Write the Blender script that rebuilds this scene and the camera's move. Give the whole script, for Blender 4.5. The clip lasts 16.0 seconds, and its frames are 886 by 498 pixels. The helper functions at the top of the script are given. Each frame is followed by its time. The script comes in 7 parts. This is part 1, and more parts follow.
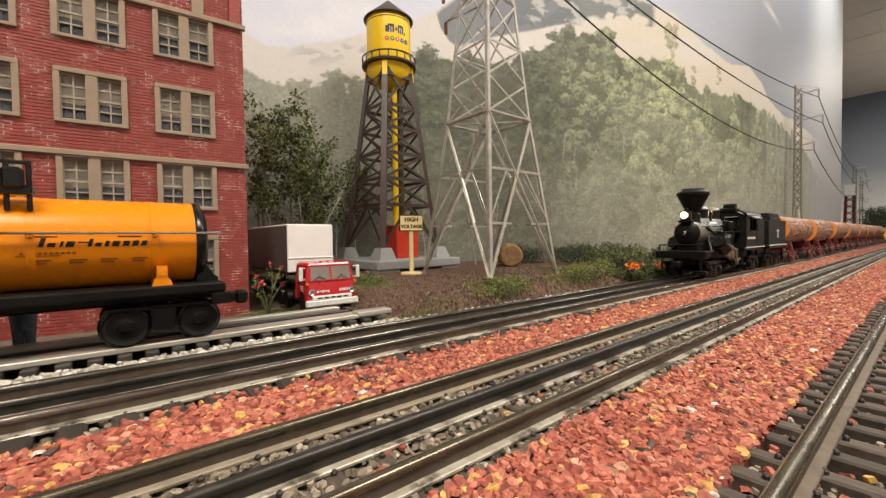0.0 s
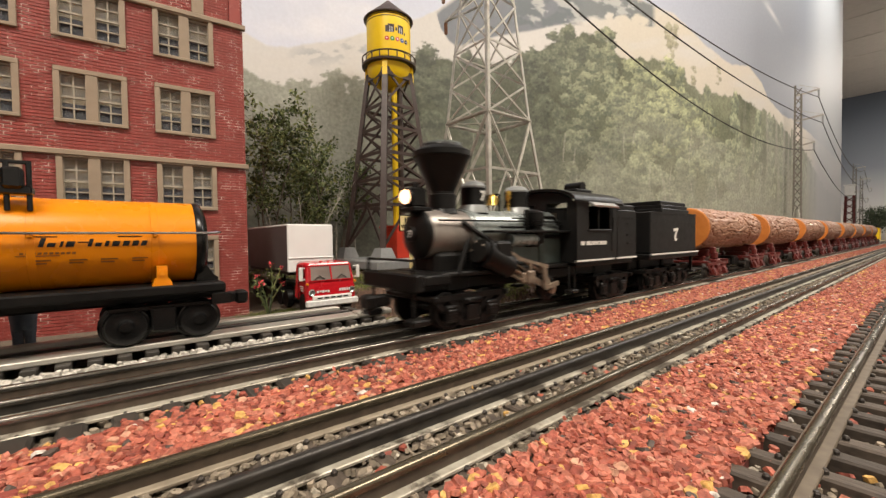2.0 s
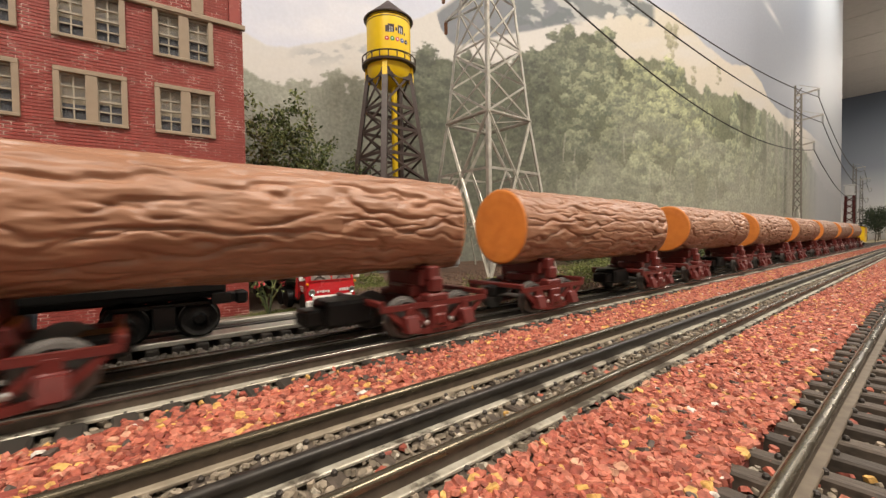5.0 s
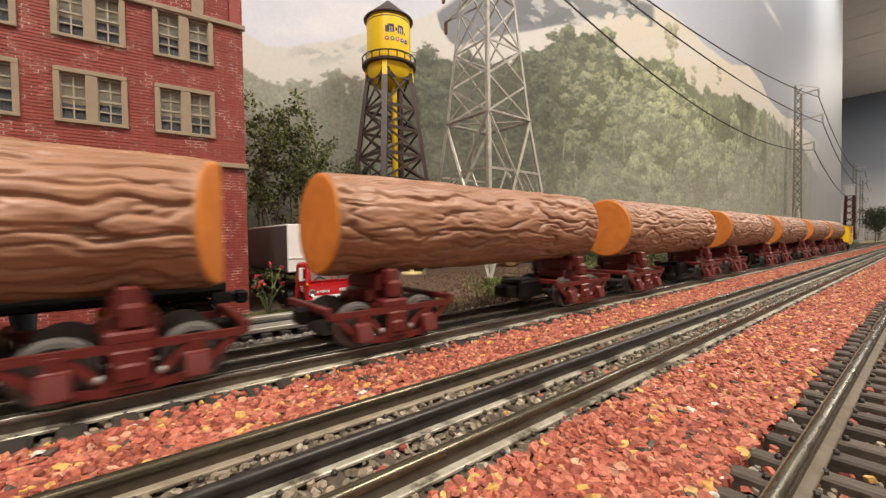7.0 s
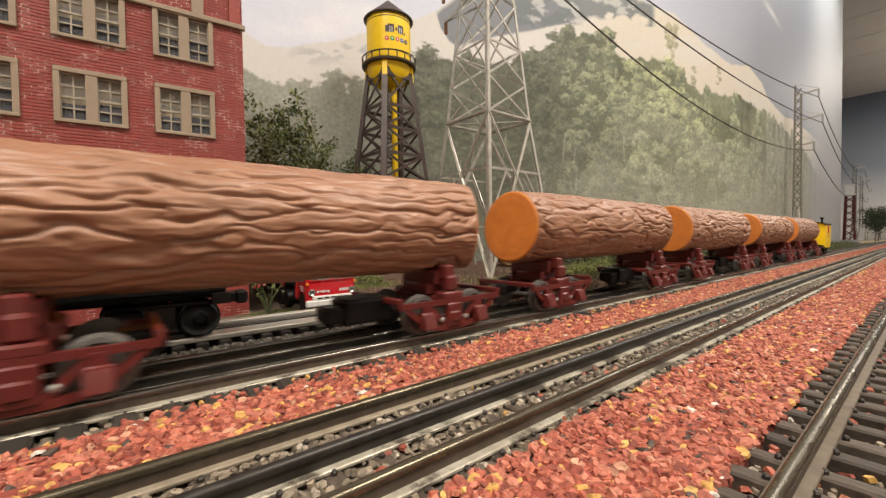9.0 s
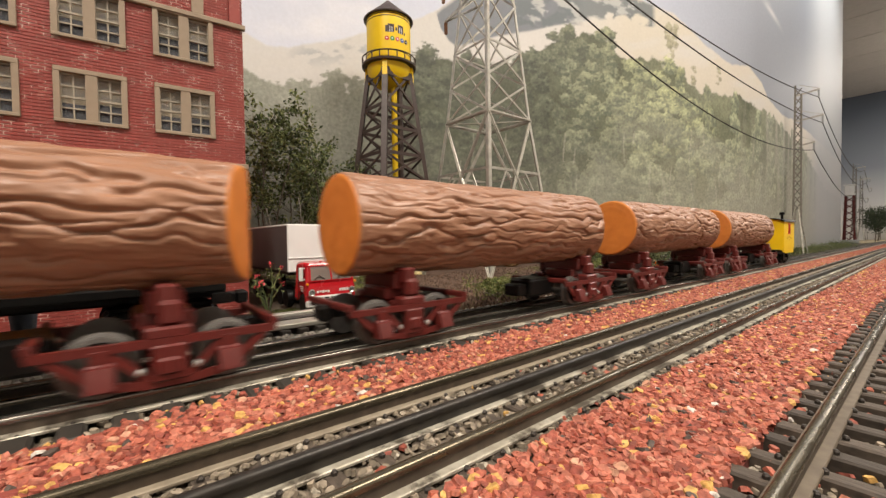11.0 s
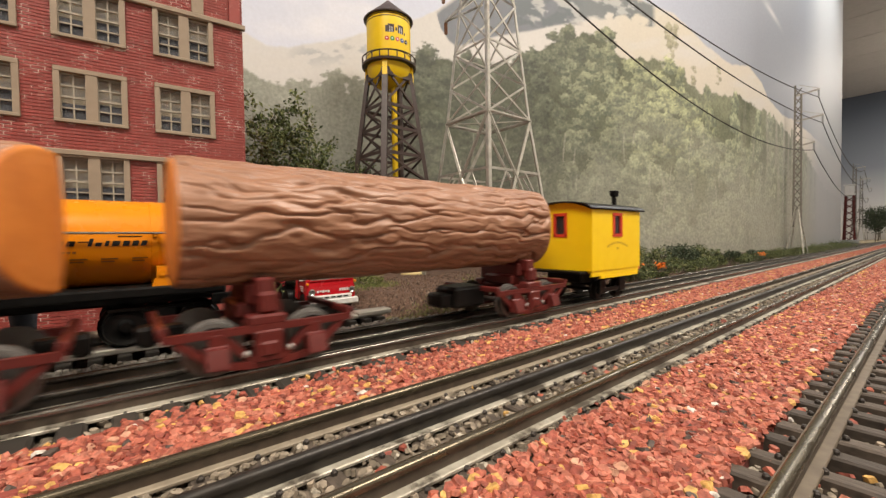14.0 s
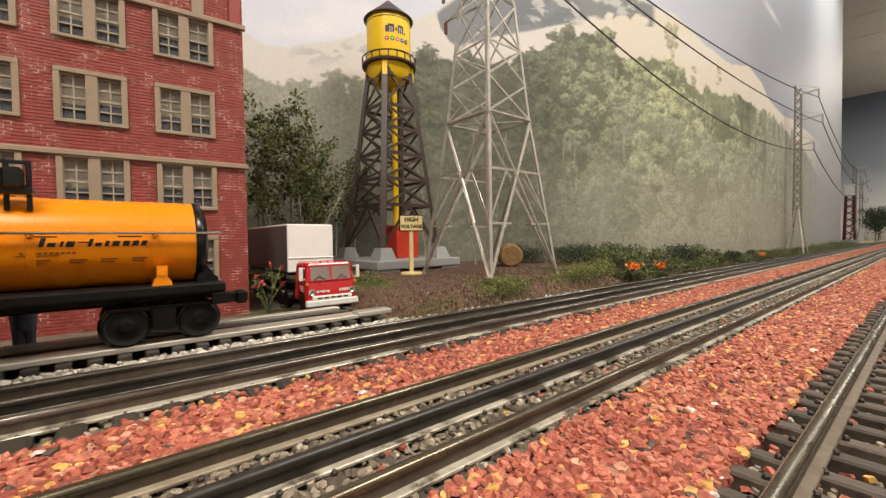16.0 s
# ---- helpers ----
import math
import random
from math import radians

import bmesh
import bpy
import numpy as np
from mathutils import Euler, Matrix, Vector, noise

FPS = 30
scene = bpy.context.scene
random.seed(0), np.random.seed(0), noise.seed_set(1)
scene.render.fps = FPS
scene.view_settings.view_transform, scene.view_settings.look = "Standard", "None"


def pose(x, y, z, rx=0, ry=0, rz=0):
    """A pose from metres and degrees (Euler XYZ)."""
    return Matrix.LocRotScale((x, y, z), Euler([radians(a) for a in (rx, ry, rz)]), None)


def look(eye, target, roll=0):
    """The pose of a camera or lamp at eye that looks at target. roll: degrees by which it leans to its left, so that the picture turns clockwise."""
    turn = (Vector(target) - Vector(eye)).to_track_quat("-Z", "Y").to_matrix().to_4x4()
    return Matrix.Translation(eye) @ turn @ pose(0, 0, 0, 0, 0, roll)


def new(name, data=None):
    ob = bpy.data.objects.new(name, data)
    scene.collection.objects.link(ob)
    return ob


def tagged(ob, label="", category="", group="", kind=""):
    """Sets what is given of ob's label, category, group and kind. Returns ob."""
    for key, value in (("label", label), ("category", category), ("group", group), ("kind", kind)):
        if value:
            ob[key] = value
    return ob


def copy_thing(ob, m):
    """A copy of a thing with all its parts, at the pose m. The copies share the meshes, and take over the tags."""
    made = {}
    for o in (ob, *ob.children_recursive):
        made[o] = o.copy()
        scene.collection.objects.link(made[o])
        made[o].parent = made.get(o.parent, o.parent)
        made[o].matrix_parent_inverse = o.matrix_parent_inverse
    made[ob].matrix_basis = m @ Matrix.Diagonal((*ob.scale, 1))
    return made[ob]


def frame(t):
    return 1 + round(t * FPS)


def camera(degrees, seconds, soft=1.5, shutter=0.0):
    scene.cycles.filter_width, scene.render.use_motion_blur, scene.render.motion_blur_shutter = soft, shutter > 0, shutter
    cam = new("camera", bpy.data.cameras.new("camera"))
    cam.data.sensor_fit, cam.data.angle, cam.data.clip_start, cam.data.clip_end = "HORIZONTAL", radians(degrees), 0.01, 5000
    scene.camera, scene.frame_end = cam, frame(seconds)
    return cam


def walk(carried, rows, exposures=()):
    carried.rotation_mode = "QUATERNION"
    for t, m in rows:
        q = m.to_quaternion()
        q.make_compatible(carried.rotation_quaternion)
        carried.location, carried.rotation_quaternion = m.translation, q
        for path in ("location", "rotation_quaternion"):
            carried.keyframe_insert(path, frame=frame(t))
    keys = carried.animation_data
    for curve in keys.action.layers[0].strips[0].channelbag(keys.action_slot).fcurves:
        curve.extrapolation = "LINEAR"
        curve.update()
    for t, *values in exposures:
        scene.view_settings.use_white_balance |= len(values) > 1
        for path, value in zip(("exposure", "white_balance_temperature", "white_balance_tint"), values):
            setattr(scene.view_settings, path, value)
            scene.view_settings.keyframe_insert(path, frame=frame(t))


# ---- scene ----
# A model railway in a room, at the models' own size: rails 33 mm apart, x along the tracks, y away from the camera.
MM = 0.001
SPEED = 0.1721                       # the train's speed, metres a second
cam = camera(95.6, 16.0, soft=1.4, shutter=0.45)
TURN, DIP = radians(50.9), radians(-1.5)
EYE = Vector((0, 0, 0.0437))
AIM = EYE + Vector((math.cos(TURN) * math.cos(DIP), math.sin(TURN) * math.cos(DIP), math.sin(DIP)))
STAND = look(EYE, AIM, roll=-0.745)
walk(cam, [(0, STAND), (16, STAND)], exposures=[(0, 0.0), (16, 0.0)])

# ---- light: ceiling panels over the aisle and over the layout ----
world = bpy.data.worlds.new("room_air")
scene.world = world
world.use_nodes = True
world.node_tree.nodes["Background"].inputs[0].default_value = (0.9, 0.85, 0.78, 1)
world.node_tree.nodes["Background"].inputs[1].default_value = 0.02
# all out of view; the third is added to brighten the mural's right end
LAMPS = [(-0.45, -0.26, 16.4, 0.78), (0.60, -0.31, 14.6, 0.77), (1.72, 0.0, 5.4, 1.0), (3.4, -0.2, 7.6, 0.84)]       # x, y, watts, blue
CEILING = 1.05
for lx, ly, watts, blue in LAMPS:
    lamp = bpy.data.lights.new("ceiling_lamp", "AREA")
    lamp.shape, lamp.size, lamp.size_y, lamp.energy, lamp.color = "RECTANGLE", 0.5, 0.3, watts, (1.0, 0.5 + 0.51 * blue, blue)
    new("ceiling_lamp", lamp).matrix_world = pose(lx, ly, CEILING - 0.03)


# ---- materials ----
def material(name, base, rough=0.6, metal=0.0, second=None, scale=400.0, amount=0.5, bump=0.0, bump_scale=None, coords="Object",
             island=0.0, stretch=(1, 1, 1), wear=None, wear_scale=60.0, wear_at=0.62, rough_vary=0.12, coat=0.0, piece=0.0, shine=0.5):
    """Principled surface: two colours mixed by fine noise, larger wear patches, relief, and a shift of value by piece."""
    m = bpy.data.materials.new(name)
    m.use_nodes = True
    nt = m.node_tree
    N, L = nt.nodes, nt.links
    p = N["Principled BSDF"]
    p.inputs["Metallic"].default_value = metal
    p.inputs["Coat Weight"].default_value = coat
    p.inputs["Specular IOR Level"].default_value = shine
    tc = N.new("ShaderNodeTexCoord")
    mp = N.new("ShaderNodeMapping")
    mp.inputs["Scale"].default_value = stretch
    L.new(tc.outputs[coords], mp.inputs[0])
    fine = N.new("ShaderNodeTexNoise")
    fine.inputs["Scale"].default_value, fine.inputs["Detail"].default_value = scale, 5
    L.new(mp.outputs[0], fine.inputs["Vector"])
    mix = N.new("ShaderNodeMix")
    mix.data_type = "RGBA"
    second = second or tuple(c * 0.7 for c in base)
    mix.inputs[6].default_value, mix.inputs[7].default_value = (*base, 1), (*second, 1)
    ramp = N.new("ShaderNodeMapRange")
    ramp.inputs[1].default_value, ramp.inputs[2].default_value, ramp.inputs[4].default_value = 0.35, 0.65, amount
    L.new(fine.outputs[0], ramp.inputs[0])
    L.new(ramp.outputs[0], mix.inputs[0])
    out = mix.outputs[2]
    if wear:
        big = N.new("ShaderNodeTexNoise")
        big.inputs["Scale"].default_value, big.inputs["Detail"].default_value = wear_scale, 8
        big.inputs["Roughness"].default_value = 0.7
        L.new(mp.outputs[0], big.inputs["Vector"])
        edge = N.new("ShaderNodeMapRange")
        edge.inputs[1].default_value, edge.inputs[2].default_value = wear_at, wear_at + 0.08
        L.new(big.outputs[0], edge.inputs[0])
        worn = N.new("ShaderNodeMix")
        worn.data_type = "RGBA"
        worn.inputs[7].default_value = (*wear, 1)
        L.new(edge.outputs[0], worn.inputs[0])
        L.new(out, worn.inputs[6])
        out = worn.outputs[2]
    if island or piece:
        info = N.new("ShaderNodeNewGeometry" if island else "ShaderNodeObjectInfo")
        hsv = N.new("ShaderNodeHueSaturation")
        span = N.new("ShaderNodeMapRange")
        span.inputs[3].default_value, span.inputs[4].default_value = 1 - (island or piece), 1 + (island or piece)
        L.new(info.outputs["Random Per Island" if island else "Random"], span.inputs[0])
        L.new(span.outputs[0], hsv.inputs["Value"])
        L.new(out, hsv.inputs["Color"])
        out = hsv.outputs[0]
    L.new(out, p.inputs["Base Color"])
    rr = N.new("ShaderNodeMapRange")
    rr.inputs[3].default_value, rr.inputs[4].default_value = max(rough - rough_vary, 0.02), min(rough + rough_vary, 1)
    L.new(fine.outputs[0], rr.inputs[0])
    L.new(rr.outputs[0], p.inputs["Roughness"])
    if bump:
        rel = N.new("ShaderNodeTexNoise")
        rel.inputs["Scale"].default_value, rel.inputs["Detail"].default_value = bump_scale or scale, 6
        L.new(mp.outputs[0], rel.inputs["Vector"])
        b = N.new("ShaderNodeBump")
        b.inputs["Strength"].default_value, b.inputs["Distance"].default_value = 1.0, bump * MM
        L.new(rel.outputs[0], b.inputs["Height"])
        L.new(b.outputs[0], p.inputs["Normal"])
    return m


def picked(name, stops, rough=0.8, bump=0.0):
    """A surface whose loose pieces each take one colour of the list, with fine mottling."""
    m = bpy.data.materials.new(name)
    m.use_nodes = True
    N, L = m.node_tree.nodes, m.node_tree.links
    p = N["Principled BSDF"]
    geo, ramp = N.new("ShaderNodeNewGeometry"), N.new("ShaderNodeValToRGB")
    ramp.color_ramp.interpolation = "CONSTANT"
    while len(ramp.color_ramp.elements) < len(stops):
        ramp.color_ramp.elements.new(0.5)
    for e, (at, c) in zip(ramp.color_ramp.elements, stops):
        e.position, e.color = at, (*c, 1)
    L.new(geo.outputs["Random Per Island"], ramp.inputs[0])
    tc, fine = N.new("ShaderNodeTexCoord"), N.new("ShaderNodeTexNoise")
    fine.inputs["Scale"].default_value, fine.inputs["Detail"].default_value = 700, 4
    L.new(tc.outputs["Object"], fine.inputs["Vector"])
    span, hsv = N.new("ShaderNodeMapRange"), N.new("ShaderNodeHueSaturation")
    span.inputs[1].default_value, span.inputs[2].default_value = 0.3, 0.7
    span.inputs[3].default_value, span.inputs[4].default_value = 0.58, 1.36
    L.new(fine.outputs[0], span.inputs[0])
    L.new(span.outputs[0], hsv.inputs["Value"])
    L.new(ramp.outputs[0], hsv.inputs["Color"])
    L.new(hsv.outputs[0], p.inputs["Base Color"])
    p.inputs["Roughness"].default_value = rough
    if bump:
        b = N.new("ShaderNodeBump")
        b.inputs["Distance"].default_value = bump * MM
        L.new(fine.outputs[0], b.inputs["Height"])
        L.new(b.outputs[0], p.inputs["Normal"])
    return m


def glowing(name, color, strength):
    m = bpy.data.materials.new(name)
    m.use_nodes = True
    p = m.node_tree.nodes["Principled BSDF"]
    p.inputs["Base Color"].default_value = (*color, 1)
    p.inputs["Emission Color"].default_value, p.inputs["Emission Strength"].default_value = (*color, 1), strength
    return m


def clear(name, tint=(0.8, 0.85, 0.85), alpha=0.25, rough=0.06):
    m = bpy.data.materials.new(name)
    m.use_nodes = True
    p = m.node_tree.nodes["Principled BSDF"]
    p.inputs["Base Color"].default_value, p.inputs["Roughness"].default_value = (*tint, 1), rough
    p.inputs["Alpha"].default_value = alpha
    return m


CHIPS = picked("red_stone_chips", [(0, (0.36, 0.100, 0.060)), (0.20, (0.42, 0.135, 0.085)), (0.36, (0.25, 0.060, 0.038)), (0.50, (0.44, 0.160, 0.105)),
                                   (0.66, (0.32, 0.082, 0.050)), (0.79, (0.19, 0.046, 0.028)), (0.872, (0.56, 0.33, 0.095)), (0.935, (0.48, 0.25, 0.16)), (0.972, (0.07, 0.052, 0.042)), (0.992, (0.55, 0.50, 0.45))], 0.7, 0.5)
GRIT = picked("grey_ballast", [(0, (0.36, 0.34, 0.30)), (0.3, (0.50, 0.47, 0.42)), (0.6, (0.24, 0.225, 0.19)), (0.8, (0.62, 0.59, 0.53))], 0.85, 0.3)
TAN_GRIT = picked("tan_ballast", [(0, (0.20, 0.165, 0.12)), (0.35, (0.26, 0.215, 0.16)), (0.65, (0.13, 0.105, 0.075)), (0.88, (0.38, 0.34, 0.27))], 0.85, 0.3)
RAIL_TOP = material("worn_rail_head", (0.135, 0.115, 0.080), 0.27, 0.75, (0.070, 0.058, 0.040), 300, 0.8, stretch=(0.25, 1, 1), wear=(0.20, 0.175, 0.13), wear_scale=60, wear_at=0.62)
RAIL_SIDE = material("dark_brown_rail_side", (0.050, 0.038, 0.028), 0.5, 0.2, (0.10, 0.075, 0.055), 300, 0.6)
RAIL_DARK = material("blackened_middle_rail", (0.022, 0.020, 0.018), 0.38, 0.3, (0.05, 0.042, 0.034), 300, 0.5)
RAIL_BASE = material("dull_metal_rail_base", (0.52, 0.49, 0.41), 0.42, 0.35, (0.30, 0.265, 0.205), 250, 0.7, wear=(0.10, 0.085, 0.065), wear_scale=55, wear_at=0.50)
TIE = material("dark_brown_tie", (0.040, 0.030, 0.022), 0.72, 0, (0.090, 0.069, 0.052), 500, 0.8, bump=0.25, stretch=(3, 0.6, 1), piece=0.35)
TIE_BLACK = material("black_plastic_tie", (0.024, 0.020, 0.016), 0.65, 0, (0.05, 0.042, 0.032), 500, 0.6, piece=0.2)
SPIKE = material("dark_spike", (0.05, 0.042, 0.036), 0.5, 0.4)
SILVER_RAIL = material("brushed_tin_rail", (0.50, 0.48, 0.43), 0.38, 0.55, (0.36, 0.34, 0.29), 200, 0.6, stretch=(0.2, 3, 3))
GROUND = material("brown_layout_ground", (0.085, 0.066, 0.048), 0.95, 0, (0.13, 0.10, 0.07), 250, 0.9, bump=1.0, wear=(0.06, 0.075, 0.025), wear_scale=18)
DIRT = material("red_brown_earth", (0.110, 0.060, 0.038), 0.95, 0, (0.058, 0.034, 0.022), 320, 0.9, bump=1.2, wear=(0.17, 0.11, 0.072), wear_scale=220, wear_at=0.56)
BRICK = material("painted_red_brick", (0.285, 0.056, 0.047), 0.42, 0, (0.225, 0.045, 0.038), 120, 0.7, island=0.10, wear=(0.40, 0.15, 0.125), wear_scale=150, wear_at=0.60, bump=0.12, bump_scale=900)
MORTAR = material("red_wash_mortar", (0.27, 0.055, 0.045), 0.75, 0, (0.40, 0.16, 0.13), 160, 0.7, wear=(0.80, 0.68, 0.62), wear_scale=85, wear_at=0.52)
TRIM = material("tan_painted_trim", (0.29, 0.225, 0.160), 0.55, 0, (0.24, 0.185, 0.13), 180, 0.6, bump=0.08)
SASH = material("grey_green_sash", (0.34, 0.30, 0.235), 0.5, 0, (0.28, 0.25, 0.2), 300, 0.5)
BLIND = material("cream_roller_blind", (0.47, 0.41, 0.30), 0.85, 0, (0.40, 0.345, 0.25), 90, 0.5)
# indoor shade and the bluish reflection in the panes, put into one colour
ROOM_DARK = material("unlit_interior_blue", (0.13, 0.135, 0.175), 0.8, 0, (0.08, 0.08, 0.105), 60, 0.8)
PANE = clear("window_pane", (0.30, 0.32, 0.36), alpha=0.16)
SMOKED = clear("dark_window_pane", (0.03, 0.032, 0.034), 0.88, 0.1)


# ---- mesh helpers; sizes in millimetres ----
class Geo:
    def __init__(self):
        self.v, self.f = [], []

    def add(self, verts, faces):
        n = len(self.v)
        self.v += [tuple(p) for p in verts]
        self.f += [tuple(n + i for i in q) for q in faces]
        return self

    def box(self, x0, x1, y0, y1, z0, z1, c=0.0):
        c = min(c, (x1 - x0) * 0.45, (y1 - y0) * 0.45, (z1 - z0) * 0.45)
        if c <= 0:
            return self.add([(x, y, z) for z in (z0, z1) for x, y in ((x0, y0), (x1, y0), (x1, y1), (x0, y1))],
                            [(3, 2, 1, 0), (4, 5, 6, 7), (0, 1, 5, 4), (1, 2, 6, 5), (2, 3, 7, 6), (3, 0, 4, 7)])
        ring = lambda x0, x1, y0, y1, z, k: [(x0 + k, y0, z), (x1 - k, y0, z), (x1, y0 + k, z), (x1, y1 - k, z), (x1 - k, y1, z), (x0 + k, y1, z), (x0, y1 - k, z), (x0, y0 + k, z)]
        v = ring(x0 + c, x1 - c, y0 + c, y1 - c, z0, c * 0.4) + ring(x0, x1, y0, y1, z0 + c, c) + ring(x0, x1, y0, y1, z1 - c, c) + ring(x0 + c, x1 - c, y0 + c, y1 - c, z1, c * 0.4)
        f = [tuple(range(7, -1, -1)), tuple(range(24, 32))]
        for k in range(3):
            f += [(8 * k + i, 8 * k + (i + 1) % 8, 8 * k + 8 + (i + 1) % 8, 8 * k + 8 + i) for i in range(8)]
        return self.add(v, f)

    def tube(self, p, q, r, r2=None, n=12, caps=True):
        p, q = Vector(p), Vector(q)
        r2 = r if r2 is None else r2
        w = (q - p).normalized()
        a = w.orthogonal().normalized()
        b = w.cross(a)
        ring = lambda c, r: [c + r * (math.cos(2 * math.pi * i / n) * a + math.sin(2 * math.pi * i / n) * b) for i in range(n)]
        f = [(i, (i + 1) % n, n + (i + 1) % n, n + i) for i in range(n)]
        if caps:
            f += [tuple(range(n - 1, -1, -1)), tuple(range(n, 2 * n))]
        return self.add(ring(p, r) + ring(q, r2), f)

    def line(self, pts, r, n=8):
        """A tube swept along the points."""
        pts = [Vector(p) for p in pts]
        v, f = [], []
        a = (pts[1] - pts[0]).orthogonal().normalized()
        for i, p in enumerate(pts):
            w = (pts[min(i + 1, len(pts) - 1)] - pts[max(i - 1, 0)]).normalized()
            a = (a - w * a.dot(w)).normalized()
            b = w.cross(a)
            v += [p + r * (math.cos(6.28319 * k / n) * a + math.sin(6.28319 * k / n) * b) for k in range(n)]
        for i in range(len(pts) - 1):
            f += [(i * n + k, i * n + (k + 1) % n, (i + 1) * n + (k + 1) % n, (i + 1) * n + k) for k in range(n)]
        f += [tuple(range(n - 1, -1, -1)), tuple(range((len(pts) - 1) * n, len(pts) * n))]
        return self.add(v, f)

    def lathe(self, at, profile, n=24, axis="z"):
        v, f = [], []
        for r, h in profile:
            for i in range(n):
                a = 2 * math.pi * i / n
                c, s = r * math.cos(a), r * math.sin(a)
                d = {"z": (c, s, h), "x": (h, c, s), "y": (s, h, c)}[axis]
                v.append((at[0] + d[0], at[1] + d[1], at[2] + d[2]))
        for k in range(len(profile) - 1):
            f += [(k * n + i, k * n + (i + 1) % n, (k + 1) * n + (i + 1) % n, (k + 1) * n + i) for i in range(n)]
        f += [tuple(range(n - 1, -1, -1)), tuple(range((len(profile) - 1) * n, len(profile) * n))]
        return self.add(v, f)

    def bar(self, p, q, w, h, up=(0, 0, 1)):
        p, q = Vector(p), Vector(q)
        d = (q - p).normalized()
        s = d.cross(Vector(up))
        s = s.normalized() if s.length > 1e-4 else d.orthogonal().normalized()
        t = s.cross(d)
        c = [(-w / 2, -h / 2), (w / 2, -h / 2), (w / 2, h / 2), (-w / 2, h / 2)]
        return self.add([o + s * a + t * b for o in (p, q) for a, b in c], [(3, 2, 1, 0), (4, 5, 6, 7), (0, 1, 5, 4), (1, 2, 6, 5), (2, 3, 7, 6), (3, 0, 4, 7)])

    def angle(self, p, q, w, inward):
        """An L-section beam: two thin flanges."""
        i = Vector(inward).normalized()
        d = (Vector(q) - Vector(p)).normalized()
        j = d.cross(i).normalized()
        self.bar(Vector(p) + i * w * 0.5, Vector(q) + i * w * 0.5, w, w * 0.22, up=j)
        return self.bar(Vector(p) + j * w * 0.5, Vector(q) + j * w * 0.5, w * 0.22, w, up=j)

    def prism(self, outline, a, b, axis="y"):
        """An outline in the plane across the axis, drawn out from a to b."""
        n = len(outline)
        place = {"y": lambda u, w, h: (u, h, w), "x": lambda u, w, h: (h, u, w), "z": lambda u, w, h: (u, w, h)}[axis]
        return self.add([place(u, w, h) for h in (a, b) for u, w in outline],
                        [tuple(range(n - 1, -1, -1)), tuple(range(n, 2 * n))] + [(i, (i + 1) % n, n + (i + 1) % n, n + i) for i in range(n)])

    def mesh(self, name, mat, sharp=35, fix=True):
        me = bpy.data.meshes.new(name)
        me.from_pydata([(x * MM, y * MM, z * MM) for x, y, z in self.v], [], self.f)
        if fix and len(self.f) < 30000:
            bm = bmesh.new()
            bm.from_mesh(me)
            bmesh.ops.recalc_face_normals(bm, faces=bm.faces)
            bm.to_mesh(me)
            bm.free()
        me.materials.append(mat)
        if sharp:
            me.shade_smooth()
            me.set_sharp_from_angle(angle=radians(sharp))
        return me


def part(name, geo, mat, parent=None, label="", sharp=35, kind="", fix=True):
    ob = new(name, geo.mesh(name, mat, sharp, fix) if isinstance(geo, Geo) else geo)
    ob.parent = parent
    return tagged(ob, label=label, kind=kind)


def thing(name, m, label, category, group="", kind=""):
    ob = new(name)
    ob.empty_display_size = 0.01
    ob.matrix_basis = m
    return tagged(ob, label, category, group, kind)


def setting(name, geo, mat, label, sharp=0, category=""):
    return tagged(part(name, geo, mat, sharp=sharp), label, category or name.split("_")[0], kind="structure")


def value_noise(x, y, seed, wrap=0):
    """Smooth lattice noise on arrays, 0 to 1; wrap: the lattice repeats in y."""
    xi, yi = np.floor(x).astype(int), np.floor(y).astype(int)
    u, w = x - xi, y - yi
    u, w = u * u * (3 - 2 * u), w * w * (3 - 2 * w)

    def corner(a, b):
        b = b % wrap if wrap else b
        h = (a * 374761393 + b * 668265263 + seed * 974634541) & 0x7FFFFFFF
        h = ((h ^ (h >> 13)) * 1274126177) & 0x7FFFFFFF
        return ((h ^ (h >> 16)) & 0xFFFF) / 65535.0
    return (corner(xi, yi) * (1 - u) + corner(xi + 1, yi) * u) * (1 - w) + (corner(xi, yi + 1) * (1 - u) + corner(xi + 1, yi + 1) * u) * w


def layered(x, y, seed, octaves=4, wrap=0):
    total, amp, norm = 0, 1.0, 0
    for k in range(octaves):
        total = total + amp * value_noise(x * 2 ** k, y * 2 ** k, seed + k, wrap * 2 ** k)
        norm, amp = norm + amp, amp * 0.55
    return total / norm


# ---- the room: ground, mural wall, far wall, ceiling ----
setting("ground", Geo().box(-3100, 4300, -900, 1000, -60, -9), GROUND, "brown scenic ground of the model railway table")

WALL_PLAN = [(-3.1, 0.68), (-1.6, 0.67), (-0.9, 0.66), (-0.3, 0.64), (0.1, 0.60), (0.4, 0.53), (0.65, 0.43), (0.85, 0.335), (1.05, 0.265), (1.3, 0.232), (1.7, 0.232),
             (2.1, 0.236), (2.27, 0.25), (2.36, 0.30), (2.39, 0.38), (2.39, 0.9)]


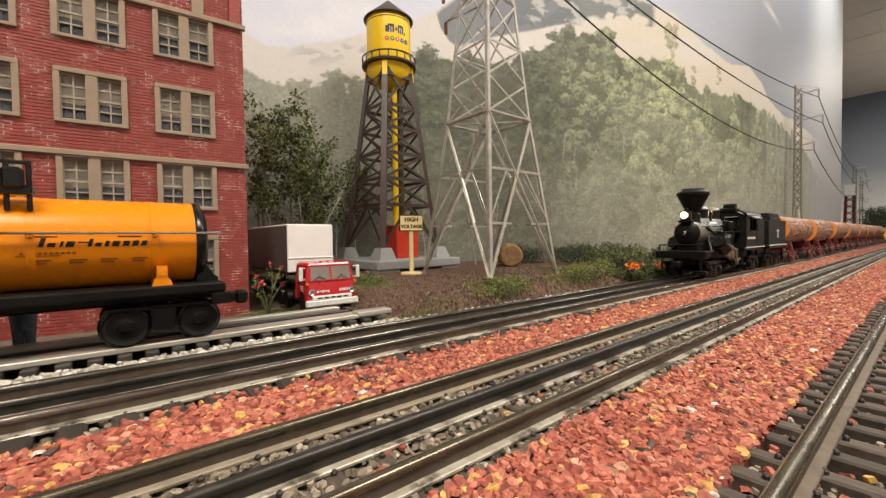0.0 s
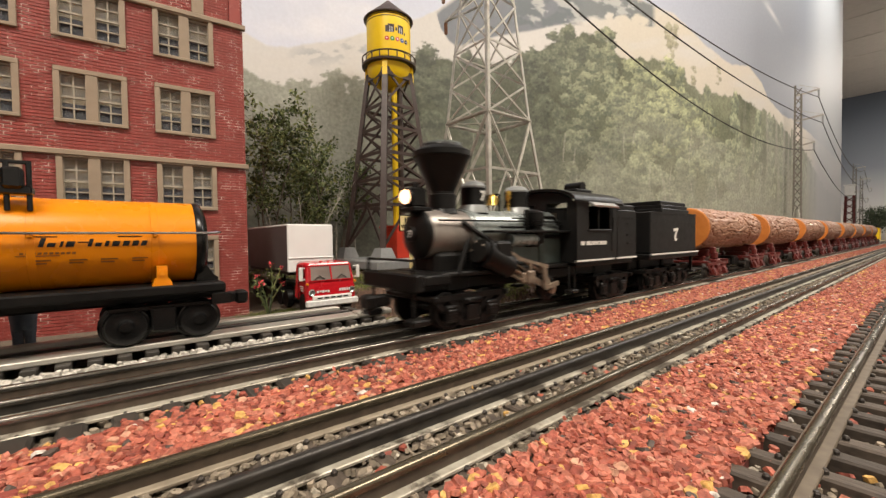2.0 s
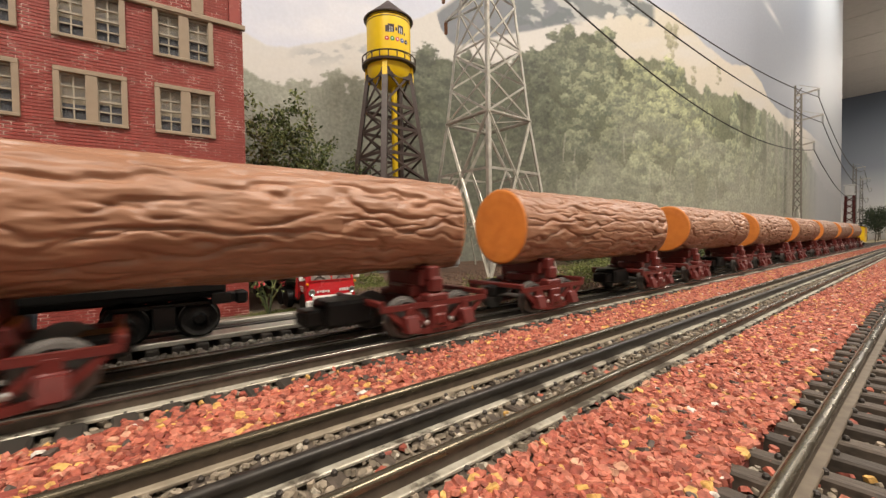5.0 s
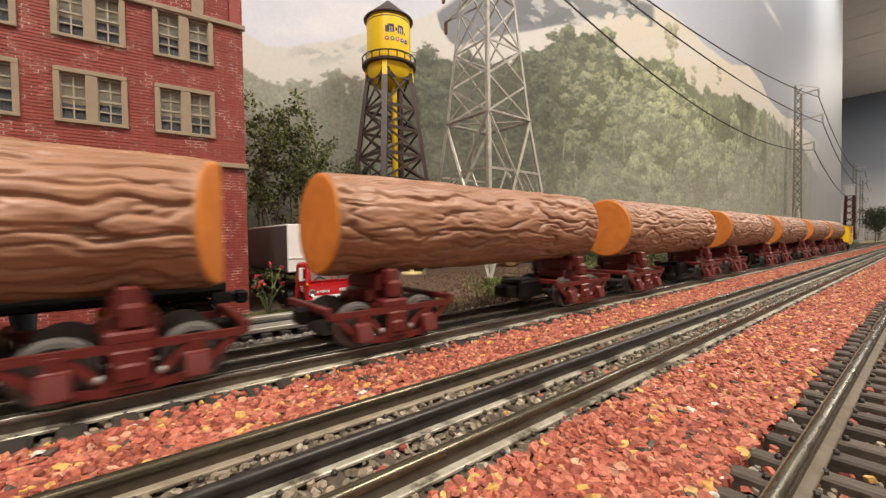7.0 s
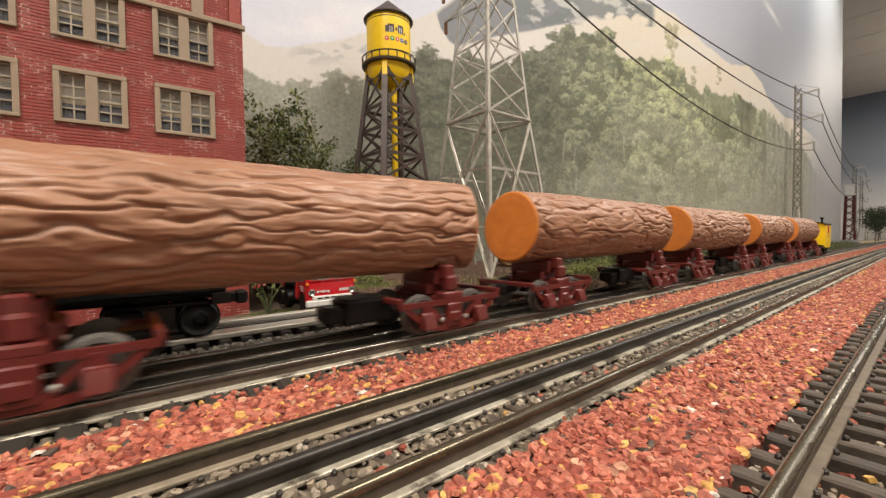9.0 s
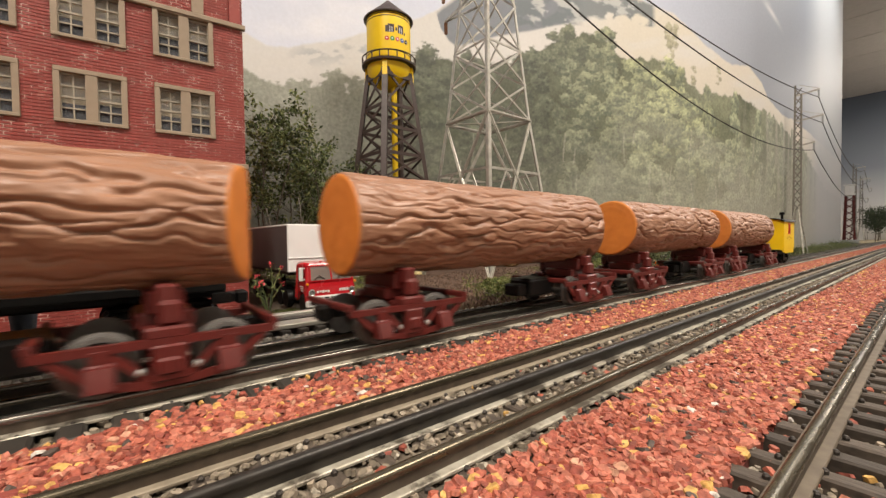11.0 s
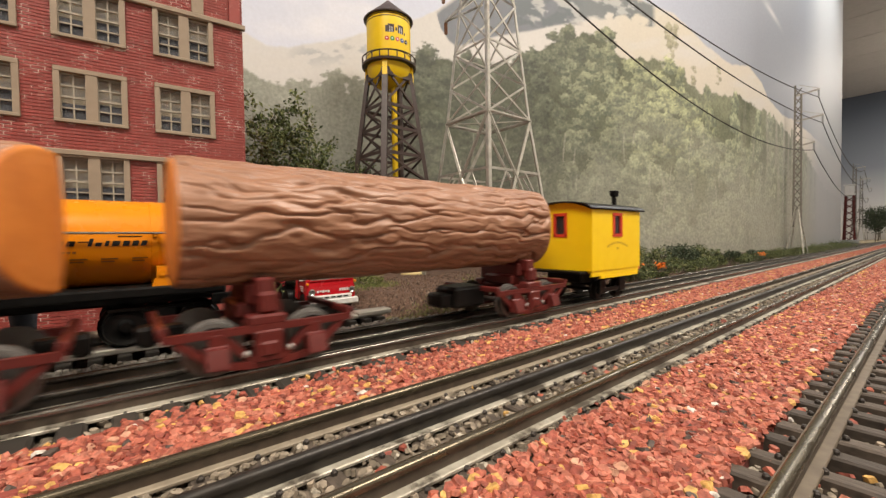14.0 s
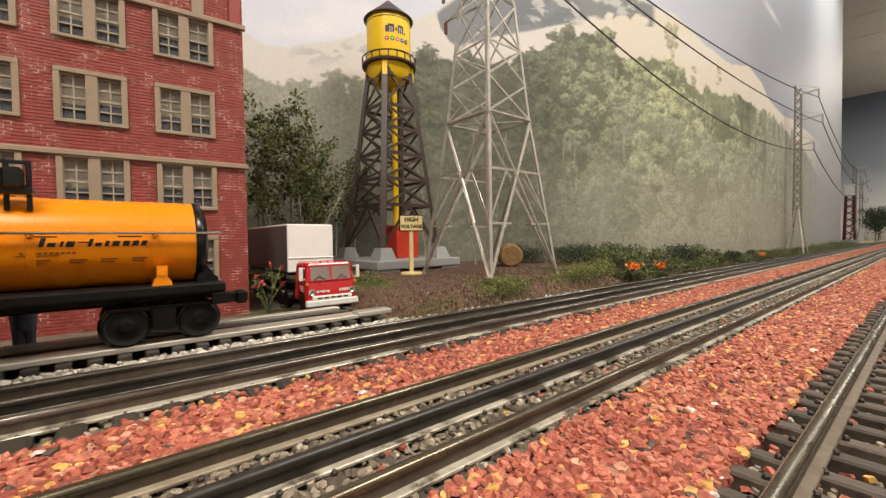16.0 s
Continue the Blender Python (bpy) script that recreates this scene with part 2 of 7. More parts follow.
def smooth_line(points, n=12):
    P = [np.array(p, float) for p in points]
    out = []
    for i in range(len(P) - 1):
        a, b, c, d = P[max(i - 1, 0)], P[i], P[i + 1], P[min(i + 2, len(P) - 1)]
        for k in range(n):
            t = k / n
            out.append(0.5 * (2 * b + (c - a) * t + (2 * a - 5 * b + 4 * c - d) * t * t + (3 * b - a - 3 * c + d) * t ** 3))
    return np.array(out + [P[-1]])


def mural_colours(s, z):
    """The printed landscape: sky, snowy ridges, misty woods. s along the wall, z up, in metres."""
    rng = np.random.RandomState(4)
    col = np.empty(s.shape + (3,))

    def mix(c, a):
        col[...] = col * (1 - a[..., None]) + np.array(c) * a[..., None]
    step = lambda v, w=0.004: np.clip(v / w + 0.5, 0, 1)
    col[...] = (0.46, 0.52, 0.67)
    mix((0.62, 0.65, 0.75), np.clip((0.62 - z) / 0.28, 0, 1))
    mix((0.25, 0.27, 0.31), np.clip((s - 1.62) / 0.45, 0, 1) * 0.95)
    clouds = layered(s * 7, z * 14, 40, 4)
    mix((0.80, 0.80, 0.83), np.clip((clouds - 0.5) * 2.0, 0, 0.5) * np.clip((1.75 - s) / 0.2, 0, 1))
    # snowy mountains: ridge height along the wall
    rs = [0, 1.045, 1.072, 1.10, 1.153, 1.211, 1.288, 1.334, 1.42, 1.55, 1.68, 1.743, 1.809, 1.851, 1.902, 1.972, 2.03, 2.085, 2.116, 2.187, 4.0]
    rz = [0.34, 0.323, 0.311, 0.315, 0.337, 0.361, 0.394, 0.422, 0.50, 0.52, 0.505, 0.492, 0.479, 0.454, 0.421, 0.398, 0.406, 0.382, 0.352, 0.329, 0.30]
    ridge = np.interp(s, rs, rz) + 0.014 * (layered(s * 22, s * 0 + 3.3, 7, 4) - 0.5)
    on = step(ridge - z)
    snow = np.clip((s - 1.35) / 0.35, 0, 1)
    mix((0.61, 0.595, 0.57), on * (1 - snow))
    mix((0.57, 0.535, 0.46), on * snow)
    rock = layered(s * 17 + z * 9, z * 30, 21, 5)
    drift = layered(s * 9 - z * 14, z * 22, 23, 4)
    mix((0.58, 0.58, 0.585), on * np.clip((drift - 0.5) * 5, 0, 1) * 0.5)
    # streaks of bare rock on the slope behind the water tower
    streak = layered((s + z * 1.3) * 34, (z - s * 0.45) * 90, 25, 4)
    zone = step(s - 1.11, 0.03) * step(1.24 - s, 0.03) * np.clip(1 - np.abs(z - np.interp(s, [1.1, 1.17, 1.24], [0.305, 0.325, 0.342])) / 0.024, 0, 1)
    mix((0.36, 0.38, 0.40), on * zone * np.clip((streak - 0.47) * 10, 0, 1) * 0.75)
    # grey-blue shaded slope below the pass, and the rocky crest beside it
    low = np.interp(s, [1.325, 1.338, 1.352, 1.367, 1.383, 1.419, 1.462, 1.53, 1.575], [0.43, 0.391, 0.371, 0.361, 0.372, 0.384, 0.40, 0.418, 0.432])
    grey = step(z - low - 0.008 * (rock - 0.5), 0.004) * step(ridge - 0.004 - z, 0.008) * step(s - 1.330, 0.008) * step(1.60 - s, 0.03)
    mix((0.15, 0.17, 0.20), grey * 0.92)
    crag = layered(s * 30, z * 44, 27, 5)
    low = np.interp(s, [1.47, 1.53, 1.574, 1.628, 1.684, 1.70, 1.755], [0.415, 0.42, 0.434, 0.447, 0.455, 0.458, 0.446])
    cliffs = step(z - low - 0.022 * (crag - 0.5), 0.004) * step(ridge + 0.02 * (crag - 0.5) - z, 0.006) * step(s - 1.47, 0.02) * step(1.765 - s, 0.01)
    mix((0.14, 0.165, 0.18), cliffs * np.clip((crag - 0.34) * 8, 0, 1) * 0.9)
    mix((0.52, 0.53, 0.52), cliffs * np.clip((layered(s * 40 + z * 20, z * 60, 29, 4) - 0.56) * 12, 0, 1) * 0.7)
    haze = np.clip((s - 1.8) / 0.15, 0, 1) * on
    mix((0.58, 0.53, 0.46), haze * np.clip((layered(s * 10, z * 18, 33, 3) - 0.45) * 3, 0, 0.5))
    # a thin high cloud over the right-hand sky
    wisp = np.exp(-((s - 2.135 - (0.547 - z) * 2.2) / 0.018) ** 2 - ((z - 0.547) / 0.016) ** 2)
    mix((0.62, 0.60, 0.60), wisp * 0.7)
    # woods, the nearer trees lower down, fading into mist below
    ts = [0, 1.044, 1.083, 1.127, 1.165, 1.195, 1.25, 1.292, 1.317, 1.364, 1.467, 1.509, 1.557, 1.616, 1.663, 1.705, 1.763, 1.823, 1.886, 1.961, 1.993, 2.086, 2.153, 2.267, 2.451, 2.757, 4]
    tz = [0.29, 0.282, 0.273, 0.274, 0.269, 0.282, 0.309, 0.334, 0.348, 0.352, 0.364, 0.377, 0.412, 0.433, 0.417, 0.384, 0.394, 0.375, 0.341, 0.343, 0.351, 0.333, 0.321, 0.300, 0.270, 0.20, 0.15]
    top = np.interp(s, ts, tz)
    base = layered(s * 22, z * 22, 3, 5)
    edge = 0.026 * (layered(s * 60, z * 60, 11, 4) - 0.5) - 0.010
    wood = step(top + edge - z, 0.005)
    tone = np.clip(0.15 + 0.95 * (base - 0.25), 0, 1)
    right = np.clip((s - 1.50) / 0.30, 0, 1)
    west = np.clip((1.30 - s) / 0.14, 0, 1)
    light = np.stack([0.14 + 0.15 * right, 0.155 + 0.155 * right, 0.11 + 0.10 * right], -1)
    green = np.array((0.070, 0.078, 0.052)) * (1 - tone[..., None]) + light * tone[..., None]
    col[...] = col * (1 - wood[..., None]) + green * wood[..., None]
    vein = layered(s * 210, z * 210, 61, 3)

    def puff(c, cz, rs_, rz_, dark, pale, seed, keep=0.95, strands=0.0):
        """One bough: ragged outline, lit above, dark below."""
        i0, i1 = np.searchsorted(s[:, 0], (c - rs_ * 1.7, c + rs_ * 1.7))
        j0, j1 = np.searchsorted(z[0], (cz - rz_ * 1.7, cz + rz_ * 1.7))
        if i1 - i0 < 2 or j1 - j0 < 2:
            return
        ss, zz = s[i0:i1, j0:j1], z[i0:i1, j0:j1]
        S, Z = (ss - c) / rs_, (zz - cz) / rz_
        leaves = layered(ss * (95 + 60 * strands), zz * (150 - 95 * strands), seed, 3)
        d = np.sqrt(S ** 2 + Z ** 2) + (leaves - 0.5) * 1.5
        a = np.clip((0.92 - d) / 0.16, 0, 1) * np.clip((Z + 1.3) / 0.7, 0, 1) * keep
        lit = np.clip(0.42 + 0.42 * Z - 0.14 * S + (leaves - 0.5) * 1.5 + (vein[i0:i1, j0:j1] - 0.5) * 0.9, 0, 1)
        tint = dark * (1 - lit[..., None]) + pale * lit[..., None]
        col[i0:i1, j0:j1] = col[i0:i1, j0:j1] * (1 - a[..., None]) + tint * a[..., None]
        wood[i0:i1, j0:j1] = np.maximum(wood[i0:i1, j0:j1], a)

    trees = []
    for row in range(7):
        c = 0.98 + rng.uniform(0, 0.05)
        while c < 2.62:
            f = 1.0 - row / 6.6
            trees.append((c + rng.uniform(-0.015, 0.015), f))
            c += rng.uniform(0.050, 0.085) * (1.0 + 0.5 * max(0, c - 1.9))
    for c, f in trees:
        rt = float(np.clip((c - 1.50) / 0.28, 0, 1))
        tall = rng.uniform() < np.clip((c - 1.62) * 1.7, 0.0, 0.85)
        r = rng.uniform(0.030, 0.046) * (1.15 - 0.25 * f) * (1.0 - 0.35 * tall)
        high = r * (rng.uniform(2.3, 3.2) if tall else rng.uniform(1.0, 1.35))
        zt = np.interp(c, ts, tz)
        tip = 0.045 + (zt - 0.045) * f + rng.uniform(-0.018, 0.006 if f < 0.98 else 0.010)
        k = rng.uniform(0.62, 1.22)
        sunny = float(np.exp(-((c - 1.82) / 0.13) ** 2) * np.clip((tip - 0.20) / 0.1, 0, 1))
        veil = 0.06 + 0.26 * rt * (1 - f) + 0.28 * float(np.clip((1.30 - c) / 0.14, 0, 1)) * f
        fog = np.array((0.34, 0.345, 0.285))
        dark = np.array((0.044, 0.052, 0.038)) * (1 + 1.6 * rt) * (0.8 + 0.3 * k)
        pale = np.array((0.17 + 0.29 * rt + 0.06 * sunny, 0.19 + 0.305 * rt + 0.05 * sunny, 0.130 + 0.195 * rt - 0.03 * sunny)) * k
        dark, pale = dark * (1 - veil) + fog * veil, pale * (1 - veil) + fog * veil
        n = 16 if tall else 13
        boughs = [(rng.uniform(-1, 1), rng.uniform(0, 1)) for _ in range(n)]
        for u, h in sorted(boughs, key=lambda b: b[1]):
            wide = math.sqrt(max(0.05, 1 - (2 * h - 0.85) ** 2 * 0.75)) if not tall else 1.05 - 0.85 * h
            puff(c + u * r * wide * 0.95, tip - high * 2 * (1 - h) * 0.92, r * rng.uniform(0.34, 0.55), r * rng.uniform(0.30, 0.46) * (1.5 if tall else 1.0), dark, pale, int(rng.randint(9999)), 0.94, 0.8 if tall else 0.0)
    # a feathery tree and two slim spires standing over the rest
    for c, zc, r, n, spread in ((1.806, 0.425, 0.010, 22, (0.014, 0.030)), (1.863, 0.365, 0.006, 12, (0.004, 0.022)), (1.932, 0.365, 0.006, 10, (0.005, 0.022))):
        for _ in range(n):
            puff(c + rng.uniform(-1, 1) * spread[0], zc + rng.uniform(-1, 1) * spread[1], r * rng.uniform(0.6, 1.1), r * rng.uniform(0.5, 0.9), np.array((0.25, 0.24, 0.17)), np.array((0.44, 0.42, 0.30)), int(rng.randint(9999)), 0.75)
    # pale slender stems
    for c in rng.uniform(1.1, 2.3, 60):
        z0 = rng.uniform(0.03, 0.22)
        z1 = z0 + rng.uniform(0.02, 0.07)
        w = np.abs(s - c - 0.004 * np.sin(z * 40 + c * 90)) < 0.0013
        mix((0.46, 0.44, 0.37), (w & (z > z0) & (z < z1)) * 0.4)
    # mist: soft banks low down
    bank = layered(s * 5, z * 7, 31, 4)
    m = np.clip((0.26 + 0.16 * (bank - 0.5) - z) / 0.22, 0, 1) * np.clip(0.62 + 0.12 * right, 0, 0.8)
    mix((0.185, 0.183, 0.15), m * wood * (1 - right) * 0.8)
    mix((0.37, 0.362, 0.30), m * wood * right)
    # thin bright mist over the woods behind the water tower
    mix((0.37, 0.38, 0.325), west * wood * np.clip(0.30 + 1.2 * (bank - 0.45) + (z - 0.18) * 2.6, 0.05, 0.66))
    m2 = np.clip((bank - 0.48) * 3, 0, 0.30) * np.clip((0.42 - z) / 0.2, 0, 1)
    mix((0.35, 0.36, 0.305), m2 * wood * (0.25 + 0.75 * right))
    # towards the rounded corner the trees thin out to drawn-out streaks
    far = np.clip((s - 1.95) / 0.25, 0, 1)
    mix((0.36, 0.35, 0.29), far * wood * np.clip((layered(s * 60, z * 7, 71, 3) - 0.42) * 3, 0, 0.7))
    # towards the rounded corner the colour blends into plain pale grey
    mix((0.40, 0.41, 0.42), np.clip((s - 2.40) / 0.25, 0, 1) * 0.9)
    # darker towards the bottom, over the lowest five centimetres
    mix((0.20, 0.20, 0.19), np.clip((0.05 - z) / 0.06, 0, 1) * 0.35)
    return col, wood * np.clip((2.5 - s) / 0.2, 0, 1)


def mural_wall():
    line = smooth_line(WALL_PLAN, 24)
    run = np.concatenate([[0], np.cumsum(np.linalg.norm(np.diff(line, axis=0), axis=1))])
    run = run - run[48]              # the print is measured from x = -0.9
    s1 = np.concatenate([np.linspace(run[0], 0.85, 50), np.arange(0.853, 2.45, 0.0019), np.linspace(2.46, run[-1], 80)])
    z1 = np.concatenate([np.arange(-0.012, 0.56, 0.0020), np.linspace(0.57, CEILING, 24)])
    S, Z = np.meshgrid(s1, z1, indexing="ij")
    xs, ys = np.interp(s1, run, line[:, 0]), np.interp(s1, run, line[:, 1])
    X, Y = np.broadcast_to(xs[:, None], S.shape), np.broadcast_to(ys[:, None], S.shape)
    co = np.stack([X, Y, Z], -1).reshape(-1, 3)
    ni, nj = S.shape
    a = (np.arange(ni - 1)[:, None] * nj + np.arange(nj - 1)[None]).ravel()
    quads = np.stack([a, a + nj, a + nj + 1, a + 1], -1)
    me = bpy.data.meshes.new("wall_mural")
    me.vertices.add(len(co))
    me.vertices.foreach_set("co", co.ravel())
    me.loops.add(quads.size)
    me.loops.foreach_set("vertex_index", quads.ravel())
    me.polygons.add(len(quads))
    me.polygons.foreach_set("loop_start", np.arange(0, quads.size, 4))
    me.polygons.foreach_set("loop_total", np.full(len(quads), 4))
    me.update(calc_edges=True)
    me.shade_smooth()
    c = np.ones((len(co), 4), dtype=np.float32)
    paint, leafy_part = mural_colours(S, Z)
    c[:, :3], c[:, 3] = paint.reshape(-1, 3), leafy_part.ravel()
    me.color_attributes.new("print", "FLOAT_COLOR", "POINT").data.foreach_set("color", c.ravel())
    m = bpy.data.materials.new("printed_landscape_mural")
    m.use_nodes = True
    N, L = m.node_tree.nodes, m.node_tree.links
    p, at = N["Principled BSDF"], N.new("ShaderNodeAttribute")
    at.attribute_name = "print"
    tc, no, hsv, mr = N.new("ShaderNodeTexCoord"), N.new("ShaderNodeTexNoise"), N.new("ShaderNodeHueSaturation"), N.new("ShaderNodeMapRange")
    no.inputs["Scale"].default_value, no.inputs["Detail"].default_value = 210, 7
    mr.inputs[1].default_value, mr.inputs[2].default_value, mr.inputs[3].default_value, mr.inputs[4].default_value = 0.3, 0.7, 0.97, 1.03
    L.new(tc.outputs["Object"], no.inputs["Vector"])
    L.new(no.outputs[0], mr.inputs[0])
    grain, fleck = N.new("ShaderNodeMix"), N.new("ShaderNodeMapRange")
    fleck.inputs[1].default_value, fleck.inputs[2].default_value, fleck.inputs[3].default_value, fleck.inputs[4].default_value = 0.34, 0.66, 0.84, 1.17
    L.new(no.outputs[0], fleck.inputs[0])
    L.new(at.outputs["Alpha"], grain.inputs[0])
    L.new(mr.outputs[0], grain.inputs[2])
    L.new(fleck.outputs[0], grain.inputs[3])
    L.new(grain.outputs[0], hsv.inputs["Value"])
    L.new(at.outputs["Color"], hsv.inputs["Color"])
    L.new(hsv.outputs[0], p.inputs["Base Color"])
    p.inputs["Roughness"].default_value = 0.56
    p.inputs["Specular IOR Level"].default_value = 0.33
    me.materials.append(m)
    ob = new("wall_mural", me)
    tagged(ob, "curved wall printed with misty woods and snowy mountains", "wall", kind="structure")
    solid = ob.modifiers.new("thickness", "SOLIDIFY")
    solid.thickness, solid.offset = 0.012, -1
    return ob


mural_wall()
NAVY = material("dark_blue_painted_wall", (0.050, 0.060, 0.090), 0.8, 0, (0.09, 0.10, 0.13), 3.0, 0.9)
PALE = material("pale_plaster", (0.55, 0.53, 0.50), 0.85, 0, (0.48, 0.46, 0.43), 6, 0.6)
TILE = material("ceiling_tile", (0.80, 0.77, 0.73), 0.9, 0, (0.73, 0.70, 0.66), 40, 0.6, bump=0.6)
# end wall colour by height: dark blue above, paler towards the table
BLUE_FADE = material("blue_fade_wall", (0.3, 0.3, 0.3), 0.7)
fade, height, where = BLUE_FADE.node_tree.nodes.new("ShaderNodeValToRGB"), BLUE_FADE.node_tree.nodes.new("ShaderNodeSeparateXYZ"), BLUE_FADE.node_tree.nodes.new("ShaderNodeTexCoord")
BLUE_FADE.node_tree.links.new(where.outputs["Object"], height.inputs[0])
BLUE_FADE.node_tree.links.new(height.outputs[2], fade.inputs[0])
BLUE_FADE.node_tree.links.new(fade.outputs[0], BLUE_FADE.node_tree.nodes["Principled BSDF"].inputs["Base Color"])
fade.color_ramp.elements[0].position, fade.color_ramp.elements[0].color = 0.12, (0.72, 0.70, 0.66, 1)
fade.color_ramp.elements[1].position, fade.color_ramp.elements[1].color = 0.95, (0.12, 0.145, 0.19, 1)
for at, tint in ((0.28, (0.58, 0.59, 0.60, 1)), (0.52, (0.24, 0.27, 0.32, 1))):
    fade.color_ramp.elements.new(at).color = tint
setting("wall_east", Geo().box(4250, 4300, -900, 1000, -9, 1050), BLUE_FADE, "end wall, dark blue at the top and paler towards the table")
setting("wall_south", Geo().box(-3140, 4300, -940, -900, -9, 1050), PALE, "plain pale wall behind the aisle")
setting("wall_west", Geo().box(-3140, -3100, -900, 1000, -9, 1050), PALE, "plain pale wall at the near end")
setting("wall_north", Geo().box(-3140, 4300, 1000, 1040, -9, 1050), NAVY, "dark blue wall behind the mural")
ceiling = Geo()
for i in range(-11, 15):
    for j in range(-4, 4):
        ceiling.box(i * 300 + 3, i * 300 + 297, j * 300 - 150 + 3, j * 300 + 147, 1050, 1062, 2)
ceiling.box(-3140, 4300, -940, 1040, 1062, 1090)
setting("ceiling", ceiling, TILE, "off-white square ceiling tiles in a dropped grid")
GLOW = glowing("light_diffuser", (1.0, 0.86, 0.70), 3.0)
WHITE_METAL = material("white_enamel", (0.7, 0.7, 0.68), 0.4)
# a panel for each lamp, the added third one included
for lx, ly, watts, blue in LAMPS:
    lt = thing("ceiling_light", pose(lx, ly, CEILING - 0.012), "unseen recessed rectangular ceiling light with a warm diffuser", "ceiling light", "ceiling lights")
    part("frame", Geo().box(-262, 262, -162, 162, 4, 11, 2), WHITE_METAL, lt)
    part("diffuser", Geo().box(-250, 250, -150, 150, 1, 4), GLOW, lt)

# an added, unseen globe on a cord over the far aisle; it brightens the ceiling
pendant = thing("pendant_light", pose(3.2, -0.42, 0.80), "unseen white globe on a cord, added to brighten the far ceiling", "pendant light")
part("globe", Geo().lathe((0, 0, 0), [(6, -60), (30, -52), (52, -30), (60, 0), (52, 30), (30, 52), (8, 60)], n=24), glowing("globe_glow", (1.0, 0.88, 0.74), 45.0), pendant, "glowing white globe")
part("cord", Geo().tube((0, 0, 58), (0, 0, 250), 3, n=8), RAIL_DARK, pendant)


# ---- tracks ----
FOOT_TAN = material("tan_rail_foot", (0.30, 0.255, 0.19), 0.55, 0.2, (0.20, 0.165, 0.12), 200, 0.8)
FOOT_DULL = material("brown_rail_foot", (0.145, 0.115, 0.082), 0.62, 0.2, (0.09, 0.072, 0.052), 250, 0.7)
SHINY = material("polished_black_railhead", (0.24, 0.225, 0.20), 0.22, 0.85, (0.06, 0.054, 0.046), 120, 0.9, stretch=(0.2, 1, 1))
TRACKS = [("far", 165.0), ("middle", 82.0), ("near", 0.5)]
TIE_STEP, RAIL_FROM, RAIL_TO = 11.0, -2950, 4200


def rail_mesh(name, head, side, foot, y, z_top=0.0, high=5.2, head_w=2.6, foot_w=6.2):
    """One rail: worn head, dark web, flat foot; three parts come from its parent."""
    r = head_w / 2
    h = Geo().prism([(y - r, z_top - 1.7), (y - r, z_top - 1.0)] + [(y - r * math.cos(math.pi * k / 10), z_top - 0.9 + 0.9 * math.sin(math.pi * k / 10)) for k in range(1, 10)] + [(y + r, z_top - 1.0), (y + r, z_top - 1.7)],
                    RAIL_FROM, RAIL_TO, "x")
    w = Geo().box(RAIL_FROM, RAIL_TO, y - head_w / 2 + 0.35, y + head_w / 2 - 0.35, z_top - high + 0.7, z_top - 1.5)
    f = Geo().box(RAIL_FROM, RAIL_TO, y - foot_w / 2, y + foot_w / 2, z_top - high, z_top - high + 0.95, 0.2)
    return h, w, f


tie_shapes, long_ties = [], []
for k in range(3):
    rnd = random.Random(k)
    g = Geo().box(-2.25 + rnd.uniform(-0.2, 0.2), 2.25, -27 - rnd.uniform(0, 0.8), 27 + rnd.uniform(0, 0.8), -9.5, -5.2, 0.5)
    tie_shapes.append(g.mesh("tie", TIE, sharp=30))
    g = Geo().box(-3.0 + rnd.uniform(-0.3, 0.3), 3.0, -31 - rnd.uniform(0, 1.5), 29, -9.5, -4.4, 0.9)
    long_ties.append(g.mesh("tie", TIE_BLACK, sharp=30))
spike_geo = Geo()
for side in (-16.5, 0, 16.5):
    for off in (-3.7, 3.7):
        spike_geo.lathe((0, side + off, -5.2), [(0.75, -0.2), (0.75, 0.7), (0.4, 1.1)], n=6)
spike_mesh = spike_geo.mesh("spikes", SPIKE, sharp=30)

for place, y0 in TRACKS:
    track = thing("railway_track", pose(0, y0 * MM, 0), {"far": "three-rail model track with grimy dark rails, the train on it", "middle": "three-rail model track with worn brown rails and tan ballast",
                  "near": "three-rail model track on dark ties, shiny railhead"}[place], "railway track", "main line tracks", "structure")
    for y, dark in ((-16.5, False), (0, True), (16.5, False)):
        head, web, foot = rail_mesh("rail", RAIL_TOP, RAIL_SIDE, RAIL_BASE, y, foot_w=9.5 if place == "far" and y < 0 else 6.2)
        rail = part("rail", web, RAIL_DARK if dark else RAIL_SIDE, track, "blackened middle rail" if dark else "", sharp=0)
        part("rail_head", head, SHINY if place == "far" else RAIL_DARK if dark and place != "near" else RAIL_TOP, rail, "worn railhead", sharp=40)
        part("rail_foot", foot, FOOT_DULL if place == "near" else FOOT_TAN if place == "middle" and y > 0 else RAIL_BASE, rail, "flat metal foot", sharp=0)
    far_ties, x, i = Geo(), RAIL_FROM + 3.0, 0
    rnd = random.Random(place)
    while x < RAIL_TO:
        if -40 < x < (820 if place == "far" else 760):
            t = part("tie", (long_ties if place == "far" else tie_shapes)[i % 3], TIE, track)
            t.matrix_basis = pose(x * MM, rnd.uniform(-0.6, 0.6) * MM, rnd.uniform(-0.2, 0.1) * MM, rz=rnd.uniform(-1.2, 1.2))
            if x < 520:
                part("spikes", spike_mesh, SPIKE, t)
        else:
            far_ties.box(x - 2.5, x + 2.5, -27, 27, -9.5, -5.2)
        x, i = x + TIE_STEP, i + 1
    part("distant_ties", far_ties, TIE, track, sharp=0, kind="stuff")


